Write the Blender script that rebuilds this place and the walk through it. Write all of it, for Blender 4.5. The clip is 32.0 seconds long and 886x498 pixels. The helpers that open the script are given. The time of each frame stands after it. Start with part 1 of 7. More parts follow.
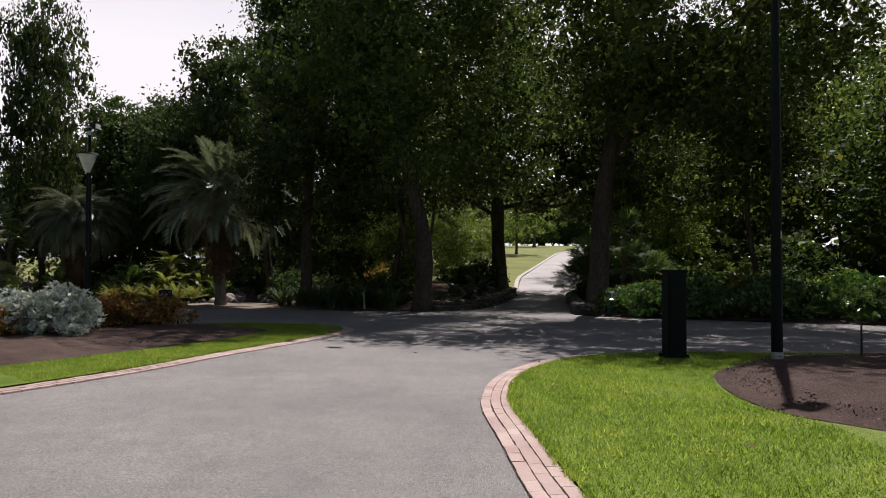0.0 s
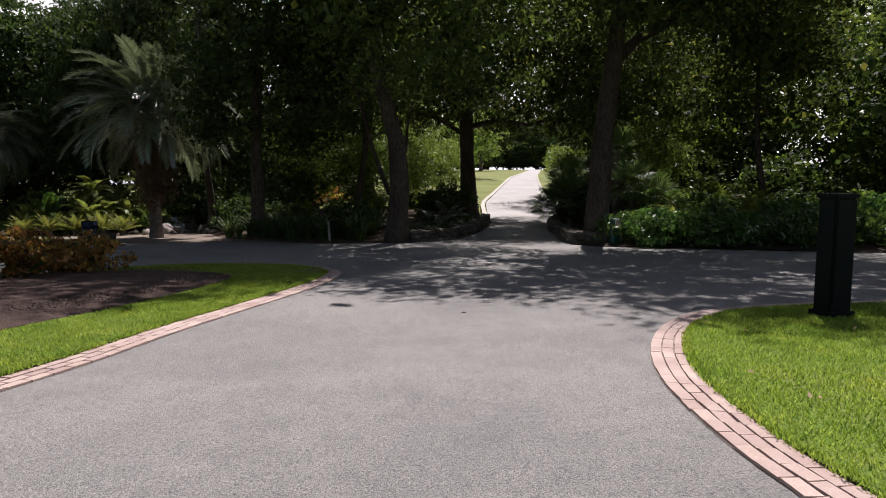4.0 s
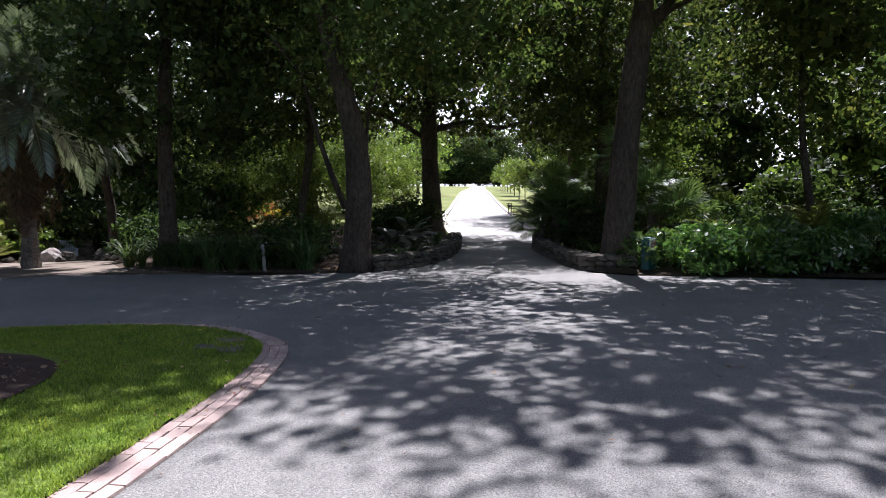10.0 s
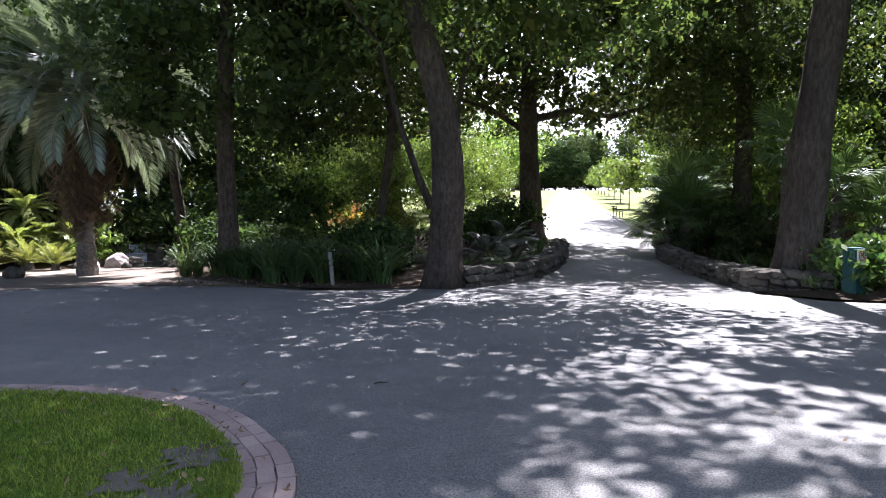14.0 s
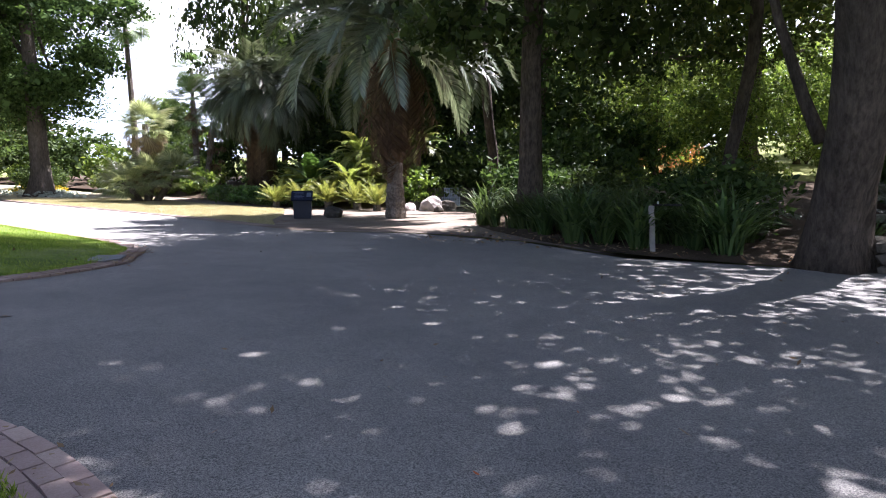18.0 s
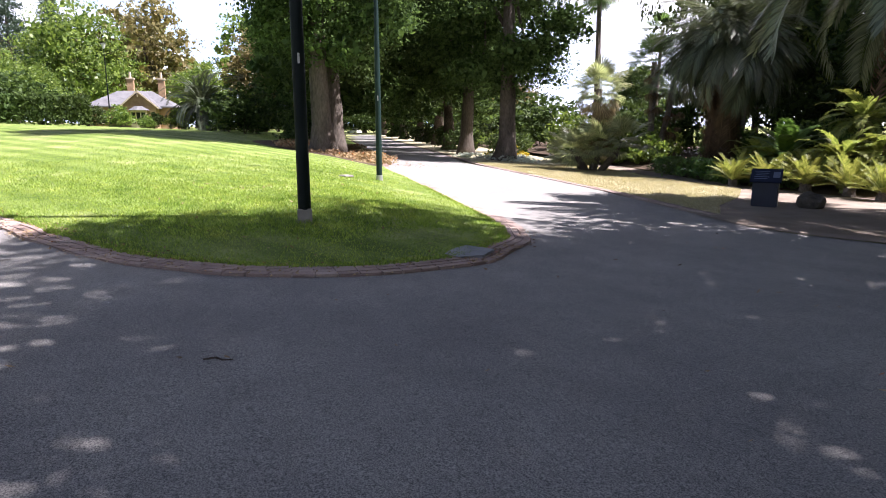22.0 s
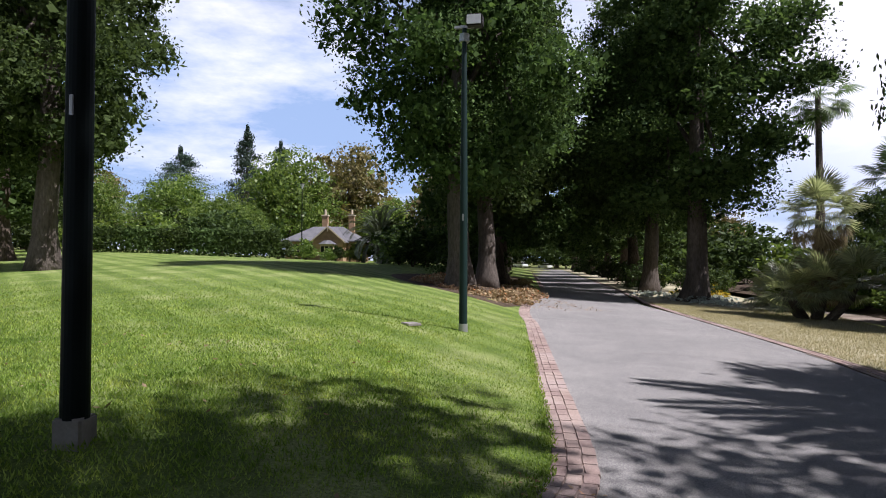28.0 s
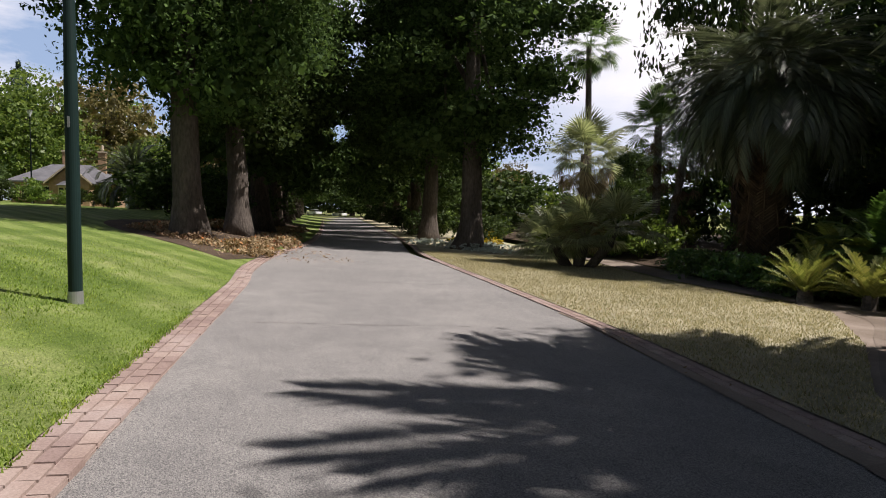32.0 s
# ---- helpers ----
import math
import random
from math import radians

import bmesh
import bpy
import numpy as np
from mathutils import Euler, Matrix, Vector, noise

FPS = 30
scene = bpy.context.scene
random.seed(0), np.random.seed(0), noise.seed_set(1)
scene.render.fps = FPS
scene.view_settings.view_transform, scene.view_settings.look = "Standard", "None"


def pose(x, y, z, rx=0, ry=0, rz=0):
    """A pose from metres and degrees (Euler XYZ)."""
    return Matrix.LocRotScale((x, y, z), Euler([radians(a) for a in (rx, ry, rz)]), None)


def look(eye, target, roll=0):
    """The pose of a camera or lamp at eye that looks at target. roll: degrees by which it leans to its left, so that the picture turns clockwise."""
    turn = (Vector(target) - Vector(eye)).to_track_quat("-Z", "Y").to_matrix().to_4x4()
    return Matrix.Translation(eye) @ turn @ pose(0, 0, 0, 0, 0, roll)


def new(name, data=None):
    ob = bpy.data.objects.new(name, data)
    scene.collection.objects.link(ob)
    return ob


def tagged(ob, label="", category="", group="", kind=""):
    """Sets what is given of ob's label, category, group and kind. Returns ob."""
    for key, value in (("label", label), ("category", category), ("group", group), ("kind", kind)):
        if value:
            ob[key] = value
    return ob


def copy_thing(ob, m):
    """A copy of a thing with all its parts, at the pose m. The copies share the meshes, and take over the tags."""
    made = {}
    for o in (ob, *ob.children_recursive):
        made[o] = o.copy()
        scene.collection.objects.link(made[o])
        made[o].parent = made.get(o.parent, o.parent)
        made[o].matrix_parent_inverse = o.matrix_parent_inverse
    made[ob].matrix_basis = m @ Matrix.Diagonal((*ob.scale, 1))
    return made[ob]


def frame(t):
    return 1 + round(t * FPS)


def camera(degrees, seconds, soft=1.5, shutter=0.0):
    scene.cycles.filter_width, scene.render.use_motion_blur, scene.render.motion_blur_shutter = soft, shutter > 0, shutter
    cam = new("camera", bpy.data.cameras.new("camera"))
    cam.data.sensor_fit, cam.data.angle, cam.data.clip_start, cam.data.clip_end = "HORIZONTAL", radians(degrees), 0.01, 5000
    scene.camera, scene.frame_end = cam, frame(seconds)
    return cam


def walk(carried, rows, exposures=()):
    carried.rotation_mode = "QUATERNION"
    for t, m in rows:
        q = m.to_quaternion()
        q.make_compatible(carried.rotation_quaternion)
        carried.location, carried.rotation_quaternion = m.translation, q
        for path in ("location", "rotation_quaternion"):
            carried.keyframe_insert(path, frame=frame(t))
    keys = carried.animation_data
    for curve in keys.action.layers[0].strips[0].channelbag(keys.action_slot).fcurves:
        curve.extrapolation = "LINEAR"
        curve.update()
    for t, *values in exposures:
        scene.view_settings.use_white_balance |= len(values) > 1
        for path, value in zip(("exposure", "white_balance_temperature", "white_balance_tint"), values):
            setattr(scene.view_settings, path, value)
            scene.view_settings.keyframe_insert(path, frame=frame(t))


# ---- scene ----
from mathutils.geometry import delaunay_2d_cdt

cam = camera(70.26, 32.0, 1.0)
# seconds, x, y, z, yaw, pitch, roll
PATH = [
    (0, -0.910, 1.338, 1.366, -1.90, 0.86, -0.15),
    (0.5, -1.161, 1.842, 1.364, -2.29, 0.23, 0.03),
    (1, -1.393, 2.394, 1.362, -2.95, -0.40, -0.16),
    (1.5, -1.596, 2.939, 1.329, -3.45, -0.74, -0.06),
    (2, -1.841, 3.413, 1.315, -4.04, -1.32, -0.16),
    (2.5, -2.078, 3.875, 1.344, -4.92, -2.03, 0.05),
    (3, -2.301, 4.348, 1.365, -5.76, -5.25, 0.20),
    (3.5, -2.398, 4.827, 1.343, -6.51, -5.65, 0.18),
    (5.5, -2.915, 7.200, 1.237, -10.19, -7.40, 0.23),
    (6, -2.964, 7.723, 1.210, -10.86, -7.43, 0.27),
    (6.5, -2.938, 8.304, 1.205, -12.45, -7.45, 0.37),
    (7, -2.945, 8.882, 1.196, -13.46, -6.88, 0.24),
    (7.5, -2.955, 9.509, 1.178, -14.62, -5.96, 0.27),
    (8, -2.989, 10.069, 1.161, -15.12, -4.77, 0.29),
    (8.5, -3.033, 10.676, 1.132, -15.22, -4.36, 0.32),
    (9, -3.012, 11.201, 1.136, -14.64, -4.29, 0.47),
    (9.5, -2.940, 11.750, 1.085, -13.97, -4.25, 0.53),
    (10, -2.837, 12.319, 1.065, -13.10, -4.42, 0.38),
    (10.5, -2.774, 12.885, 0.995, -12.17, -4.49, 0.56),
    (11, -2.675, 13.491, 0.958, -11.49, -4.52, 0.29),
    (11.5, -2.620, 14.147, 0.923, -10.67, -4.66, 0.39),
    (12, -2.555, 14.739, 0.916, -9.82, -4.60, 0.39),
    (12.5, -2.517, 15.326, 0.863, -9.12, -4.51, 0.18),
    (13, -2.482, 15.938, 0.885, -8.45, -4.46, 0.22),
    (13.5, -2.434, 16.422, 0.871, -7.16, -4.03, 0.23),
    (14, -2.432, 16.942, 0.841, -5.21, -3.86, 0.49),
    (14.5, -2.389, 17.489, 0.850, 1.95, -3.41, 0.51),
    (15, -2.324, 18.052, 0.815, 5.87, -3.21, 0.64),
    (15.5, -2.292, 18.622, 0.771, 10.78, -3.10, 0.73),
    (17.5, -2.454, 20.950, 0.615, 20.00, -7.82, 0.45),
    (18, -2.613, 21.471, 0.605, 24.28, -8.39, 0.35),
    (18.5, -2.777, 21.990, 0.593, 28.28, -9.01, 0.44),
    (19, -2.993, 22.525, 0.590, 31.83, -9.11, 0.36),
    (19.5, -3.267, 22.984, 0.585, 36.66, -9.17, 0.24),
    (20, -3.569, 23.449, 0.560, 40.77, -9.35, 0.38),
    (20.5, -3.921, 23.881, 0.540, 43.92, -9.33, 0.19),
    (21, -4.321, 24.279, 0.518, 46.82, -9.61, 0.21),
    (21.5, -4.739, 24.662, 0.519, 55.31, -9.69, 0.18),
    (22, -5.054, 24.938, 0.536, 64.42, -11.05, 0.04),
    (22.5, -5.388, 25.251, 0.531, 74.45, -11.25, -0.02),
    (23, -5.775, 25.595, 0.519, 81.52, -11.07, 0.16),
    (23.5, -6.092, 25.909, 0.528, 84.35, -11.32, -0.06),
    (24, -6.461, 26.191, 0.523, 90.34, -11.32, -0.16),
    (24.5, -6.805, 26.516, 0.527, 97.61, -11.17, -0.07),
    (26.5, -8.564, 27.974, 0.436, 102.02, -9.78, -0.63),
    (27, -8.952, 28.264, 0.448, 90.98, 0.48, -0.65),
    (27.5, -9.320, 28.562, 0.436, 85.68, 0.86, -0.56),
    (28, -9.644, 29.017, 0.425, 82.35, 1.07, -0.31),
    (28.5, -10.005, 29.439, 0.382, 79.11, 0.92, -0.42),
    (29, -10.359, 29.902, 0.356, 75.46, 0.52, -0.49),
    (29.5, -10.744, 30.326, 0.335, 73.11, -0.20, -0.59),
    (30, -11.149, 30.654, 0.316, 71.27, -0.80, -0.60),
    (30.5, -11.580, 30.957, 0.314, 70.71, -1.42, -0.60),
    (31, -12.047, 31.291, 0.289, 70.28, -2.16, -0.51),
    (31.5, -12.465, 31.617, 0.252, 69.36, -2.62, -0.74),
    (32, -12.922, 31.902, 0.243, 64.47, -3.46, -0.69),
]
# the clip's camera opens up as it walks from the sun into the shade of the trees
EXPOSURES = [(0.0, 0.22, 6450, 21), (3.5, 0.42, 6400, 21), (6.0, 0.57, 6200, 20), (8.0, 0.75, 6100, 22), (9.0, 0.95, 6000, 22), (10.0, 1.2, 5800, 21), (10.8, 1.45, 5700, 21), (11.5, 1.9, 5650, 21), (13.0, 2.3, 5700, 22), (14.2, 2.2, 5750, 22), (15.5, 2.0, 5900, 24), (17.5, 2.2, 5900, 24), (20.0, 2.4, 6000, 24), (21.5, 2.15, 6100, 25), (23.0, 1.35, 6300, 27), (24.5, 1.15, 6400, 26), (26.5, 0.95, 6200, 24), (27.2, 0.8, 6100, 23), (29.5, 0.5, 5850, 21), (31.0, 0.46, 6000, 19), (32.0, 0.44, 6500, 19)]
walk(cam, [(t, pose(x, y, z, 90 + pitch, roll, yaw)) for t, x, y, z, yaw, pitch, roll in PATH], EXPOSURES)

# ---- light ----
SUN_TO = Vector((0.475, 0.880, 1.52)).normalized()
world = bpy.data.worlds.new("park_sky")
scene.world = world
world.use_nodes = True
wn, wl = world.node_tree.nodes, world.node_tree.links
wn.clear()
w_out = wn.new("ShaderNodeOutputWorld")
w_bg = wn.new("ShaderNodeBackground")
w_sky = wn.new("ShaderNodeTexSky")
w_sky.sky_type = "NISHITA"
w_sky.sun_disc = False
w_sky.sun_elevation = math.asin(SUN_TO.z)
w_sky.sun_rotation = math.atan2(SUN_TO.x, SUN_TO.y)
w_sky.air_density, w_sky.dust_density, w_sky.ozone_density = 0.8, 1.6, 1.0
w_bg.inputs["Strength"].default_value = 0.039
# thin high cloud, the same all round the sky
w_tc = wn.new("ShaderNodeTexCoord")
w_map = wn.new("ShaderNodeMapping")
w_map.inputs["Scale"].default_value = (1.0, 1.0, 3.2)
w_noise = wn.new("ShaderNodeTexNoise")
w_noise.inputs["Scale"].default_value = 2.2
w_noise.inputs["Detail"].default_value = 7.0
w_noise.inputs["Roughness"].default_value = 0.62
w_ramp = wn.new("ShaderNodeValToRGB")
w_ramp.color_ramp.elements[0].position = 0.47
w_ramp.color_ramp.elements[1].position = 0.70
w_mix = wn.new("ShaderNodeMixRGB")
w_mix.inputs["Color2"].default_value = (20.0, 20.0, 20.0, 1)
wl.new(w_tc.outputs["Generated"], w_map.inputs["Vector"])
wl.new(w_map.outputs["Vector"], w_noise.inputs["Vector"])
wl.new(w_noise.outputs["Fac"], w_ramp.inputs["Fac"])
w_thin = wn.new("ShaderNodeMath")
w_thin.operation = "MULTIPLY"
wl.new(w_ramp.outputs["Color"], w_thin.inputs[0])
wl.new(w_thin.outputs["Value"], w_mix.inputs["Fac"])
w_low = wn.new("ShaderNodeMixRGB")
w_low.inputs["Color2"].default_value = (10.6, 14.8, 20.8, 1)
w_lowf = wn.new("ShaderNodeMath")
w_lowf.operation = "MULTIPLY"
w_lowf.inputs[1].default_value = 0.55
wl.new(w_lowf.outputs["Value"], w_low.inputs["Fac"])
wl.new(w_sky.outputs["Color"], w_low.inputs["Color1"])
wl.new(w_low.outputs["Color"], w_mix.inputs["Color1"])
# bright haze on the sun's side of the sky, thinning with height
w_dot = wn.new("ShaderNodeVectorMath")
w_dot.operation = "DOT_PRODUCT"
w_dot.inputs[1].default_value = SUN_TO
w_glow = wn.new("ShaderNodeMapRange")
w_glow.interpolation_type = "SMOOTHSTEP"
w_glow.inputs["From Min"].default_value, w_glow.inputs["From Max"].default_value = 0.02, 0.42
w_sep = wn.new("ShaderNodeSeparateXYZ")
w_high = wn.new("ShaderNodeMapRange")
w_high.inputs["From Min"].default_value, w_high.inputs["From Max"].default_value = 0.30, 0.62
w_high.inputs["To Min"].default_value, w_high.inputs["To Max"].default_value = 1.0, 0.0
w_mul = wn.new("ShaderNodeMath")
w_mul.operation = "MULTIPLY"
w_haze = wn.new("ShaderNodeMixRGB")
w_haze.inputs["Color2"].default_value = (21.0, 20.9, 20.7, 1)
wl.new(w_tc.outputs["Generated"], w_dot.inputs[0])
wl.new(w_tc.outputs["Generated"], w_sep.inputs["Vector"])
wl.new(w_dot.outputs["Value"], w_glow.inputs["Value"])
wl.new(w_sep.outputs["Z"], w_high.inputs["Value"])
wl.new(w_high.outputs["Result"], w_thin.inputs[1])
wl.new(w_high.outputs["Result"], w_lowf.inputs[0])
wl.new(w_glow.outputs["Result"], w_mul.inputs[0])
wl.new(w_high.outputs["Result"], w_mul.inputs[1])
wl.new(w_mul.outputs["Value"], w_haze.inputs["Fac"])
wl.new(w_mix.outputs["Color"], w_haze.inputs["Color1"])
wl.new(w_haze.outputs["Color"], w_bg.inputs["Color"])
wl.new(w_bg.outputs["Background"], w_out.inputs["Surface"])

sun = new("sun", bpy.data.lights.new("sun", "SUN"))
sun.data.energy = 5.0
sun.data.angle = radians(0.53)
sun.data.color = (1.0, 0.965, 0.91)
sun.matrix_world = look(SUN_TO * 60, (0, 0, 0))


# ---- materials ----
def shader(name, rough=0.8, spec=0.3, metal=0.0):
    m = bpy.data.materials.new(name)
    m.use_nodes = True
    b = m.node_tree.nodes["Principled BSDF"]
    b.inputs["Roughness"].default_value = rough
    b.inputs["Specular IOR Level"].default_value = spec
    b.inputs["Metallic"].default_value = metal
    return m, m.node_tree.nodes, m.node_tree.links, b


def rgba(c):
    return (c[0], c[1], c[2], 1.0)


def noise_ramp(n, l, vec, scale, stops, detail=6.0, rough=0.6):
    t = n.new("ShaderNodeTexNoise")
    t.inputs["Scale"].default_value = scale
    t.inputs["Detail"].default_value = detail
    t.inputs["Roughness"].default_value = rough
    l.new(vec, t.inputs["Vector"])
    r = n.new("ShaderNodeValToRGB")
    e = r.color_ramp.elements
    while len(e) < len(stops):
        e.new(0.5)
    for i, (p, c) in enumerate(stops):
        e[i].position, e[i].color = p, rgba(c)
    l.new(t.outputs["Fac"], r.inputs["Fac"])
    return t, r


def blend(n, l, a, b, fac, mode="MIX"):
    m = n.new("ShaderNodeMixRGB")
    m.blend_type = mode
    if isinstance(fac, float):
        m.inputs["Fac"].default_value = fac
    else:
        l.new(fac, m.inputs["Fac"])
    for s, v in (("Color1", a), ("Color2", b)):
        if isinstance(v, tuple):
            m.inputs[s].default_value = rgba(v)
        else:
            l.new(v, m.inputs[s])
    return m.outputs["Color"]


def bump(n, l, b, height, strength, dist):
    k = n.new("ShaderNodeBump")
    k.inputs["Strength"].default_value = strength
    k.inputs["Distance"].default_value = dist
    l.new(height, k.inputs["Height"])
    l.new(k.outputs["Normal"], b.inputs["Normal"])


def surface(name, stops, scale, fine_stops, fine, rough=0.85, spec=0.25, bump_s=0.4, bump_d=0.01, space="world", fac=0.5, metal=0.0, stretch=None, island=0.0):
    """A weathered surface: broad stains and fine grain, multiplied."""
    m, n, l, b = shader(name, rough, spec, metal)
    if space == "world":
        vec = n.new("ShaderNodeNewGeometry").outputs["Position"]
    else:
        vec = n.new("ShaderNodeTexCoord").outputs["Object"]
    if stretch:
        mp = n.new("ShaderNodeMapping")
        mp.inputs["Scale"].default_value = stretch
        l.new(vec, mp.inputs["Vector"])
        vec = mp.outputs["Vector"]
    _, r1 = noise_ramp(n, l, vec, scale, stops)
    t2, r2 = noise_ramp(n, l, vec, fine, fine_stops, 5.0, 0.7)
    c = blend(n, l, r1.outputs["Color"], r2.outputs["Color"], fac, "MULTIPLY")
    info = n.new("ShaderNodeObjectInfo")
    hue = n.new("ShaderNodeHueSaturation")
    mr = n.new("ShaderNodeMapRange")
    mr.inputs["To Min"].default_value, mr.inputs["To Max"].default_value = 0.9, 1.1
    if island:
        mr.inputs["To Min"].default_value, mr.inputs["To Max"].default_value = 1 - island, 1 + island
        mixed = n.new("ShaderNodeMath")
        mixed.operation = "ADD"
        wrap = n.new("ShaderNodeMath")
        wrap.operation = "FRACT"
        l.new(info.outputs["Random"], mixed.inputs[0])
        l.new(n.new("ShaderNodeNewGeometry").outputs["Random Per Island"], mixed.inputs[1])
        l.new(mixed.outputs["Value"], wrap.inputs[0])
        l.new(wrap.outputs["Value"], mr.inputs["Value"])
        tone = n.new("ShaderNodeMapRange")
        tone.inputs["To Min"].default_value, tone.inputs["To Max"].default_value = 0.492, 0.507
        l.new(wrap.outputs["Value"], tone.inputs["Value"])
        l.new(tone.outputs["Result"], hue.inputs["Hue"])
    else:
        l.new(info.outputs["Random"], mr.inputs["Value"])
    l.new(mr.outputs["Result"], hue.inputs["Value"])
    l.new(c, hue.inputs["Color"])
    l.new(hue.outputs["Color"], b.inputs["Base Color"])
    bump(n, l, b, t2.outputs["Fac"], bump_s, bump_d)
    return m


def leaf(name, dark, light, trans=0.35, rough=0.45, spec=0.35, tint=None, patch=0.0):
    """Foliage: colour varies from leaf to leaf and from plant to plant; light shines through."""
    m, n, l, b = shader(name, rough, spec)
    geo = n.new("ShaderNodeNewGeometry")
    r = n.new("ShaderNodeValToRGB")
    e = r.color_ramp.elements
    e[0].color, e[1].color = rgba(dark), rgba(light)
    if tint:
        k = e.new(0.9)
        k.color = rgba(light)
        e[-1].position, e[-1].color = 1.0, rgba(tint)
    l.new(geo.outputs["Random Per Island"], r.inputs["Fac"])
    info = n.new("ShaderNodeObjectInfo")
    hue = n.new("ShaderNodeHueSaturation")
    for sock, lo, hi in (("Value", 0.78, 1.2), ("Hue", 0.488, 0.512)):
        mr = n.new("ShaderNodeMapRange")
        mr.inputs["To Min"].default_value, mr.inputs["To Max"].default_value = lo, hi
        l.new(info.outputs["Random"], mr.inputs["Value"])
        l.new(mr.outputs["Result"], hue.inputs[sock])
    col = r.outputs["Color"]
    if patch:
        _, r2 = noise_ramp(n, l, geo.outputs["Position"], patch, ((0.34, (0.60, 0.70, 0.55)), (0.52, (1, 1, 1)), (0.68, (1.25, 1.08, 1.1))), 5.0, 0.65)
        col = blend(n, l, col, r2.outputs["Color"], 0.9, "MULTIPLY")
    l.new(col, hue.inputs["Color"])
    l.new(hue.outputs["Color"], b.inputs["Base Color"])
    tr = n.new("ShaderNodeBsdfTranslucent")
    warm = blend(n, l, hue.outputs["Color"], (1.0, 1.0, 0.45), 0.55, "MULTIPLY")
    gain = n.new("ShaderNodeHueSaturation")
    gain.inputs["Value"].default_value = 1.35
    l.new(warm, gain.inputs["Color"])
    l.new(gain.outputs["Color"], tr.inputs["Color"])
    mx = n.new("ShaderNodeMixShader")
    mx.inputs["Fac"].default_value = trans
    l.new(b.outputs["BSDF"], mx.inputs[1])
    l.new(tr.outputs["BSDF"], mx.inputs[2])
    out = [x for x in n if x.type == "OUTPUT_MATERIAL"][0]
    l.new(mx.outputs["Shader"], out.inputs["Surface"])
    return m


def plain(name, c, rough=0.5, spec=0.4, metal=0.0, wear=0.12):
    lo = tuple(v * (1 - wear) for v in c)
    hi = tuple(min(1, v * (1 + wear)) for v in c)
    return surface(name, ((0.3, lo), (0.7, hi)), 3.0, ((0.3, (0.8, 0.8, 0.8)), (0.7, (1, 1, 1))), 40.0, rough, spec, 0.15, 0.002, "object", 0.5, metal)


G1 = ((0.25, (0.55, 0.55, 0.55)), (0.75, (1, 1, 1)))


def asphalt(name):
    """Old asphalt: wheel-worn stains, patches, pale aggregate and dark binder."""
    m, n, l, b = shader(name, 0.9, 0.2)
    vec = n.new("ShaderNodeNewGeometry").outputs["Position"]
    _, r1 = noise_ramp(n, l, vec, 0.35, ((0.3, (0.232, 0.227, 0.216)), (0.5, (0.274, 0.267, 0.252)), (0.72, (0.328, 0.318, 0.296))))
    _, r2 = noise_ramp(n, l, vec, 2.6, ((0.35, (0.84, 0.84, 0.85)), (0.65, (1, 1, 1))), 8.0, 0.65)
    t3, r3 = noise_ramp(n, l, vec, 52.0, ((0.37, (0.30, 0.30, 0.31)), (0.48, (0.86, 0.86, 0.86)), (0.62, (1.22, 1.20, 1.16))), 4.0, 0.85)
    c = blend(n, l, r1.outputs["Color"], r2.outputs["Color"], 0.9, "MULTIPLY")
    c = blend(n, l, c, r3.outputs["Color"], 0.65, "MULTIPLY")
    _, r4 = noise_ramp(n, l, vec, 125.0, ((0.38, (0.28, 0.28, 0.29)), (0.5, (0.98, 0.98, 0.98)), (0.64, (1.5, 1.47, 1.4))), 2.0, 0.6)
    c = blend(n, l, c, r4.outputs["Color"], 0.75, "MULTIPLY")
    l.new(c, b.inputs["Base Color"])
    bump(n, l, b, t3.outputs["Fac"], 1.0, 0.010)
    return m


M_ASPHALT = asphalt("asphalt")


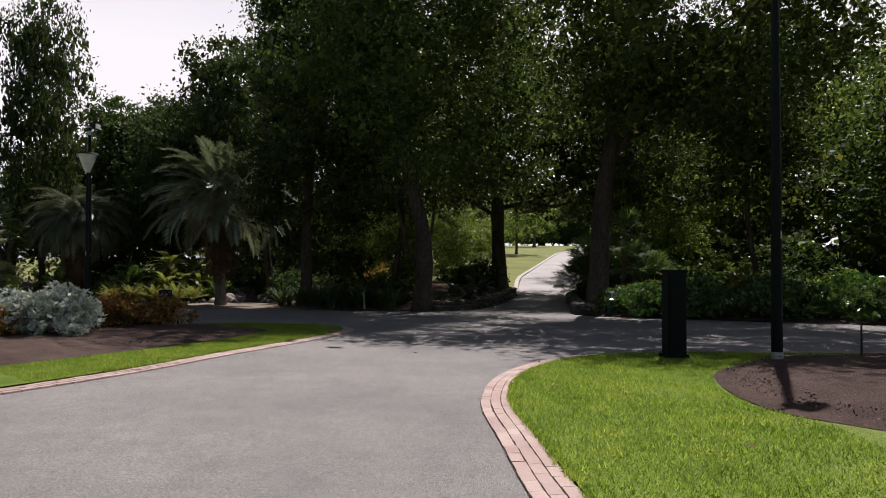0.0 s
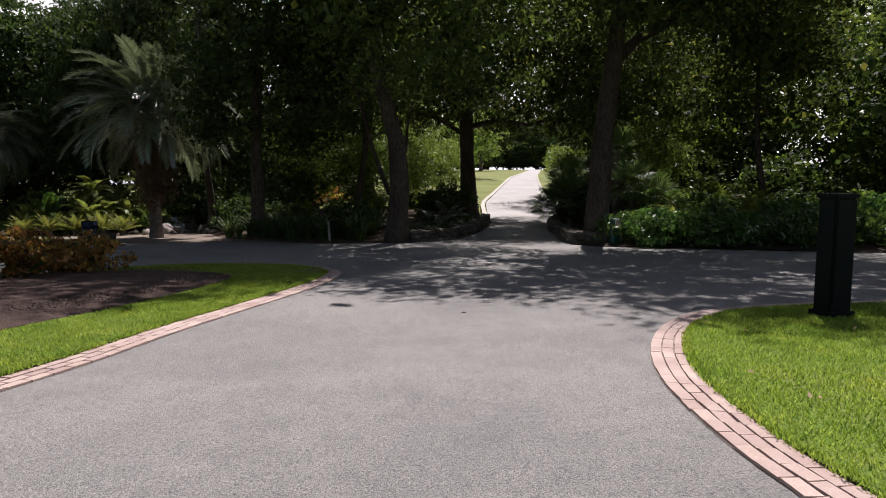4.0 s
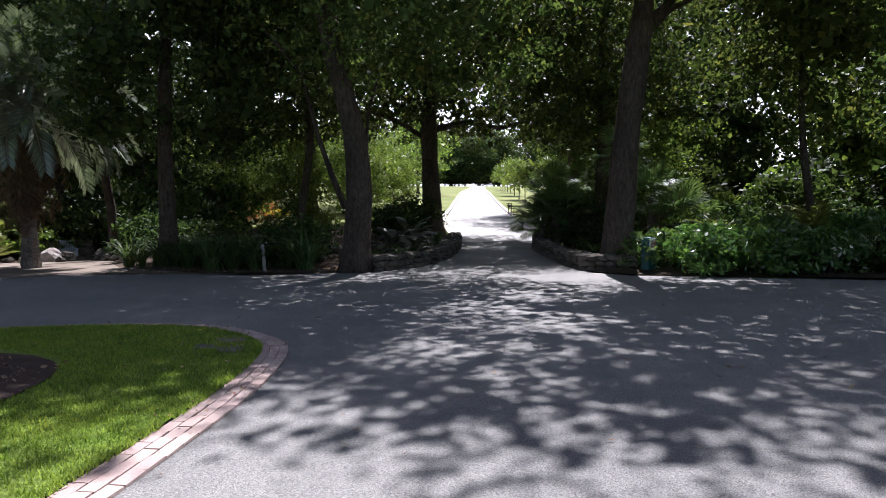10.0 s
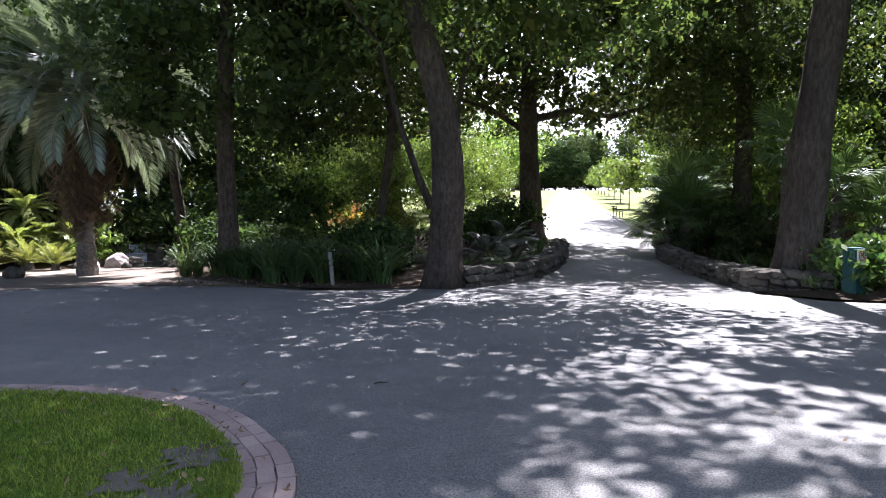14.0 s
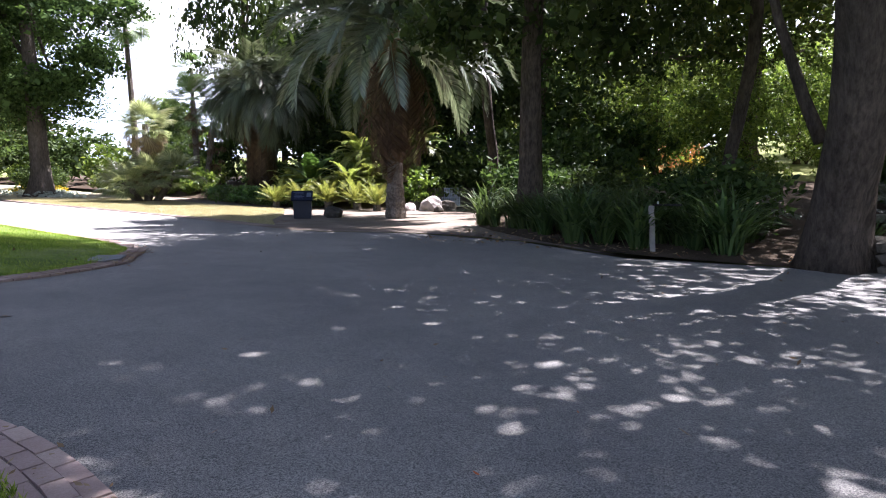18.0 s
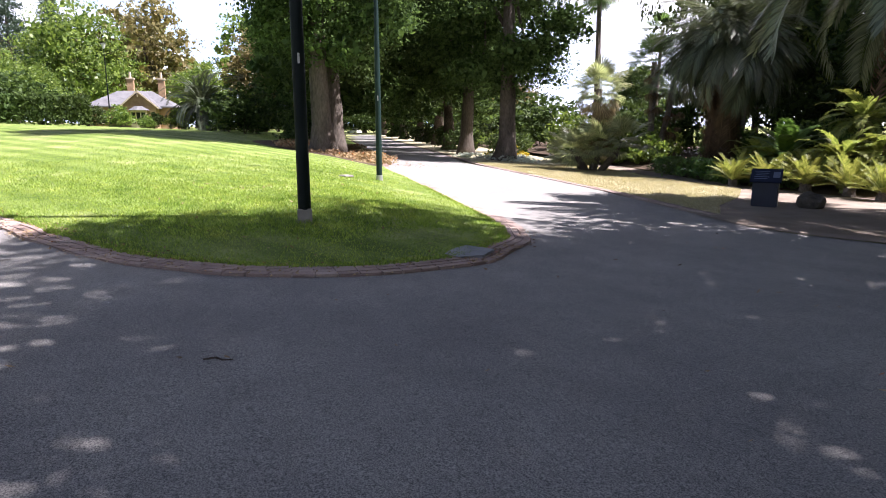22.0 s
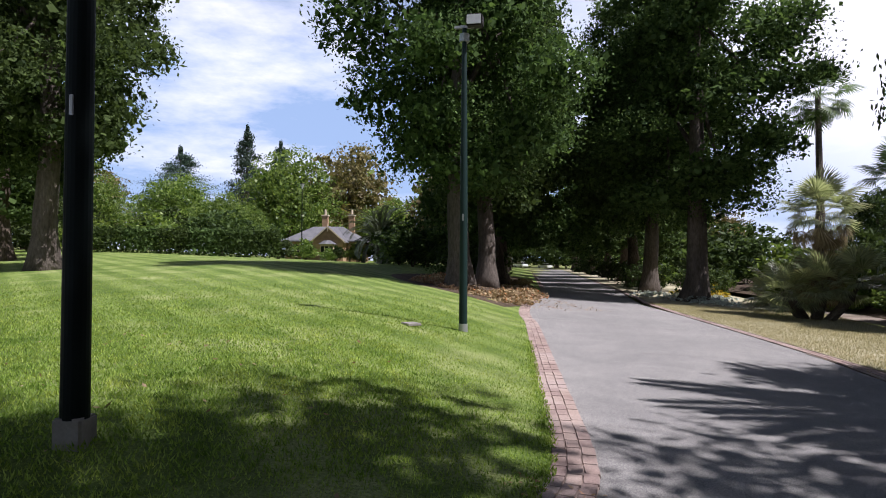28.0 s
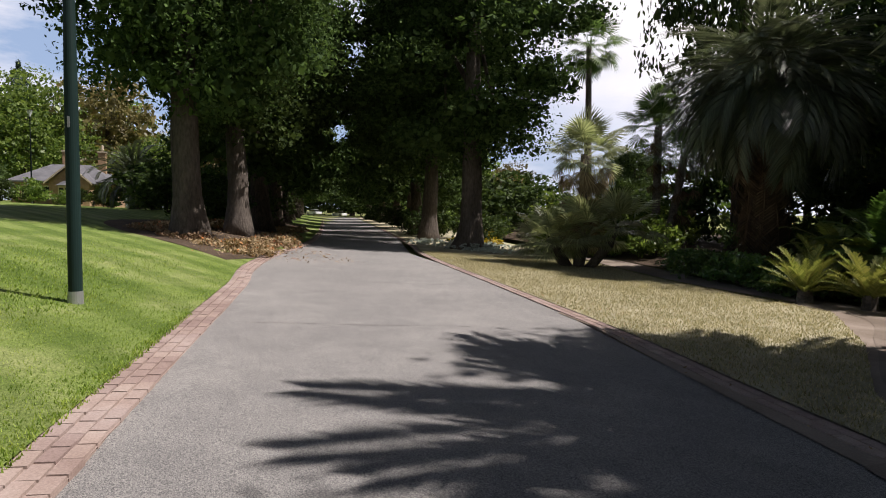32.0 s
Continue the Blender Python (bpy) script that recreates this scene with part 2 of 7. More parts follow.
def turf(name, lo, mid, hi, stripes):
    """Mown turf: soft mowing bands, dry patches, tufts and fine blades."""
    m, n, l, b = shader(name, 0.85, 0.12)
    vec = n.new("ShaderNodeNewGeometry").outputs["Position"]
    _, r1 = noise_ramp(n, l, vec, 0.55, ((0.3, lo), (0.5, mid), (0.72, hi)))
    _, r2 = noise_ramp(n, l, vec, 7.0, ((0.3, (0.62, 0.68, 0.55)), (0.7, (1, 1, 1))), 6.0, 0.7)
    t3, r3 = noise_ramp(n, l, vec, 38.0, ((0.36, (0.24, 0.32, 0.18)), (0.62, (1.06, 1.06, 1.06))), 4.0, 0.75)
    c = blend(n, l, r1.outputs["Color"], r2.outputs["Color"], 0.85, "MULTIPLY")
    c = blend(n, l, c, r3.outputs["Color"], 0.75, "MULTIPLY")
    if stripes:
        mp = n.new("ShaderNodeMapping")
        mp.inputs["Rotation"].default_value = (0, 0, radians(62))
        l.new(vec, mp.inputs["Vector"])
        wv = n.new("ShaderNodeTexWave")
        wv.inputs["Scale"].default_value = 0.28
        wv.inputs["Distortion"].default_value = 1.2
        wv.inputs["Detail"].default_value = 2.0
        l.new(mp.outputs["Vector"], wv.inputs["Vector"])
        rr = n.new("ShaderNodeValToRGB")
        rr.color_ramp.elements[0].position, rr.color_ramp.elements[1].position = 0.3, 0.7
        rr.color_ramp.elements[0].color, rr.color_ramp.elements[1].color = (0.72, 0.77, 0.66, 1), (1.16, 1.12, 1.2, 1)
        l.new(wv.outputs["Fac"], rr.inputs["Fac"])
        c = blend(n, l, c, rr.outputs["Color"], 0.8, "MULTIPLY")
    l.new(c, b.inputs["Base Color"])
    bump(n, l, b, t3.outputs["Fac"], 0.9, 0.03)
    return m


M_LAWN = turf("lawn_turf", (0.150, 0.232, 0.030), (0.215, 0.305, 0.050), (0.335, 0.370, 0.115), False)
M_LAWNW = turf("striped_lawn_turf", (0.148, 0.216, 0.046), (0.228, 0.298, 0.076), (0.40, 0.420, 0.185), True)
M_DRYLAWN = surface("dry_lawn_turf", ((0.3, (0.28, 0.26, 0.155)), (0.7, (0.50, 0.455, 0.325))), 1.4, ((0.3, (0.5, 0.5, 0.45)), (0.7, (1, 1, 1))), 55.0, 0.9, 0.12, 0.8, 0.02, fac=0.8)
M_FIELD = surface("park_grass", ((0.3, (0.13, 0.17, 0.045)), (0.7, (0.25, 0.255, 0.095))), 0.15, G1, 12.0, 0.9, 0.1, 0.5, 0.03)
M_MULCH = surface("bark_mulch", ((0.3, (0.095, 0.068, 0.056)), (0.7, (0.18, 0.126, 0.104))), 1.8, ((0.3, (0.3, 0.3, 0.3)), (0.65, (1, 1, 1))), 48.0, 0.95, 0.1, 1.0, 0.04, fac=0.85)
M_SOIL = surface("leafy_soil", ((0.3, (0.06, 0.045, 0.032)), (0.7, (0.13, 0.095, 0.065))), 0.9, ((0.3, (0.4, 0.4, 0.4)), (0.65, (1, 1, 1))), 30.0, 0.95, 0.1, 0.9, 0.03, fac=0.8)
M_SAND = surface("granite_sand", ((0.3, (0.18, 0.145, 0.112)), (0.7, (0.30, 0.252, 0.203))), 0.8, ((0.3, (0.6, 0.6, 0.6)), (0.65, (1, 1, 1))), 50.0, 0.95, 0.1, 0.6, 0.01, fac=0.7)
M_PATH = surface("sealed_path", ((0.3, (0.44, 0.42, 0.40)), (0.7, (0.54, 0.52, 0.49))), 0.4, G1, 45.0, 0.92, 0.2, 0.4, 0.006, fac=0.6)
M_BRICK = surface("clay_paver", ((0.3, (0.41, 0.300, 0.260)), (0.7, (0.57, 0.455, 0.405))), 1.3, ((0.3, (0.68, 0.66, 0.64)), (0.7, (1, 1, 1))), 70.0, 0.9, 0.2, 0.5, 0.004, fac=0.8, island=0.10)
M_BRICKRED = surface("worn_red_paver", ((0.3, (0.28, 0.205, 0.175)), (0.5, (0.35, 0.27, 0.232)), (0.7, (0.42, 0.345, 0.305))), 1.1, ((0.3, (0.6, 0.58, 0.56)), (0.7, (1, 1, 1))), 60.0, 0.92, 0.15, 0.6, 0.005, fac=0.85, island=0.12)
M_JOINT = surface("paver_joint", ((0.38, (0.07, 0.058, 0.05)), (0.62, (0.34, 0.275, 0.235))), 0.7, G1, 60.0, 0.95, 0.1)
M_BARK = surface("rough_bark", ((0.3, (0.075, 0.058, 0.046)), (0.7, (0.19, 0.15, 0.115))), 1.1, ((0.35, (0.28, 0.28, 0.28)), (0.65, (1, 1, 1))), 14.0, 0.95, 0.1, 1.0, 0.08, "object", 0.9, stretch=(1, 1, 0.32))
M_BARKOAK = surface("oak_bark", ((0.3, (0.055, 0.045, 0.037)), (0.7, (0.145, 0.120, 0.098))), 0.9, ((0.35, (0.35, 0.35, 0.35)), (0.65, (1, 1, 1))), 13.0, 0.95, 0.1, 1.0, 0.09, "object", 0.9, stretch=(1, 1, 0.32))
M_BARKPALE = surface("pale_grey_bark", ((0.3, (0.075, 0.062, 0.050)), (0.7, (0.19, 0.162, 0.136))), 0.9, ((0.35, (0.45, 0.45, 0.45)), (0.65, (1, 1, 1))), 12.0, 0.95, 0.1, 1.0, 0.08, "object", 0.9, stretch=(1, 1, 0.3))
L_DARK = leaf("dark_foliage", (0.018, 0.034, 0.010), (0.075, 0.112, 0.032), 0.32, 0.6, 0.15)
L_OAK = leaf("oak_foliage", (0.026, 0.046, 0.012), (0.092, 0.128, 0.034), 0.40, 0.55, 0.18, tint=(0.17, 0.17, 0.04))
L_ELM = leaf("elm_foliage", (0.020, 0.038, 0.012), (0.092, 0.140, 0.042), 0.36, 0.7, 0.08)
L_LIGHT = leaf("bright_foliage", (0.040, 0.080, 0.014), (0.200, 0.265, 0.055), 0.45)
L_OLIVE = leaf("olive_foliage", (0.070, 0.068, 0.022), (0.190, 0.150, 0.060), 0.3)
L_BLUE = leaf("conifer_foliage", (0.018, 0.040, 0.026), (0.055, 0.090, 0.055), 0.15)


# ---- plan helpers ----
def smooth(a, b, v):
    k = np.clip((np.asarray(v, float) - a) / (b - a), 0, 1)
    return k * k * (3 - 2 * k)


def ground_z(x, y):
    """Height of the bare ground: a gentle fall to the north, a rise beyond the gate, a domed west lawn."""
    x, y = np.asarray(x, float), np.asarray(y, float)
    z = -0.0022 * np.clip(x, -300, 300) - 0.0406 * np.clip(y, -240, 47)
    rise = 0.075 * np.clip(y - 36, 0, 11) + 0.04 * np.clip(y - 47, 0, 3) + 0.062 * np.clip(y - 50, 0, 50) + 0.031 * np.clip(y - 100, 0, 160)
    z = z + smooth(-12, -3, x) * rise
    d1 = (x + 12.8) * -0.478 + (y - 24.5) * 0.878
    d2 = (x + 13.4) * -0.266 + (y - 30.4) * -0.964
    z = z + 0.9 * smooth(-0.5, 15.0, d1) * smooth(-0.5, 13.0, d2) * smooth(10.5, 26, -x)
    return z + 0.26 * smooth(-0.3, 3.5, d1) * smooth(-0.3, 3.5, d2) * smooth(11.3, 15.5, -x)


def gz(x, y, lift=0.0):
    return float(ground_z(x, y)) + lift


def mesh_object(name, verts, faces, material, parent=None, label="", shade=False):
    me = bpy.data.meshes.new(name)
    me.from_pydata([tuple(v) for v in verts], [], faces)
    me.update()
    if material:
        me.materials.append(material)
    if shade:
        me.polygons.foreach_set("use_smooth", [True] * len(me.polygons))
    ob = new(name, me)
    if parent:
        ob.parent = parent
    if label:
        ob["label"] = label
    return ob


def quad_mesh(name, V, n_per, material, parent=None, label=""):
    """A mesh of many separate n-sided faces; V: (faces * n_per, 3)."""
    V = np.asarray(V, np.float32).reshape(-1, 3)
    nf = len(V) // n_per
    me = bpy.data.meshes.new(name)
    me.vertices.add(len(V))
    me.vertices.foreach_set("co", V.ravel())
    me.loops.add(len(V))
    me.loops.foreach_set("vertex_index", np.arange(len(V), dtype=np.int32))
    me.polygons.add(nf)
    me.polygons.foreach_set("loop_start", np.arange(0, len(V), n_per, dtype=np.int32))
    me.update(calc_edges=True)
    me.materials.append(material)
    ob = new(name, me)
    if parent:
        ob.parent = parent
    if label:
        ob["label"] = label
    return ob


def part(name, bm, material, parent, label=""):
    me = bpy.data.meshes.new(name)
    bm.to_mesh(me)
    bm.free()
    me.materials.append(material)
    ob = new(name, me)
    if parent:
        ob.parent = parent
    if label:
        ob["label"] = label
    return ob


def thing(name, x, y, z, label, category, group="", turn=0.0, scale=1.0):
    e = new(name)
    e.empty_display_size = 0.2
    e.matrix_basis = pose(x, y, z, 0, 0, turn) @ Matrix.Scale(scale, 4)
    return tagged(e, label, category, group)


def spline(points, step):
    """A smooth open line through points (x, y), sampled about every step metres."""
    P = [np.array(p, float) for p in points]
    P = [2 * P[0] - P[1]] + P + [2 * P[-1] - P[-2]]
    out = []
    for a, b, c, d in zip(P, P[1:], P[2:], P[3:]):
        n = max(1, int(np.linalg.norm(c - b) / step))
        for i in range(n):
            s = i / n
            out.append(0.5 * (2 * b + (c - a) * s + (2 * a - 5 * b + 4 * c - d) * s * s + (3 * b - a - 3 * c + d) * s ** 3))
    out.append(P[-2])
    return np.array(out)


def offset_line(L, d):
    """The line moved d to its left."""
    T = np.gradient(L, axis=0)
    T /= np.linalg.norm(T, axis=1)[:, None]
    return L + d * np.stack([-T[:, 1], T[:, 0]], 1)


def inside(poly, q):
    x, y = q[:, 0], q[:, 1]
    r = np.zeros(len(q), bool)
    px, py = poly[:, 0], poly[:, 1]
    for i in range(len(poly)):
        x1, y1, x2, y2 = px[i], py[i], px[i - 1], py[i - 1]
        c = ((y1 > y) != (y2 > y)) & (x < (x2 - x1) * (y - y1) / (y2 - y1 + 1e-12) + x1)
        r ^= c
    return r


def sheet(name, poly, lift, material, cell=1.0, label="", rough=0.0, skirt=0.0, parent=None, mound=None):
    """A ground covering: the outline filled with triangles that follow the ground. mound: (height, width) raises it inwards from its edge."""
    poly = np.asarray(poly, float)
    lo, hi = poly.min(0), poly.max(0)
    gx, gy = np.arange(lo[0] + cell / 2, hi[0], cell), np.arange(lo[1] + cell / 2, hi[1], cell)
    X, Y = np.meshgrid(gx, gy)
    q = np.stack([X.ravel(), Y.ravel()], 1)
    q = q[inside(poly, q)]
    if len(q):
        d = np.min(np.hypot(q[:, None, 0] - poly[None, :, 0], q[:, None, 1] - poly[None, :, 1]), axis=1)
        keep = d > cell * 0.45
        q, d = q[keep], d[keep]
    n = len(poly)
    pts = np.concatenate([poly, q])
    res = delaunay_2d_cdt([Vector(p) for p in pts], [(i, (i + 1) % n) for i in range(n)], [list(range(n))], 1, 1e-5)
    v2 = np.array([(p.x, p.y) for p in res[0]])
    z = ground_z(v2[:, 0], v2[:, 1]) + lift
    if mound:
        dd = np.min(np.hypot(v2[:, None, 0] - poly[None, :, 0], v2[:, None, 1] - poly[None, :, 1]), axis=1)
        z = z + mound[0] * smooth(0, mound[1], dd)
    if rough:
        de = np.min(np.hypot(v2[:, None, 0] - poly[None, :, 0], v2[:, None, 1] - poly[None, :, 1]), axis=1)
        z = z + np.array([rough * noise.noise((p[0] * 1.7, p[1] * 1.7, 3.0)) for p in v2]) * smooth(0, 1.2, de)
    V = np.column_stack([v2, z])
    F = [list(f) for f in res[2]]
    if skirt:
        base = len(V)
        e = [i for i in range(n)]
        low = V[:n].copy()
        low[:, 2] -= skirt
        V = np.concatenate([V, low])
        area = 0.5 * np.sum(poly[:, 0] * np.roll(poly[:, 1], -1) - poly[:, 1] * np.roll(poly[:, 0], -1))
        for i in e:
            j = (i + 1) % n
            F.append([i, base + i, base + j, j] if area > 0 else [j, base + j, base + i, i])
    ob = mesh_object(name, V, F, material, parent, label, shade=not skirt)
    return tagged(ob, label, "ground", kind="structure") if not parent else ob


def tube(pts, radii, sides=10, wob=0.0, seed=0, flute=0.0):
    """Vertices and faces of a tapered tube along a line, closed at its end."""
    pts = np.array(pts, float)
    V, F = [], []
    up = np.array((0.31, 0.17, 0.93))
    for i, p in enumerate(pts):
        t = pts[min(i + 1, len(pts) - 1)] - pts[max(i - 1, 0)]
        t /= np.linalg.norm(t) + 1e-9
        u = np.cross(t, up if abs(t @ up) < 0.95 else (1, 0, 0))
        u /= np.linalg.norm(u)
        w = np.cross(t, u)
        for k in range(sides):
            a = 2 * math.pi * k / sides
            r = radii[i] * (1 + wob * noise.noise((p[2] * 0.7 + seed, math.cos(a) * 1.3, math.sin(a) * 1.3)) + (flute * math.cos(5 * a + seed) * math.exp(-i * 0.9)))
            V.append(p + r * (u * math.cos(a) + w * math.sin(a)))
    for i in range(len(pts) - 1):
        for k in range(sides):
            a, b = i * sides + k, i * sides + (k + 1) % sides
            F.append([a, b, b + sides, a + sides])
    F.append(list(range((len(pts) - 1) * sides, len(pts) * sides)))
    F.append(list(range(sides - 1, -1, -1)))
    return V, F


def leaves(centres, size, rng, droop=0.2, ratio=0.5, spread=0.25):
    """Corner points of one pointed leaf at each centre."""
    n = len(centres)
    d = rng.normal(size=(n, 3))
    d[:, 2] -= droop * 2
    d /= np.linalg.norm(d, axis=1)[:, None]
    e = rng.normal(size=(n, 3))
    e -= (e * d).sum(1)[:, None] * d
    e /= np.linalg.norm(e, axis=1)[:, None]
    s = size * (1 + spread * rng.normal(size=n)).clip(0.45, 1.8)[:, None]
    c = np.asarray(centres)
    return np.stack([c - d * s * 0.5, c + e * s * ratio * 0.5 - d * s * 0.08, c + d * s * 0.5, c - e * s * ratio * 0.5 - d * s * 0.08], 1)


def lobes_points(lobes, n, rng, clump=0.5, per=26, shell=(0.72, 1.04), low=-0.75):
    """Leaf places, in clumps near the outside of a set of egg-shaped lobes."""
    w = np.array([r[0] * r[1] + r[1] * r[2] + r[0] * r[2] for c, r in lobes])
    k = rng.choice(len(lobes), size=max(1, n // per), p=w / w.sum())
    C, R = np.array([l[0] for l in lobes], float)[k], np.array([l[1] for l in lobes], float)[k]
    d = rng.normal(size=(len(k), 3))
    d /= np.linalg.norm(d, axis=1)[:, None]
    d[:, 2] = np.maximum(d[:, 2], low + 0.3 * rng.random(len(k)))
    f = shell[0] + (shell[1] - shell[0]) * rng.random(len(k)) ** 0.6
    cc = C + d * R * f[:, None]
    p = np.repeat(cc, per, axis=0)
    wide = np.repeat(0.45 + 0.75 * rng.random(len(k)), per)[:, None]
    return p + rng.normal(size=p.shape).clip(-1.7, 1.7) * clump * wide * np.array((1, 1, 0.55))


def trunk_with_limbs(root, height, r0, lobes, material, rng, lean=(0, 0), limbs=7, fork=0.55, sides=12, flare=1.6, flute=0.12, sway=0.12):
    """The trunk, and limbs that reach from it into the lobes."""
    n = 15
    pts, rad = [], []
    for i in range(n):
        s = i / (n - 1)
        h = height * s ** 1.25
        pts.append((lean[0] * s + sway * r0 * (math.sin(11 * s + lean[0]) - math.sin(lean[0])), lean[1] * s + sway * r0 * (math.cos(8 * s) - 1), h - 0.15 * (i == 0)))
        rad.append(r0 * (1 - 0.62 * s) * (1 + (flare - 1) * math.exp(-h / (1.1 * r0))))
    V, F = tube(pts, rad, sides, 0.22 + 0.3 * max(0, sway - 0.2), rng.random() * 9, flute)
    mesh_object("trunk", V, F, material, root, shade=True)
    for i in np.argsort([-l[1][0] for l in lobes])[:limbs]:
        c = np.array(lobes[i][0], float)
        s = fork + (0.95 - fork) * rng.random()
        j = s * (n - 1)
        a = np.array(pts[int(j)]) + (np.array(pts[min(int(j) + 1, n - 1)]) - np.array(pts[int(j)])) * (j % 1)
        mid = a * 0.5 + c * 0.5 + np.array((0, 0, -0.10 * np.linalg.norm(c - a))) + rng.normal(size=3) * 0.25
        m1, m2 = a * 0.72 + mid * 0.28 + rng.normal(size=3) * 0.08, c * 0.6 + mid * 0.4 + rng.normal(size=3) * 0.2
        r = max(0.05, r0 * (0.40 - 0.20 * s))
        V, F = tube([a, m1, mid, m2, c], [r, r * 0.85, r * 0.62, r * 0.42, r * 0.18], 7, 0.15, i)
        mesh_object("limb", V, F, material, root, shade=True)


def tree(name, label, x, y, height, r0, bare, spread, lobes_n, n_leaf, size, bark, foliage, seed, lean=(0, 0), group="", turn=0, low=-0.75, clump=0.5, top=1.0, droop=0.2, lift=0.0, flare=1.6, category="tree", limbs=7, shift=(0, 0), sway=0.12, core=3, side=(), lobe=1.0, extra=()):
    """A broadleaf tree: trunk, limbs and a crown of leaf clumps in uneven lobes between bare and height."""
    rng = np.random.default_rng(seed)
    root = thing(name, x, y, gz(x, y, lift), label, category, group, turn)
    lobes = []
    for i in range(lobes_n):
        s = (i + 0.5) / lobes_n
        z = bare + (height - bare) * (0.12 + 0.80 * s)
        prof = math.sin(math.pi * (0.20 + 0.70 * s)) ** 0.8 * (1 - (1 - top) * s)
        a = i * 2.4 + rng.random() * 0.8
        rr = spread * prof * (0.30 + (0.38 + 0.5 * (1 - lobe)) * rng.random())
        rad = lobe * spread * (0.40 + 0.18 * rng.random()) * (0.65 + 0.35 * prof)
        lobes.append(((shift[0] + lean[0] * s + rr * math.cos(a), shift[1] + lean[1] * s + rr * math.sin(a), z), (rad, rad, rad * 0.72)))
    lobes += list(extra)
    trunk_with_limbs(root, bare + (height - bare) * 0.72, r0, lobes, bark, rng, lean, flare=flare, limbs=limbs, sway=sway)
    for line, r in side:
        V, F = tube(line, np.linspace(r, r * 0.45, len(line)), 9, 0.2, r * 50)
        mesh_object("limb", V, F, bark, root, shade=True)
    P = lobes_points(lobes, n_leaf, rng, clump, low=low)
    Q = leaves(P, size, rng, droop)
    inner = lobes_points(lobes, n_leaf // core, rng, clump * 1.3, shell=(0.2, 0.80), low=-0.8)
    Q = np.concatenate([Q, leaves(inner, size * 1.8, rng, 0.0, 0.75)])
    quad_mesh("crown", Q.reshape(-1, 3), 4, foliage, root)
    return root


def replant(ob, x, y, turn, scale=1.0, wide=1.0, label=""):
    """The same kind of tree again at another place."""
    c = copy_thing(ob, pose(x, y, gz(x, y), 0, 0, turn) @ Matrix.Diagonal((scale * wide, scale * wide, scale, 1)))
    if label:
        c["label"] = label
    return c


# ---- ground, roads, lawns ----
M_BARESOIL = surface("bare_soil", ((0.3, (0.13, 0.112, 0.09)), (0.7, (0.25, 0.22, 0.18))), 3.0, ((0.3, (0.55, 0.55, 0.55)), (0.65, (1, 1, 1))), 30.0, 0.95, 0.1, 0.6, 0.01, fac=0.7)

def axis_steps(lo, hi, near_lo, near_hi, step):
    a = list(np.arange(near_lo, near_hi + step, step))
    s, v = step, near_lo
    while v > lo:
        s *= 1.35
        v -= s
        a.insert(0, v)
    s, v = step, a[-1]
    while v < hi:
        s *= 1.35
        v += s
        a.append(v)
    return np.array(a)


ax, ay = axis_steps(-2500, 2500, -100, 40, 3.0), axis_steps(-2500, 2500, -40, 110, 3.0)
GX, GY = np.meshgrid(ax, ay)
gv = np.column_stack([GX.ravel(), GY.ravel(), (ground_z(GX, GY) - 0.03 - 0.22 * smooth(0, 6, GX + 90) * smooth(0, 6, 42 - GX) * smooth(0, 6, GY + 25) * smooth(0, 6, 62 - GY)).ravel()])
nx = len(ax)
gf = [[r * nx + c, r * nx + c + 1, (r + 1) * nx + c + 1, (r + 1) * nx + c] for r in range(len(ay) - 1) for c in range(nx - 1)]
tagged(mesh_object("ground", gv, gf, M_FIELD, shade=True), "wide park ground of mown grass under the trees", "ground", kind="structure")

# kerb lines, each walked with its lawn on the left hand
KERB_L = spline([(-14.89, -12.05), (-11.31, -2.09), (-8.86, 4.03), (-6.78, 8.27), (-5.41, 11.37), (-4.74, 13.70), (-3.63, 17.10), (-3.20, 18.70), (-2.99, 20.00), (-3.00, 20.80), (-3.24, 21.52), (-3.78, 22.41), (-4.41, 22.97), (-5.34, 23.39), (-6.50, 23.63), (-7.80, 23.54), (-9.68, 22.40), (-16.44, 17.11), (-24.62, 12.05), (-51.51, -3.91), (-120.00, -44.50)], 0.25)
KERB_R = spline([(40.01, 11.78), (20.03, 13.55), (10.05, 14.24), (6.08, 14.38), (3.62, 14.24), (2.48, 13.92), (1.71, 13.33), (1.07, 12.56), (0.56, 11.68), (0.17, 10.73), (-0.05, 9.86), (-0.23, 8.59), (-0.21, 6.93), (-0.19, 5.57), (-0.06, 1.98), (-0.08, -12.01)], 0.25)
KERB_W = spline([(-105.05, -27.42), (-43.76, 7.64), (-18.77, 21.42), (-14.52, 23.57), (-12.91, 24.47), (-12.36, 25.03), (-11.85, 25.68), (-11.53, 26.46), (-11.42, 27.22), (-11.48, 27.86), (-11.69, 28.78), (-12.29, 29.46), (-12.84, 30.11), (-13.50, 30.48), (-14.72, 31.00), (-18.54, 31.96), (-25.54, 33.70), (-33.18, 35.59), (-59.70, 44.07), (-160.01, 70.97)], 0.25)
KERB_E = spline([(-160.00, 78.51), (-60.13, 49.98), (-38.42, 42.94), (-25.42, 39.43), (-19.96, 37.95), (-16.93, 36.94), (-15.04, 36.36)], 0.3)

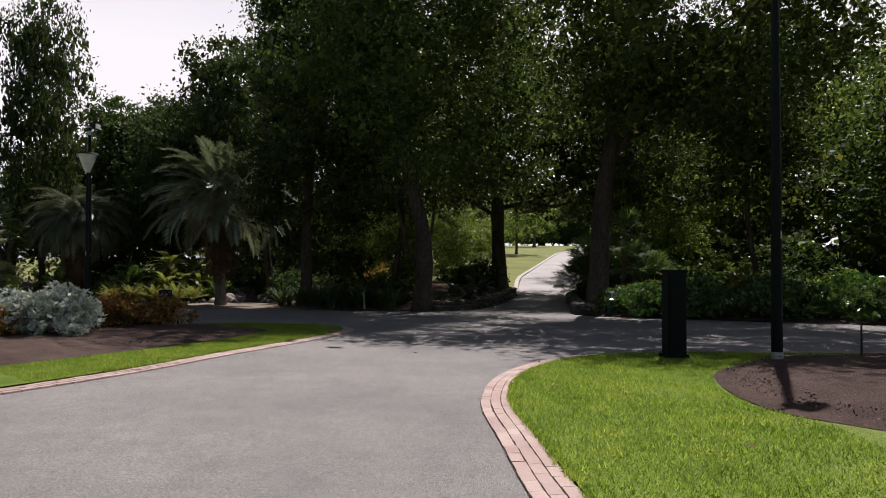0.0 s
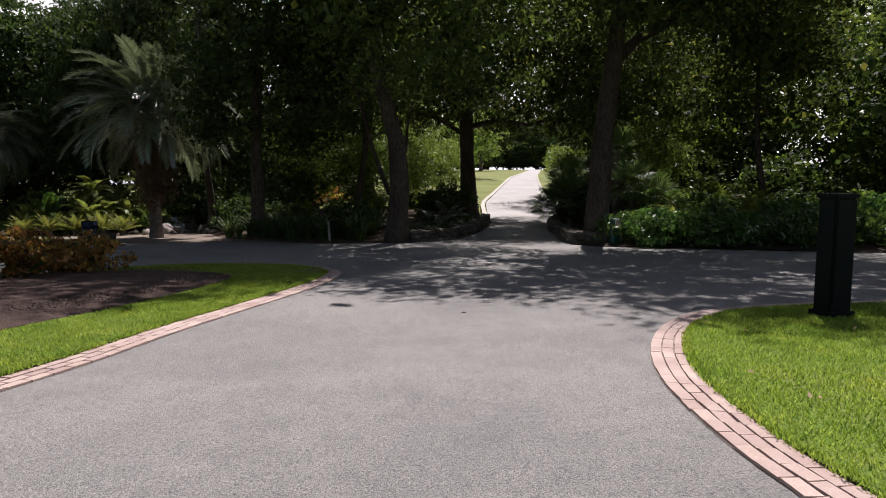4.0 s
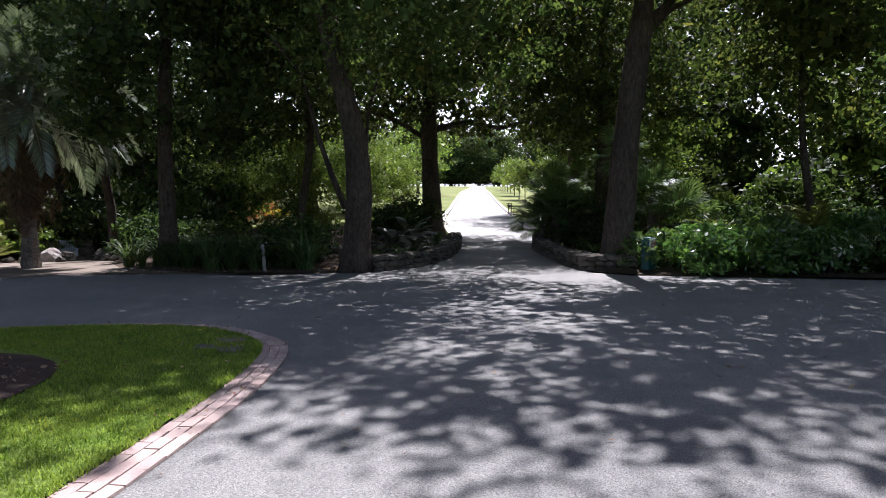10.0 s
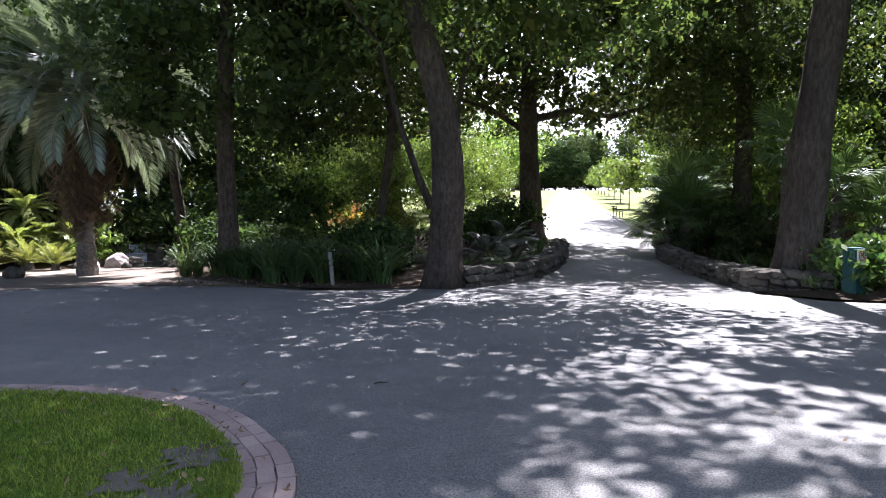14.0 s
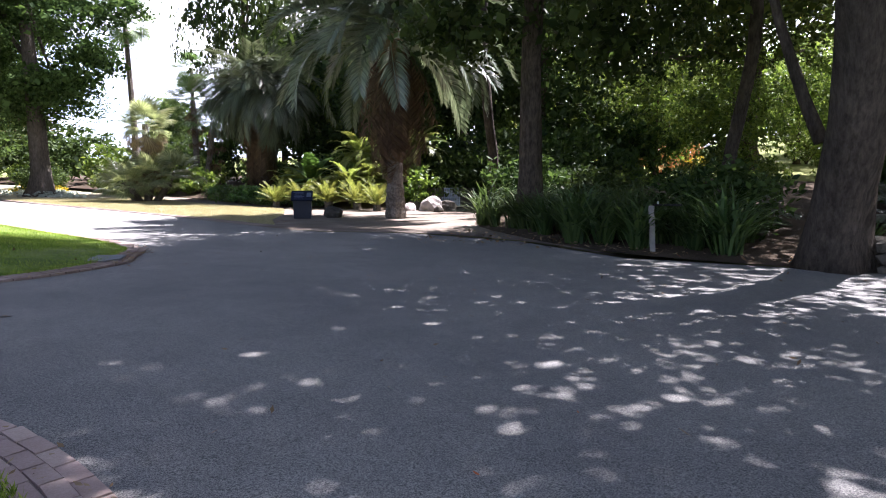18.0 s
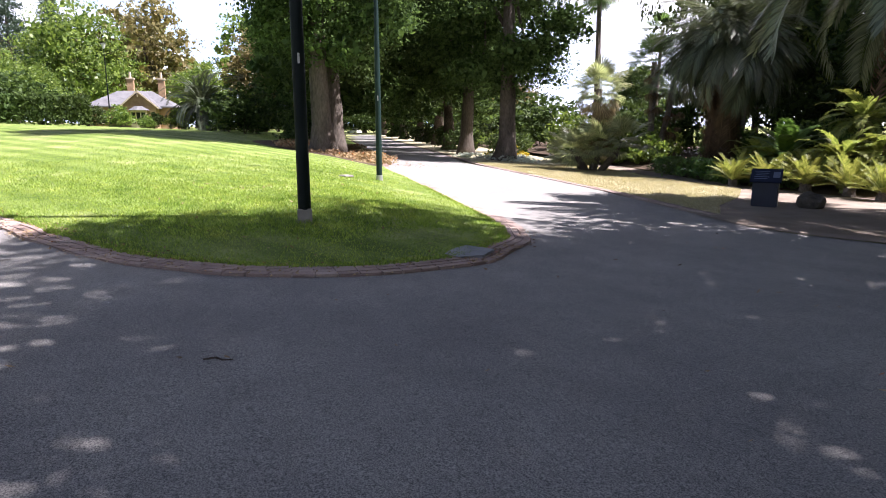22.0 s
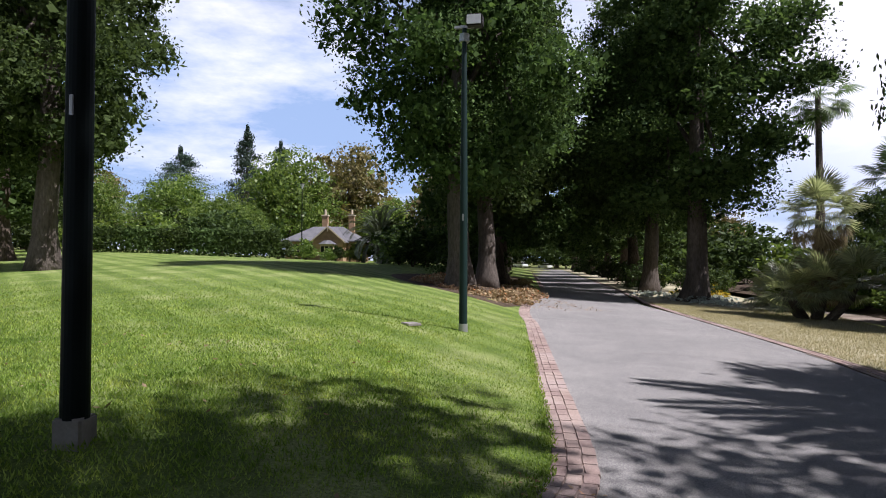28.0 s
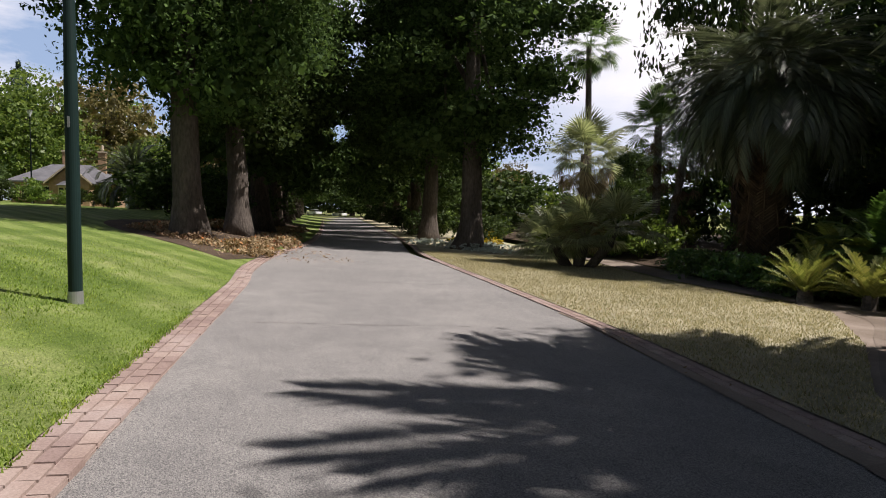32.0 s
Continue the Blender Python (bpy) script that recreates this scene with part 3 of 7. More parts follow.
ROAD = [(-15, -12), (-120, -44.5), (-105, -27.5), (-43.5, 8.6), (-17, 24.5), (-16.5, 28.5), (-33.5, 33.8), (-60, 42.0), (-160, 69), (-160, 78.5), (-60, 50.2), (-38.4, 42.5), (-25.3, 39.75), (-20, 37.85), (-15.1, 36.2), (-12.8, 35.7), (-10.6, 36.6), (-7.2, 36.0), (-4.4, 33.9), (-0.6, 33.9), (1.2, 36.2), (3.2, 40.3), (4.9, 45.6), (10.6, 45.0), (9.1, 39.5), (7.5, 34), (6.2, 30.9), (6.8, 29.1), (8.6, 27.9), (12.5, 24.9), (16, 23.0), (40, 19), (40, 11.8), (6, 11), (2, -12)]
sheet("road", np.array(ROAD), 0.0, M_ASPHALT, 1.6, "grey asphalt road junction with worn patches in dappled shade")

M_SEAM = surface("tar_seam", ((0.3, (0.05, 0.048, 0.046)), (0.7, (0.11, 0.105, 0.10))), 6.0, G1, 50.0, 0.9, 0.2)


def seam(points, width, seed):
    """A fine crack in the asphalt."""
    rng = np.random.default_rng(seed)
    L = spline(points, 0.12)
    L = L + np.cumsum(rng.normal(size=L.shape) * 0.006, axis=0)
    h = width * (0.4 + 0.8 * rng.random(len(L)))[:, None]
    T = np.gradient(L, axis=0)
    T /= np.linalg.norm(T, axis=1)[:, None]
    N = np.stack([-T[:, 1], T[:, 0]], 1)
    A, B = L + N * h / 2, L - N * h / 2
    P = np.concatenate([A, B])
    n = len(L)
    mesh_object("crack", np.column_stack([P, ground_z(P[:, 0], P[:, 1]) + 0.005]), [[i, n + i, n + i + 1, i + 1] for i in range(n - 1)], M_SEAM, ROAD_OB)


ROAD_OB = bpy.data.objects["road"]
seam([(-21.9, 32.6), (-21.55, 33.7), (-21.2, 34.8), (-20.9, 36.2)], 0.018, 1)
seam([(-12.3, 19.6), (-12.55, 21.2), (-12.8, 22.4), (-13.4, 23.6)], 0.025, 2)
seam([(-27.0, 35.2), (-26.7, 36.8), (-26.2, 38.4)], 0.02, 3)
seam([(-20.5, 15.6), (-19.6, 17.2), (-18.9, 19.6)], 0.02, 4)

N_PATH = np.array([(5.2, 44.6), (6.4, 49.3), (8.3, 59.3), (11.9, 71.4), (20.4, 100), (30.6, 133.8), (41.7, 171), (62.0, 240), (65.4, 240), (45.1, 171), (33.9, 133.5), (24.0, 99), (15.4, 66.0), (12.2, 51.0), (11.4, 48.5), (10.5, 44.4)])
sheet("path_north", N_PATH, 0.025, M_PATH, 2.5, "pale straight path climbing away through sunny lawns")
M_EDGING = surface("pale_edging", ((0.3, (0.42, 0.39, 0.34)), (0.7, (0.60, 0.57, 0.50))), 2.0, G1, 30.0, 0.9, 0.2, 0.4, 0.006)
for side, out in ((N_PATH[1:8], -1.0), (N_PATH[8:14][::-1], 1.0)):
    L = spline([tuple(p) for p in side], 2.0)
    A, B = offset_line(L, 0.02 * -out), offset_line(L, 0.34 * -out)
    P = np.concatenate([A, B])
    n = len(L)
    V = np.concatenate([np.column_stack([P, ground_z(P[:, 0], P[:, 1]) + 0.11]), np.column_stack([P, ground_z(P[:, 0], P[:, 1]) - 0.15])])
    F = [[i, i + 1, n + i + 1, n + i] for i in range(n - 1)] + [[i, 2 * n + i, 2 * n + i + 1, i + 1] for i in range(n - 1)] + [[n + i, n + i + 1, 3 * n + i + 1, 3 * n + i] for i in range(n - 1)]
    tagged(mesh_object("path_edging", V, F, M_EDGING), "pale stone edging beside the north path", "edging", kind="structure")


def close_line(line, extra):
    return np.concatenate([line, np.array(extra, float)])


IN_L, IN_R, IN_W, IN_E = offset_line(KERB_L, 0.36), offset_line(KERB_R, 0.36), offset_line(KERB_W, 0.37), offset_line(KERB_E, 0.27)
sheet("lawn_south_west", close_line(IN_L, [(-110, -60), (-30, -30)]), 0.045, M_LAWN, 1.1, "bright green mown lawn with a rounded tip", rough=0.02)
PATCHES = []
rng_p = np.random.default_rng(4)
for px, py, pr, pe in ((-3.72, 21.15, 0.22, 1.5), (-4.0, 20.75, 0.18, 1.3), (-3.66, 20.45, 0.17, 1.6)):
    aa = np.linspace(0, 6.283, 26)[:-1]
    rr = pr * (0.85 + 0.30 * rng_p.normal(size=25)).clip(0.35, 1.5)
    PATCHES.append(np.column_stack([px + rr * np.cos(aa), py + rr * pe * np.sin(aa)]))
    sheet("bare_patch", PATCHES[-1], 0.056, M_BARESOIL, 0.2, "bare grey soil worn into the lawn tip", rough=0.02)
sheet("lawn_south_east", close_line(IN_R, [(40, -12)]), 0.045, M_LAWN, 0.9, "bright green mown lawn inside a brick kerb", rough=0.02)
sheet("lawn_west", IN_W, 0.045, M_LAWNW, 1.6, "striped mown lawn rising between two park roads", rough=0.02)
sheet("verge_edge", spline([(-13.6, 35.75), (-15.6, 36.3), (-20.5, 38.1), (-22.6, 39.2), (-22.8, 44.9), (-20.4, 45.6), (-17.6, 42.4), (-15.6, 39.6), (-14.4, 37.2), (-13.6, 35.75)], 0.8)[:-1], 0.012, M_SAND, 1.2, "sandy soil under the edge of the dry grass")
sheet("lawn_east", close_line(IN_E, [(-15.0, 36.6), (-16.6, 38.4), (-18.4, 41.3), (-21, 44.6), (-27, 46.2), (-36, 49.5), (-60, 57), (-160, 88)]), 0.035, M_DRYLAWN, 1.4, "yellowing dry grass strip beside the avenue", rough=0.02)
sheet("bed_south_west", spline([(-6.5, 14.9), (-5.8, 17.0), (-5.35, 19.2), (-5.6, 20.3), (-6.5, 21.1), (-8.3, 21.6), (-10.6, 20.3), (-13, 17.9), (-13.4, 14.5), (-11, 11), (-8.2, 11.5), (-6.5, 14.9)], 0.5)[:-1], 0.055, M_MULCH, 0.7, "dark bark mulch bed in the lawn", rough=0.05, mound=(0.16, 1.6))
sheet("bed_south_east", spline([(6.0, 13.3), (5.1, 12.5), (3.7, 11.1), (3.1, 9.6), (2.92, 8.2), (3.4, 7.2), (5.2, 5.2), (9, 3.2), (22, 2), (22, 13), (9.5, 13.6), (6.0, 13.3)], 0.5)[:-1], 0.055, M_MULCH, 0.7, "dark bark mulch bed edged by lawn", rough=0.05, mound=(0.10, 1.2))
sheet("bed_north", spline([(-1.0, 33.75), (-4.2, 34.3), (-7.2, 36.5), (-9.2, 38.8), (-10.4, 41.5), (-11.8, 47), (-12, 56), (2.0, 54), (5.2, 49), (5.0, 45.3), (3.4, 40.2), (1.3, 36.2), (-0.4, 34.2), (-1.0, 33.75)], 0.7)[:-1], 0.03, M_SOIL, 1.1, "shaded garden bed of leafy soil", rough=0.06, mound=(0.22, 2.0))
sheet("bed_north_east", spline([(6.35, 31.1), (6.9, 29.4), (8.7, 28.2), (12.7, 25.3), (16.2, 23.4), (40, 19.6), (40, 52), (17, 52), (12.4, 46.6), (9.8, 40), (8.0, 34.5), (6.35, 31.1)], 0.7)[:-1], 0.03, M_SOIL, 1.3, "shaded garden bed of leafy soil", rough=0.06, mound=(0.22, 2.0))
sheet("verge", spline([(-4.4, 33.95), (-7.2, 36.0), (-10.6, 36.5), (-12.8, 35.65), (-15.4, 36.2), (-15.2, 37.6), (-16.7, 38.8), (-18.5, 41.7), (-21, 45.0), (-27, 46.6), (-36, 49.9), (-35.6, 51.0), (-26.6, 47.9), (-20.6, 46.6), (-18.0, 46.8), (-14, 47.5), (-11.2, 46), (-10.2, 41), (-8.8, 38.6), (-4.4, 33.95)], 0.6)[:-1], 0.02, M_SAND, 0.9, "pale granite sand verge below a palm", rough=0.02)
sheet("bed_avenue", spline([(-19.4, 46.4), (-22, 47.2), (-28, 48.7), (-44, 54.0), (-80, 66), (-80, 90), (-20, 80), (-15, 60), (-15.5, 48.3), (-19.4, 46.4)], 1.0)[:-1], 0.03, M_SOIL, 1.8, "garden bed under palms and shrubs", rough=0.08, mound=(0.25, 2.0))
sheet("bed_elm_row", spline([(-30.5, 33.9), (-32.2, 34.9), (-45, 38.6), (-80, 48.0), (-82, 44), (-52, 34.0), (-40, 30.6), (-30.5, 33.9)], 1.0)[:-1], 0.06, M_SOIL, 1.5, "leaf-strewn bed below a row of elms", rough=0.05)


# ---- brick kerbs ----
def paver_mesh(w, d, h, material):
    b = 0.004
    bm = bmesh.new()
    bmesh.ops.create_cube(bm, size=1.0, matrix=Matrix.Diagonal((w, d, h, 1)))
    for v in bm.verts:
        if v.co.z > 0:
            v.co.x -= math.copysign(b, v.co.x)
            v.co.y -= math.copysign(b, v.co.y)
    me = bpy.data.meshes.new("brick")
    bm.to_mesh(me)
    bm.free()
    me.materials.append(material)
    return me


# the tilt of the ground plane
FALL = Matrix(((1, 0, 0, 0), (0, 1, 0, 0), (-0.0022, -0.0406, 1, 0), (0, 0, 0, 1)))
PAVER = paver_mesh(0.231, 0.115, 0.07, M_BRICK)
PAVER_RED = paver_mesh(0.232, 0.118, 0.07, M_BRICKRED)


def brick_kerb(name, line, label, near, courses=3, width=0.36, gaps=(), paver=None, joint=None, lift=0.0):
    """A flush kerb of clay pavers in running bond on a mortar bed, its near stretch brick by brick, the rest in one part."""
    pavers = paver if isinstance(paver, list) else [paver or PAVER] * courses
    n = len(line)
    A, B = line, offset_line(line, width)
    za, zb = ground_z(A[:, 0], A[:, 1]), ground_z(B[:, 0], B[:, 1])
    V = np.concatenate([np.column_stack([A, za + 0.006 + lift]), np.column_stack([B, zb + 0.008 + lift])])
    F = [[i, i + 1, n + i + 1, n + i] for i in range(n - 1)]
    kerb = tagged(mesh_object(name, V, F, joint or M_JOINT), label, "kerb", kind="structure")
    rng = np.random.default_rng(len(line))
    joined, count = [[] for c in range(courses)], 0
    for c in range(courses):
        d = (c + 0.5) * width / courses
        L = offset_line(line, d)
        s = np.concatenate([[0], np.cumsum(np.linalg.norm(np.diff(L, axis=0), axis=1))])
        u = 0.120 * (c % 2)
        while u < s[-1] - 0.25:
            p = np.array([np.interp(u + 0.120, s, L[:, k]) for k in (0, 1)])
            q = np.array([np.interp(u + 0.135, s, L[:, k]) for k in (0, 1)]) - p
            a = math.degrees(math.atan2(q[1], q[0])) + rng.normal() * 1.2
            p = p + rng.normal(size=2) * 0.0025
            m = pose(p[0], p[1], gz(p[0], p[1], lift - 0.014 + 0.005 * rng.random() + 0.002 * c), 0, 0, 0) @ FALL @ pose(0, 0, 0, rng.normal() * 0.35, rng.normal() * 0.35, a)
            if any(math.hypot(p[0] - gx, p[1] - gy) < gr for gx, gy, gr in gaps):
                u += 0.240
                continue
            if near(p) and count < 300:
                o = new("brick", pavers[c])
                o.parent = kerb
                o.matrix_basis = m
                count += 1
            else:
                joined[c].append(m)
            u += 0.240
    for c in range(courses):
        if not joined[c]:
            continue
        pv = np.array([v.co[:] for v in pavers[c].vertices])
        pf = [list(p.vertices) for p in pavers[c].polygons]
        VV, FF = [], []
        for m in joined[c]:
            M = np.array(m)
            b = len(VV) * len(pv)
            VV.append(pv @ M[:3, :3].T + M[:3, 3])
            FF += [[b + i for i in f] for f in pf]
        tagged(mesh_object("brick_run", np.concatenate(VV), FF, pavers[c].materials[0], kerb), kind="stuff")
    return kerb


# ---- plant builders ----
def frond_mesh(name, length, bend, pairs, blade, droop, material, wide=0.035, vee=0.25, fill=1.0):
    """A feather leaf along +x: an arched midrib with a row of narrow leaflets on either side."""
    n = 10
    ang, p, P, T = 0.0, np.zeros(3), [], []
    for i in range(n + 1):
        s = i / n
        a = -bend * s ** 1.25
        t = np.array((math.cos(a), 0, math.sin(a)))
        P.append(p.copy())
        T.append(t)
        p = p + t * length / n
    P, T = np.array(P), np.array(T)
    Q = []
    for i in range(n):
        w = 0.03 * (1 - 0.8 * i / n)
        Q += [P[i] + (0, w, 0), P[i] - (0, w, 0), P[i + 1] - (0, w * 0.9, 0), P[i + 1] + (0, w * 0.9, 0)]
    rng = np.random.default_rng(int(length * 100 + pairs))
    for k in range(pairs):
        s = 0.12 + 0.88 * (k + 0.5) / pairs
        f = s * n
        i = min(int(f), n - 1)
        b = P[i] + (P[i + 1] - P[i]) * (f - i)
        t = T[i]
        up = np.array((-t[2], 0, t[0]))
        l = blade * (math.sin(math.pi * (0.12 + 0.80 * s)) ** 0.7) * (0.9 + 0.2 * rng.random())
        for side in (1, -1):
            if rng.random() > fill:
                continue
            d = t * (0.45 + 0.5 * s) + np.array((0, side, 0)) * 0.9 + up * vee
            d /= np.linalg.norm(d)
            tip = b + d * l + np.array((0, 0, -droop * l)) + rng.normal(size=3) * 0.02
            m = b + d * l * 0.5 + np.array((0, 0, -droop * l * 0.18))
            w = np.cross(d, up)
            w = w / (np.linalg.norm(w) + 1e-9) * wide * 0.5
            Q += [b, m + w, tip, m - w]
    me_ob = quad_mesh(name, np.array(Q), 4, material)
    me = me_ob.data
    bpy.data.objects.remove(me_ob)
    return me


def fan_mesh(name, radius, stalk, rays, material, spread=200):
    """A fan leaf along +x: a stalk and pointed segments, folded a little."""
    Q = [(0, 0.012, 0), (0, -0.012, 0), (stalk, -0.01, 0), (stalk, 0.01, 0)]
    rng = np.random.default_rng(rays)
    for i in range(rays):
        a = radians(-spread / 2 + spread * (i + 0.5) / rays)
        r = radius * (0.82 + 0.18 * math.cos(a)) * (0.92 + 0.12 * rng.random())
        d, w = np.array((math.cos(a), math.sin(a), 0)), np.array((-math.sin(a), math.cos(a), 0))
        o = np.array((stalk, 0, 0))
        h = radius * 0.55 * math.tan(radians(spread / rays / 2)) * 1.05
        mid = o + d * r * 0.55 + np.array((0, 0, 0.03 * radius * (1 if i % 2 else -1) + 0.05 * radius))
        Q += [o, mid + w * h, o + d * r + np.array((0, 0, -0.18 * radius)), mid - w * h]
    ob = quad_mesh(name, np.array(Q, float), 4, material)
    me = ob.data
    bpy.data.objects.remove(ob)
    return me


def crown_of(root, name, meshes, count, z, lo, hi, rng, reach=(0.8, 1.1), base_r=0.15, label=""):
    """Leaves set in a spiral round a stem top; lo to hi: the angle above the level, in degrees."""
    for i in range(count):
        s = i / max(1, count - 1)
        el = hi + (lo - hi) * s ** 0.9 + rng.normal() * 5
        az = i * 137.5 + rng.normal() * 9
        o = new(name, meshes[i % len(meshes)])
        o.parent = root
        k = reach[0] + (reach[1] - reach[0]) * rng.random()
        c, sn = math.cos(radians(az)), math.sin(radians(az))
        o.matrix_basis = pose(base_r * c, base_r * sn, z - 0.5 * base_r * s * 2, rng.normal() * 12, -el, az) @ Matrix.Scale(k, 4)
        if label:
            o["label"] = label


def strap_mesh(name, blades, length, width, material, seed, arch=1.3, upright=0.5):
    """A clump of arching strap leaves."""
    rng = np.random.default_rng(seed)
    Q = []
    for i in range(blades):
        a, l = rng.random() * 6.283, length * (0.6 + 0.5 * rng.random())
        d = np.array((math.cos(a), math.sin(a), 0))
        w = np.array((-d[1], d[0], 0)) * width * 0.5
        p = d * 0.06 * rng.random() + np.array((rng.normal() * 0.08, rng.normal() * 0.08, 0))
        e = 1.45 - (1 - upright) * rng.random()
        wid = [1.0, 1.0, 0.7, 0.05]
        for k in range(3):
            t = d * math.cos(e) + np.array((0, 0, math.sin(e)))
            q = p + t * l / 3
            Q += [p + w * wid[k], p - w * wid[k], q - w * wid[k + 1], q + w * wid[k + 1]]
            p, e = q, e - arch * (0.5 + 0.4 * rng.random())
    ob = quad_mesh(name, np.array(Q), 4, material)
    me = ob.data
    bpy.data.objects.remove(ob)
    return me


def placed(name, me, x, y, label, category, group="", turn=0.0, scale=1.0, lift=0.0, part_name="foliage", kind=""):
    root = thing(name, x, y, gz(x, y, lift), label, category, group, turn, scale)
    o = new(part_name, me)
    o.parent = root
    return root


def shrub(name, label, x, y, rx, h, n, size, foliage, seed, group="", lobes_n=6, clump=0.16, ratio=0.5, droop=0.05, stems=5, bark=None, lift=0.0, base=0.15):
    """A bush: short stems and leaf clumps in low lobes down to the ground."""
    rng = np.random.default_rng(seed)
    root = thing(name, x, y, gz(x, y, lift), label, "shrub", group, rng.random() * 360)
    lobes = []
    for i in range(lobes_n):
        a, q = i * 2.4 + rng.random(), 0.62 * math.sqrt((i + 0.3) / lobes_n)
        r = rx * (0.42 + 0.16 * rng.random())
        z = h * (base + (0.62 - base) * (1 - q) + 0.12 * rng.random())
        lobes.append(((rx * q * math.cos(a), rx * q * math.sin(a), z), (r, r, h * 0.36)))
    P = lobes_points(lobes, n, rng, clump, 18, low=-0.95)
    P[:, 2] = np.abs(P[:, 2])
    quad_mesh("foliage", leaves(P, size, rng, droop, ratio).reshape(-1, 3), 4, foliage, root)
    for i in range(stems):
        c = np.array(lobes[i % lobes_n][0])
        V, F = tube([(0.05 * math.cos(i * 2), 0.05 * math.sin(i * 2), -0.05), c * (0.5, 0.5, 0.45), c], [0.03, 0.022, 0.008], 5)
        mesh_object("stem", V, F, bark or M_BARK, root)
    return root


def palm_trunk(root, h, r, material, rings=14, lean=0.0):
    """A palm stem with the stubs of old leaves."""
    pts, rad = [], []
    for i in range(rings * 2 + 1):
        s = i / (rings * 2)
        pts.append((lean * s, 0, h * s - (0.1 if i == 0 else 0)))
        rad.append(r * (1.25 - 0.3 * min(1, s * 4)) * (1.06 if i % 2 else 0.94))
    V, F = tube(pts, rad, 12, 0.12, h)
    return mesh_object("trunk", V, F, material, root)


M_PALMBARK = surface("palm_trunk_bark", ((0.3, (0.11, 0.09, 0.075)), (0.7, (0.25, 0.215, 0.18))), 2.0, ((0.35, (0.35, 0.35, 0.35)), (0.65, (1, 1, 1))), 16.0, 0.95, 0.1, 1.0, 0.04, "object", 0.8)
M_THATCH = surface("dry_thatch", ((0.3, (0.16, 0.10, 0.06)), (0.7, (0.34, 0.23, 0.14))), 2.0, G1, 22.0, 0.95, 0.1, 0.6, 0.03, "object")
L_PALM = leaf("jelly_palm_leaf", (0.062, 0.084, 0.052), (0.200, 0.238, 0.158), 0.25, 0.32, 0.8)
L_PALMDARK = leaf("drooping_palm_leaf", (0.032, 0.043, 0.026), (0.090, 0.108, 0.066), 0.2, 0.4, 0.5)
# wide palm's leaf: shade of the taller trees is put into its darker colour
L_PALMSHADE = leaf("shaded_palm_leaf", (0.050, 0.063, 0.038), (0.145, 0.170, 0.108), 0.3, 0.4, 0.5)
L_DEAD = leaf("dead_palm_leaf", (0.055, 0.037, 0.024), (0.150, 0.100, 0.062), 0.15, 0.8, 0.1)
L_FAN = leaf("fan_palm_leaf", (0.055, 0.105, 0.028), (0.150, 0.215, 0.075), 0.35)
L_FANPALE = leaf("pale_fan_leaf", (0.140, 0.168, 0.078), (0.360, 0.390, 0.225), 0.45, 0.35, 0.6)
L_STRAW = leaf("straw_fan_leaf", (0.150, 0.115, 0.065), (0.340, 0.270, 0.165), 0.3, 0.7, 0.15)
L_FERN = leaf("tree_fern_leaf", (0.105, 0.145, 0.028), (0.270, 0.295, 0.080), 0.42)
L_CYCAD = leaf("cycad_leaf", (0.120, 0.150, 0.030), (0.300, 0.300, 0.085), 0.3)
L_STRAP = leaf("strap_leaf", (0.030, 0.060, 0.018), (0.115, 0.170, 0.058), 0.35, 0.55, 0.3)
L_SILVER = leaf("silver_leaf", (0.300, 0.345, 0.315), (0.560, 0.600, 0.550), 0.2, 0.7, 0.2)
L_RUST = leaf("rusty_leaf", (0.075, 0.085, 0.026), (0.430, 0.225, 0.055), 0.35, tint=(0.45, 0.35, 0.05))
L_YELLOW = leaf("yellow_flower", (0.35, 0.26, 0.01), (0.62, 0.50, 0.03), 0.3)
L_RED = leaf("red_brown_foliage", (0.25, 0.075, 0.035), (0.46, 0.20, 0.10), 0.35)
L_WHITE = leaf("white_flower", (0.55, 0.53, 0.46), (0.80, 0.78, 0.70), 0.3)
L_GLOSS = leaf("glossy_leaf", (0.035, 0.085, 0.018), (0.120, 0.200, 0.045), 0.35, 0.28, 0.6)
L_DRY = leaf("dry_leaf", (0.16, 0.10, 0.05), (0.42, 0.32, 0.20), 0.2, 0.8, 0.1, tint=(0.45, 0.14, 0.05))
L_GRASS = leaf("grass_blade", (0.105, 0.180, 0.020), (0.360, 0.450, 0.095), 0.5, 0.6, 0.25, patch=1.6)

# ---- trees ----
NORTH = "dark trees over the junction"
tree("oak_tree", "large leaning oak with a sinuous dark trunk beside the road", -0.85, 34.2, 21.5, 0.47, 5.2, 7.8, 25, 54000, 0.185, M_BARKOAK, L_OAK, 11, lean=(-1.7, -2.1), shift=(0.9, -1.9), core=4, extra=(((-1.0, -4.3, 12.6), (4.0, 4.0, 2.2)), ((-3.6, -1.8, 11.6), (3.4, 3.4, 2.0))), group=NORTH, low=-0.9, sway=0.55, clump=0.5, lobe=0.78, side=(
    (((-0.3, 0.3, 2.2), (-0.62, 0.5, 3.0), (-1.1, 0.6, 4.4), (-1.7, 0.7, 6.8), (-3.0, 0.6, 8.4)), 0.12), (((0.1, 0.2, 3.2), (0.45, 0.6, 4.2), (0.6, 0.9, 5.6), (1.2, 1.0, 7.6)), 0.09)))
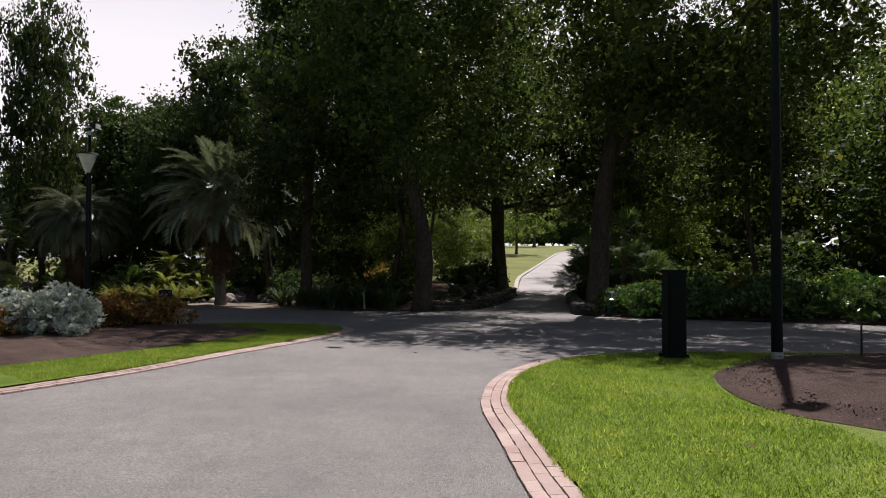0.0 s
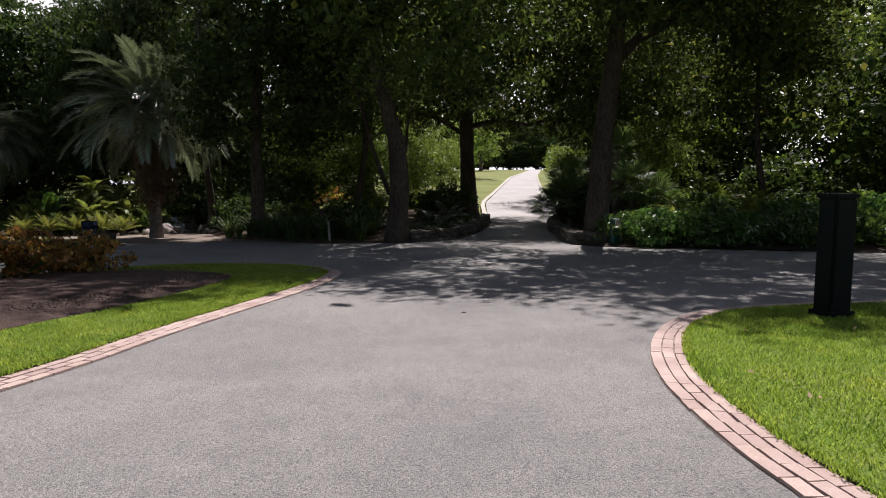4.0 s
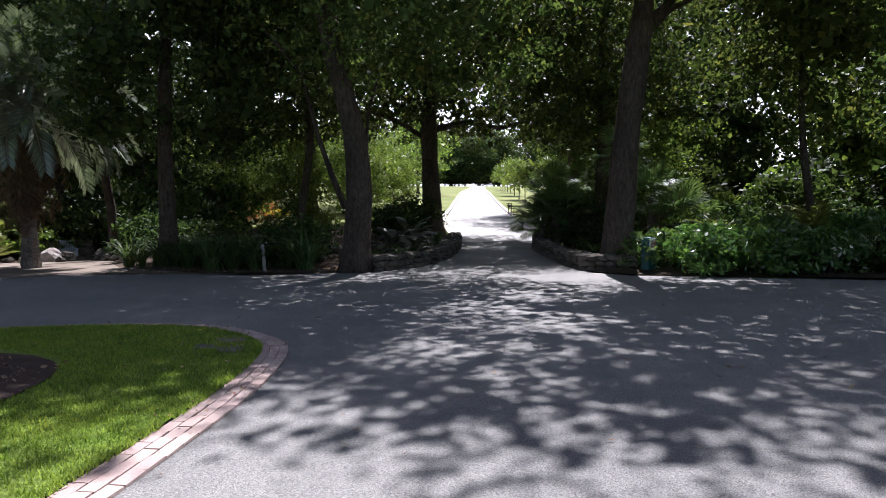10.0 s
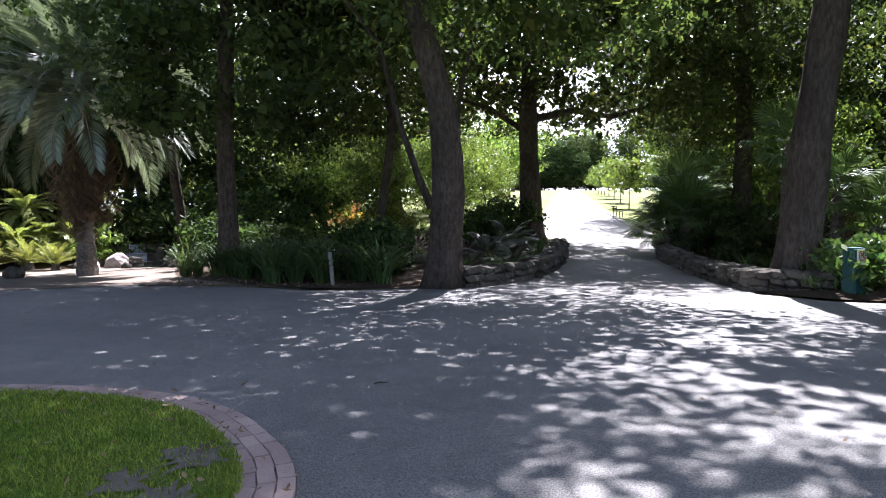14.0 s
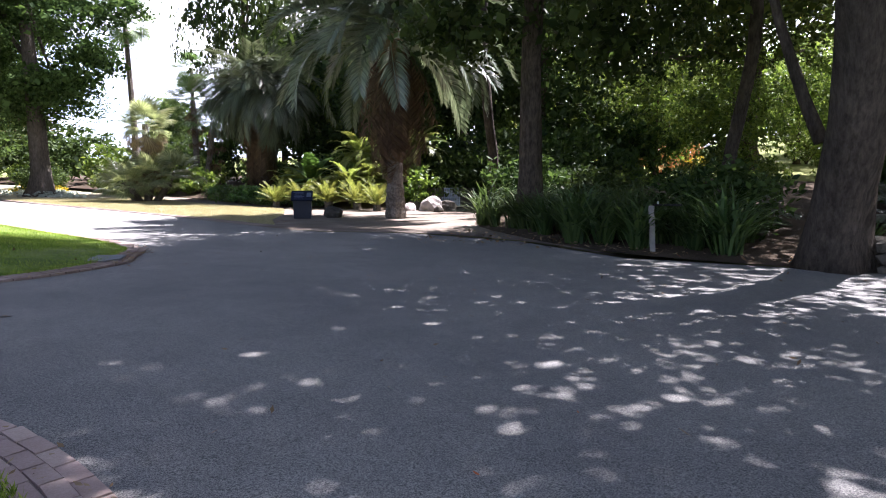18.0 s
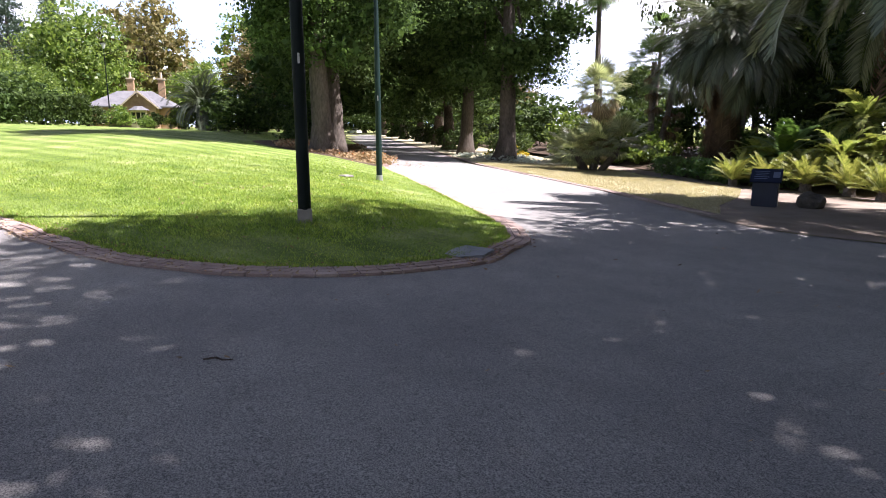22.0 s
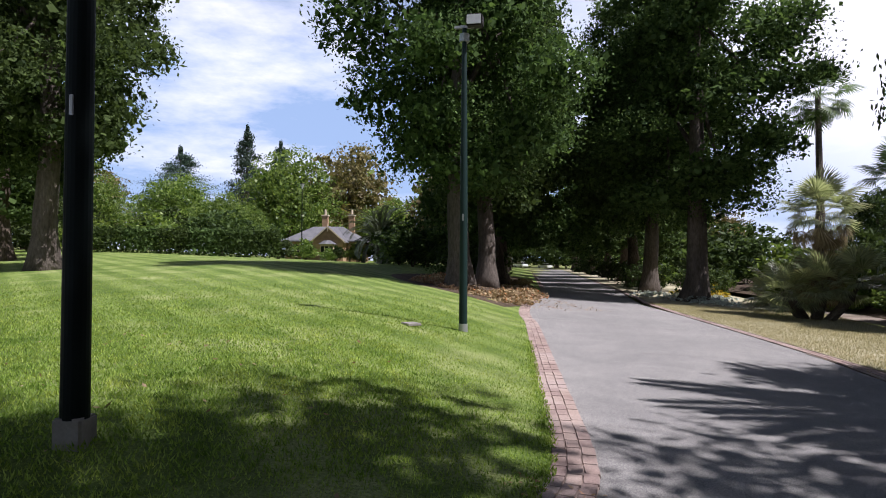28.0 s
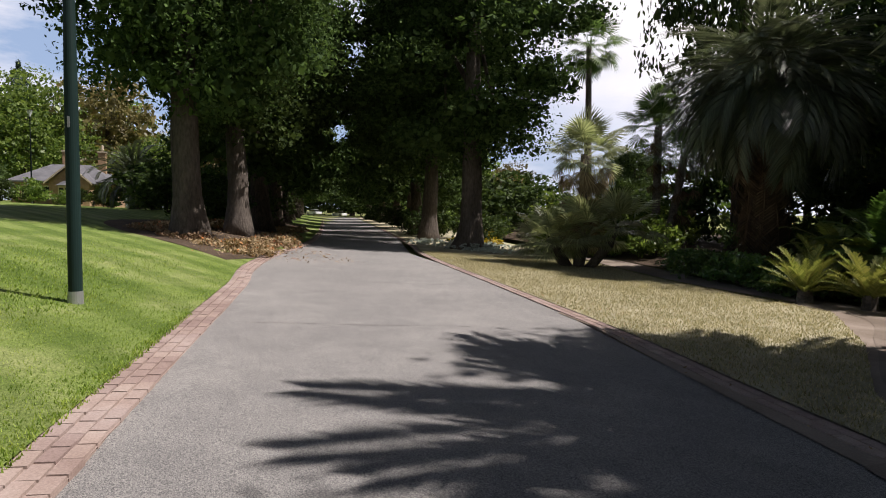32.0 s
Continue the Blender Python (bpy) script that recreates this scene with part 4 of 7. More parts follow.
oak_b = tree("oak_tree", "dark straight oak at the gate of the north path", 4.75, 48.2, 20, 0.62, 5.2, 9.5, 18, 28000, 0.23, M_BARK, L_OAK, 12, group=NORTH, low=-0.9, clump=0.55, side=(
    (((0.3, 0, 6.2), (2.2, -0.3, 6.6), (4.2, -0.2, 6.3), (6.4, -0.6, 6.9)), 0.2), (((-0.2, 0, 5.6), (-2.0, -0.5, 6.6), (-3.8, -1.2, 7.0)), 0.16)))
tree("oak_tree", "large oak with a thick grey trunk behind a low stone wall", 7.45, 31.5, 21, 0.52, 7.4, 8.8, 20, 44000, 0.192, M_BARKOAK, L_OAK, 13, lean=(1.0, -1.0), shift=(2.9, -4.3), core=3, group=NORTH, low=-0.85, flare=1.35, sway=0.25, clump=0.5, lobe=0.78, side=(
    (((0.35, -0.3, 7.3), (1.5, -0.5, 8.5), (2.8, -0.8, 9.2), (4.6, -1.2, 9.9), (6.6, -1.8, 11.2)), 0.25),))
tree("evergreen_tree", "dense dark evergreen tree with low branches and a pale scar", -7.85, 39.0, 22.5, 0.36, 2.6, 5.6, 28, 40000, 0.19, M_BARK, L_DARK, 14, lean=(0.5, -0.4), shift=(0.9, -0.9), group=NORTH, low=-0.95, top=1.15, clump=0.45, lobe=0.75)
dark_far = tree("evergreen_tree", "dense dark evergreen tree behind the garden", -13.24, 60.08, 17.5, 0.34, 2.2, 6.2, 20, 13500, 0.30, M_BARK, L_DARK, 15, group=NORTH, low=-0.95, top=1.1, clump=0.6, core=4)
for x, y, a, s, w in ((-34.2, 57.6, 15, 1.5, 0.46), (-33.82, 71.43, 60, 1.2, 1.0), (-28.3, 72.22, 130, 1.2, 1.0), (-23.87, 62.2, 200, 1.0, 1.0), (-18.62, 60.65, 20, 1.38, 0.75), (-38.01, 68.56, 300, 0.8, 1.0), (30.39, 73.06, 40, 1.35, 1.0), (32.19, 57.9, 210, 1.35, 1.1), (69.97, 260.68, 0, 1.2, 1.3), (80.37, 266.41, 60, 1.3, 1.3), (59.6, 264.95, 130, 1.3, 1.3), (92.76, 260.02, 200, 1.3, 1.3), (47.84, 261.07, 250, 1.3, 1.3), (-133.13, -54.86, 0, 1.2, 1.3), (-126.48, -64.9, 90, 1.2, 1.3), (-139.8, -44.63, 200, 1.2, 1.3), (-190.77, 87.41, 0, 1.3, 1.3), (-195.85, 76.94, 60, 1.3, 1.3), (-186.66, 98.88, 60, 1.2, 1.3), (-186.83, 64.63, 90, 1.2, 1.3), (22.97, 55.21, 300, 0.9, 1.3), (28.5, 24.5, 10, 0.9, 1.3), (26.11, 32.26, 190, 0.85, 1.2)):
    replant(dark_far, x, y, a, s, w, "dense dark evergreen tree with low branches")
for x, y, a, s, w in ((13.02, 43.28, 60, 0.82, 0.9), (-1.74, 59.89, 210, 0.95, 1.0), (20.53, 63.34, 20, 0.9, 1.0), (25.5, 24, 230, 0.85, 0.95)):
    replant(oak_b, x, y, a, s, w, "dark oak with a slim trunk among shrubs")
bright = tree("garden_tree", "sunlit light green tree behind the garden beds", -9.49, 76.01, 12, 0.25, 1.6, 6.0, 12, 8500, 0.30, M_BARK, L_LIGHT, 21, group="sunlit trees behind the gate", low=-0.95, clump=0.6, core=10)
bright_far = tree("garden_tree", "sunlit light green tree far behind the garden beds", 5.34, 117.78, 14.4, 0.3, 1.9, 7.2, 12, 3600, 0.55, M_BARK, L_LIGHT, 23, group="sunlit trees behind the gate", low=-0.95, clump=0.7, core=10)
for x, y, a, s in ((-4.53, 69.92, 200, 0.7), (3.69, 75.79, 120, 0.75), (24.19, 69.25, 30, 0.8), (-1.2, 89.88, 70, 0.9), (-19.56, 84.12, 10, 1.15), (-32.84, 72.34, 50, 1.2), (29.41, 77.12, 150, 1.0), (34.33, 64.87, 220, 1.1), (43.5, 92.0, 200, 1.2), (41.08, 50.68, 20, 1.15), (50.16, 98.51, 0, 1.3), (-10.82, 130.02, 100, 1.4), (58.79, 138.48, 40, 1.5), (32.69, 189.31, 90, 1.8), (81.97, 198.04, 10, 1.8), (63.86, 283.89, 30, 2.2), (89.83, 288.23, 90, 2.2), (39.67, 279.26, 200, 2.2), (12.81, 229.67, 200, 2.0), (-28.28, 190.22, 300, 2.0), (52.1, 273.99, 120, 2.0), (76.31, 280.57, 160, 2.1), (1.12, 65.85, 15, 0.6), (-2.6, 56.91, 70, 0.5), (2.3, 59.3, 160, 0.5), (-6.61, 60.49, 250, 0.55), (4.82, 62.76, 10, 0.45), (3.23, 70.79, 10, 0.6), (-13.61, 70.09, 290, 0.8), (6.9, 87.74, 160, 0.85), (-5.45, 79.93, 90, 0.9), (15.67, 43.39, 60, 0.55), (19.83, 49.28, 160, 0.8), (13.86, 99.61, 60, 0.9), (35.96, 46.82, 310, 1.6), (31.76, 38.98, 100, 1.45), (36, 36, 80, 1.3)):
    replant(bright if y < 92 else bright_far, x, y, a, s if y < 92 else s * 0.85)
slim = tree("slim_tree", "slender dark-leaved tree among sunlit shrubs", 15.49, 31.95, 13.5, 0.17, 4.2, 4.2, 10, 6000, 0.22, M_BARKOAK, L_OAK, 24, lean=(-0.6, 0.3), group=NORTH, sway=0.8, clump=0.5)
replant(slim, -2.59, 41.32, 140, 1.25, 1.05, "slender dark-leaved tree in the shaded bed")
tree("slim_tree", "tall slim tree with a high yellow-green crown behind the waterfall", -12.27, 48.32, 20.5, 0.26, 13.6, 2.8, 9, 2600, 0.2, M_BARKOAK, L_ELM, 25, lean=(-0.4, -0.8), group=NORTH, sway=0.5, clump=0.5)
sapling = tree("young_tree", "slim young street tree beside the north path", 20.6, 75.0, 4.6, 0.06, 1.5, 1.5, 7, 900, 0.26, M_BARK, L_LIGHT, 22, group="row of young trees by the path", limbs=4, flare=1.1)
for i in range(1, 8):
    replant(sapling, 20.8 + 2.6 * i, 75.5 + 9.0 * i, i * 50, 1 + 0.05 * (i % 3))

ELMS = "elms along the avenue"
elm = tree("elm_tree", "great elm with a thick furrowed trunk and a low dark crown", -36.8, 33.4, 23, 0.56, 2.6, 5.9, 38, 52000, 0.175, M_BARKPALE, L_ELM, 31, group=ELMS, low=-0.95, clump=0.45, lobe=0.62, top=0.75, flare=1.5)
elm_far = tree("elm_tree", "tall avenue elm with a dark crown and a thick trunk", -52.0, 38.4, 22, 0.6, 1.4, 7.6, 34, 15000, 0.34, M_BARK, L_ELM, 32, group=ELMS, low=-0.95, clump=0.5, lobe=0.65, top=0.75, flare=1.5)
for i, (x, y) in enumerate(((-43.2, 35.9), (-42.5, 47.6), (-51.5, 49.3), (-37.75, 16.1))):
    replant(elm, x, y, 50 + 67 * i, 0.96 + 0.04 * (i % 3), 1.14 if i == 1 else 1.0, "great elm with a thick furrowed trunk and a low crown")
for i, (x, y) in enumerate(((-61.9, 52.8), (-62.5, 41.0), (-73.58, 43.31), (-85.61, 46.4), (-99.64, 50.19), (-116.68, 54.54), (-136.72, 59.36), (-75.46, 57.97), (-89.52, 61.77), (-106.56, 66.13), (-126.61, 71.99), (-150.67, 78.81), (-150.75, 63.25))):
    replant(elm_far, x, y, 50 + 67 * i, 0.92 + 0.05 * (i % 4), 1.05)
for i, (x, y) in enumerate(((-51.81, 7.19), (-62.53, 0.12), (-75.21, -8.02), (-90.83, -17.67), (-108.41, -28.4), (-40.65, -9.73), (-53.38, -16.33), (-64.04, -23.37), (-77.9, -31.71), (-93.5, -41.4), (-112, -53.22), (-48, -24))):
    replant(elm_far, x, y, 20 + 83 * i, 0.95 + 0.05 * (i % 3), 1.05, "stout elm beside the south-west road")

round_tree = tree("park_tree", "rounded bright green tree behind the cottage", -114.27, 18.15, 16.5, 0.5, 2.2, 9, 22, 15000, 0.36, M_BARK, L_LIGHT, 41, group="trees behind the hedge", low=-0.95, clump=0.8)
round_far = tree("park_tree", "rounded green tree on the park horizon", -160.48, 27.66, 22, 0.5, 2.2, 10, 16, 4500, 0.68, M_BARK, L_LIGHT, 43, group="trees behind the hedge", low=-0.95, clump=0.8)
olive_tree = tree("park_tree", "olive brown broad tree above the cottage roof", -122.47, 27.36, 20, 0.6, 3.0, 10, 18, 7000, 0.55, M_BARK, L_OLIVE, 42, group="trees behind the hedge", low=-0.95, clump=0.8)
for o, x, y, a, s in ((round_tree, -95.53, -4.26, 40, 0.55), (round_tree, -100.04, 10.15, 80, 0.5), (round_tree, -92.18, 14.98, 10, 0.38), (round_tree, -117.73, -0.55, 120, 0.75), (round_tree, -103.95, -16.98, 200, 0.8), (olive_tree, -111.32, -10.8, 60, 0.6), (round_far, -134.69, 46.91, 60, 1.0), (round_far, -123.23, -33.93, 160, 0.9), (olive_tree, -147.33, -55.07, 60, 1.0), (round_far, -165.07, 8.87, 90, 0.9), (round_tree, -96.55, 33.07, 60, 0.5), (olive_tree, -104.63, 42.29, 160, 0.7)):
    replant(o, x, y, a, s)


def conifer(name, label, x, y, h, r, tiers, n, seed, bare=0.15, flat=0.35, group="trees behind the hedge"):
    """A conifer of layered boughs."""
    rng = np.random.default_rng(seed)
    root = thing(name, x, y, gz(x, y), label, "tree", group)
    V, F = tube([(0, 0, -0.1), (0, 0, h * 0.5), (0, 0, h)], [h * 0.02, h * 0.013, 0.02], 8)
    mesh_object("trunk", V, F, M_BARK, root)
    P = []
    for i in range(tiers):
        s = i / (tiers - 1)
        z, rr = h * (bare + (0.97 - bare) * s), r * (1 - s) ** 0.75 * (0.75 + 0.5 * rng.random()) + 0.3
        for k in range(5):
            a = rng.random() * 6.283
            m = n // tiers // 5
            t = rng.random(m) ** 0.6
            q = np.stack([np.cos(a) * t * rr, np.sin(a) * t * rr, z - 0.12 * rr * t + rng.normal(size=m) * flat * 0.5], 1)
            q[:, :2] += rng.normal(size=(m, 2)) * rr * 0.22
            P.append(q)
    P = np.concatenate(P)
    quad_mesh("crown", leaves(P, h * 0.015, rng, 0.0, 0.45).reshape(-1, 3), 4, L_BLUE, root)
    return root


cedar = conifer("cedar_tree", "dark cedar with flat layered boughs", -116.97, -19.2, 20, 9, 13, 26000, 51, 0.25, 0.6)
replant(cedar, -127.68, -2.82, 90, 0.95)
replant(cedar, -106.07, -33.6, 190, 0.9)
pine = conifer("araucaria_tree", "tall narrow conifer with tiers of short boughs", -149.94, 5.01, 28, 6.0, 17, 17000, 52, 0.15, 0.9)
replant(pine, -158.11, 11.05, 100, 0.95)

# distant woods close the park on every side
rng_far = np.random.default_rng(77)
for i in range(46):
    a = radians(i * 360 / 46 + rng_far.random() * 5)
    d = 175 + 60 * rng_far.random()
    x, y = -30 + d * math.cos(a), 30 + d * math.sin(a)
    if y > 150 and x > -25:
        continue
    replant(round_far if i % 3 else olive_tree, x, y, rng_far.random() * 360, 0.8 + 0.4 * rng_far.random(), 1.1, "distant park tree on the horizon")
# unseen oaks added behind the starting point and to its side, blocking low sky light
for x, y, a, s in ((14, -14, 20, 1.0), (-24, -20, 60, 1.0), (26, 2, 120, 0.9)):
    replant(oak_b, x, y, a, s, 1.0, "broad dark oak added out of view to block low sky")
# the last one, by the mulch bed, is an added tree out of view
for x, y, a, s in ((-22.79, 69.16, 160, 1.2), (-43.02, 72.59, 100, 0.9), (-60, 74.85, 10, 0.5), (-15.6, 15, 30, 0.6)):
    replant(dark_far, x, y, a, s, 1.1, "tall dark evergreen tree with dense small leaves")

# ---- palms, ferns, cycads ----
FROND = [frond_mesh("frond", 3.95, 1.15 + 0.4 * k, 84, 0.72, 0.34, L_PALM, 0.042, 0.5) for k in range(3)]
FROND_LOW = [frond_mesh("frond", 3.9, 1.9 + 0.3 * k, 90, 0.95, 1.0, L_PALMSHADE, 0.028) for k in range(2)]
FROND_DEAD = [frond_mesh("dead_frond", 2.4, 0.5, 22, 0.5, 0.9, L_DEAD, wide=0.05, fill=0.8)]


def jelly_palm(x, y, trunk_h, label, fronds, count, size=1.0, skirt=16, r=0.36, turn=0):
    rng = np.random.default_rng(int(abs(x * 10)))
    root = thing("palm_tree", x, y, gz(x, y, 0.02), label, "palm", "palms beside the waterfall", turn, size)
    palm_trunk(root, trunk_h, r, M_PALMBARK)
    V, F = tube([(0, 0, trunk_h - 0.5), (0, 0, trunk_h), (0, 0, trunk_h + 0.7), (0, 0, trunk_h + 1.1)], [r * 0.9, r * 1.5, r * 1.3, 0.1], 12, 0.3, x)
    mesh_object("crown_base", V, F, M_THATCH, root, "brown husk of old leaf bases")
    crown_of(root, "frond", fronds, count, trunk_h + 0.9, -12, 87, rng, (0.75, 1.1), 0.28)
    crown_of(root, "dead_frond", FROND_DEAD, skirt, trunk_h + 0.3, -88, -56, rng, (0.7, 1.25), 0.42, "brown hanging dead frond")
    return root


palm1 = jelly_palm(-13.7, 41.8, 5.1, "tall jelly palm with grey-green arching fronds on sandy ground", FROND, 104, 1.13, 44, 0.27)
for k, zz in enumerate((5.3, 4.7, 4.1)):
    crown_of(palm1, "dead_frond", FROND_DEAD, 40, zz, -89, -66, np.random.default_rng(80 + k), (0.75, 1.15), 0.36, "brown hanging dead frond")
palm2 = jelly_palm(-27.3, 50.6, 5.7, "wide palm with drooping fronds and a brown skirt", FROND_LOW, 130, 0.92, 60, 0.36)
for k, zz in enumerate((5.0, 4.2, 3.4)):
    crown_of(palm2, "dead_frond", FROND_DEAD, 46, zz, -88, -70, np.random.default_rng(70 + k), (0.85, 1.25), 0.55, "brown hanging dead frond")

date = thing("date_palm", -76.5, 31.4, gz(-76.5, 31.4), "dark date palm with long arching fronds beside the cottage", "palm")
palm_trunk(date, 2.6, 0.5, M_PALMBARK)
FROND_DATE = [frond_mesh("frond", 4.6, 1.5 + 0.3 * k, 44, 0.6, 0.2, L_PALMDARK, 0.09) for k in range(2)]
crown_of(date, "frond", FROND_DATE, 60, 2.9, -30, 84, np.random.default_rng(9), (0.85, 1.1), 0.3)
FANS = [fan_mesh("fan_leaf", 0.78, 0.8, 24, L_FAN), fan_mesh("fan_leaf", 0.64, 0.65, 22, L_FAN)]
FAN_DEAD = [fan_mesh("dead_fan_leaf", 0.55, 0.5, 14, L_DEAD, 120)]
FAN_STRAW = [fan_mesh("dead_fan_leaf", 0.62, 0.5, 18, L_STRAW, 120)]


FANS_PALE = [fan_mesh("fan_leaf", 0.74, 0.75, 26, L_FANPALE), fan_mesh("fan_leaf", 0.60, 0.6, 24, L_FANPALE)]


def fan_palm(x, y, stems, label, group, leaves_n=24, size=1.0, skirt=12, kinds=None, dead=None):
    """A clump of fan palms; stems: (dx, dy, height)."""
    rng = np.random.default_rng(int(abs(x * 7)))
    root = thing("fan_palm", x, y, gz(x, y, 0.03), label, "palm", group, 0, size)
    for dx, dy, h in stems:
        V, F = tube([(dx * 0.3, dy * 0.3, -0.1), (dx * 0.8, dy * 0.8, h * 0.6), (dx, dy, h)], [0.17, 0.16, 0.14], 9, 0.3, h)
        mesh_object("trunk", V, F, M_PALMBARK, root)
        before = set(root.children)
        crown_of(root, "fan_leaf", kinds or FANS, leaves_n + (18 if dead and h > 1.8 else 0), h, -25, 85, rng, (0.8, 1.15), 0.1)
        if h > 1.8:
            for zz in np.linspace(0.1, min(1.8, h * 0.5), 3):
                crown_of(root, "dead_fan_leaf", dead or FAN_DEAD, max(4, skirt // 3), h - zz, -86, -58, rng, (0.7, 1.1), 0.15 + 0.004 * skirt, "brown hanging dead leaf")
        for o in [c for c in root.children if c not in before]:
            m = o.matrix_basis.copy()
            m.translation.x += dx
            m.translation.y += dy
            o.matrix_basis = m
    return root


fan_palm(-32.4, 46.8, [(0.0, 0.35, 3.7), (0.95, -0.3, 1.1), (-0.95, -0.35, 0.9), (0.3, -1.0, 0.8), (1.5, 0.55, 1.3)], "clumping fan palm with one tall shaggy stem on dry grass", "fan palms", 24, 1.15, 84, FANS_PALE, FAN_STRAW)
fan_palm(-36.23, 54.55, [(0, 0, 5.2), (0.8, 0.6, 4.0)], "tall fan palm behind the shrubs", "fan palms", 26, 1.2)
fan_palm(-33.12, 59.03, [(0, 0, 6.4)], "tall fan palm behind the shrubs", "fan palms", 28, 1.3)
fan_palm(10.02, 33.31, [(0, 0, 2.3), (0.6, -0.6, 1.4)], "bright fan palm among glossy shrubs", "fan palms", 24, 1.1, 4)
fan_palm(12.2, 44.6, [(0, 0, 1.2), (0.5, 1.2, 2.4), (0.9, 2.4, 1.6)], "dark fan palm beside the north path", "fan palms", 26, 1.2)
fan_palm(9.75, 41.6, [(0, 0, 1.4), (-0.3, 0.7, 0.8), (0.5, 1.6, 2.0)], "dark fan palm beside the north path", "fan palms", 26, 1.25)
fan_palm(10.36, 36.12, [(0, 0, 4.2)], "fan palm against a thick trunk", "fan palms", 22, 1.0, 8)
# slender palms far behind the shrubs
far_palm = thing("tall_palm", -50.3, 61.4, gz(-50.3, 61.4), "very tall slender palm against the sky", "palm", "slender palms")
V, F = tube([(0, 0, -0.2), (0.15, 0, 5), (0.0, 0, 10), (-0.1, 0, 14.2)], [0.36, 0.26, 0.22, 0.18], 9, 0.2, 3)
mesh_object("trunk", V, F, M_PALMBARK, far_palm)
crown_of(far_palm, "fan_leaf", FANS, 34, 14.2, -75, 80, np.random.default_rng(5), (1.5, 2.0), 0.2)
for x, y, s in ((-46.07, 72.56, 0.68), (-56.95, 74.88, 0.85)):
    copy_thing(far_palm, pose(x, y, gz(x, y), 0, 0, x * 9) @ Matrix.Scale(s, 4))

FERN = [frond_mesh("fern_frond", 1.7, 1.2 + 0.3 * k, 30, 0.34, 0.1, L_FERN, 0.075, 0.05) for k in range(2)]
CYCAD = [frond_mesh("cycad_frond", 1.15, 0.45 + 0.25 * k, 34, 0.20, 0.0, L_CYCAD, 0.028, 0.45) for k in range(2)]
FERNGREEN = [frond_mesh("fern_frond", 1.5, 1.0, 30, 0.36, 0.1, L_GLOSS, 0.075, 0.05)]
FERNDARK = [frond_mesh("fern_frond", 1.5, 1.2, 28, 0.32, 0.15, L_PALMDARK, 0.07, 0.05)]


def rosette(name, x, y, h, meshes, count, label, category, group, size=1.0, lo=-5, hi=75, r=0.12, lift=0.05):
    rng = np.random.default_rng(int(abs(x * 13 + y * 7)))
    root = thing(name, x, y, gz(x, y, lift), label, category, group, rng.random() * 360, size)
    V, F = tube([(0, 0, -0.15), (0, 0, h * 0.6), (0, 0, h + 0.05)], [r * 1.3, r, r], 9, 0.3, x)
    mesh_object("trunk", V, F, M_PALMBARK, root)
    crown_of(root, "frond", meshes, count, h, lo, hi, rng, (0.8, 1.15), 0.06)
    return root


for x, y, h, s in ((-19.51, 47.77, 1.3, 0.9), (-23.74, 49.01, 1.0, 0.9), (-18.58, 48.57, 1.6, 0.85), (-17.6, 48.9, 1.3, 0.85), (-20.0, 49.6, 2.6, 1.0), (-17.14, 50.63, 2.9, 1.0), (-22.13, 48.2, 0.8, 0.8), (11, 30.66, 0.9, 0.85), (12.81, 28.81, 0.7, 0.8), (14.04, 29.98, 1.3, 0.9)):
    rosette("tree_fern", x, y, h, FERN, 30, "bright green tree fern in the garden bed", "fern", "tree ferns", s)
for x, y, s in ((-22.5, 45.9, 0.9), (-21.2, 46.2, 1.0), (-19.8, 46.4, 1.05), (-18.3, 46.5, 1.1), (-17.0, 46.1, 0.95), (-20.7, 47.7, 1.1), (-23.4, 47.9, 1.1)):
    rosette("cycad", x, y, 0.25, CYCAD, 38, "yellow-green cycad with stiff feather leaves", "cycad", "cycads round the sandy verge", s, 24, 80, 0.17)
rosette("fern", -22.2, 48.4, 1.0, FERNGREEN, 26, "dark green tree fern behind the cycads", "fern", "tree ferns", 1.15)
for x, y, s in ((-2.42, 38.12, 0.9), (1.18, 39.42, 1.0), (2.45, 42.39, 1.0), (11.19, 44.35, 0.9), (1.66, 37, 0.8), (3.09, 44.28, 0.8)):
    rosette("fern", x, y, 0.35, FERNDARK, 20, "dark fern in the shaded bed", "fern", "shade ferns", s)

# ---- strap-leaved border along the road ----
STRAPS = [strap_mesh("foliage", 80, 1.45, 0.05, L_STRAP, 60 + k, 0.75, 0.6) for k in range(4)]
rng_b = np.random.default_rng(8)
border = spline([(-9.35, 39.3), (-9.0, 38.6), (-7.4, 37.0), (-5.6, 35.6), (-4.2, 34.75), (-2.6, 34.3)], 0.5)
for row in range(4):
    L = offset_line(border, 0.4 + 0.55 * row)
    for p in L:
        q = p + rng_b.normal(size=2) * 0.16
        if math.hypot(q[0] + 7.85, q[1] - 39.0) < 0.6:
            continue
        placed("strap_leaf_plant", STRAPS[rng_b.integers(4)], q[0], q[1], "dark green strap-leaved clump along the road edge", "plant", "strap-leaved border", rng_b.random() * 360, 0.85 + 0.4 * rng_b.random(), 0.06)
for x, y in ((0.82, 35.42), (1.64, 36.77), (2.58, 38.76), (3.53, 41.14), (4.06, 43.13), (0.01, 36.24), (1.06, 37.82), (1.91, 40.2), (10.33, 41.56), (9.68, 38.57), (9.04, 36.07), (8.39, 33.78)):
    placed("strap_leaf_plant", STRAPS[rng_b.integers(4)], x, y, "dark strap-leaved clump above the low wall", "plant", "strap-leaved border", rng_b.random() * 360, 0.6, 0.2)

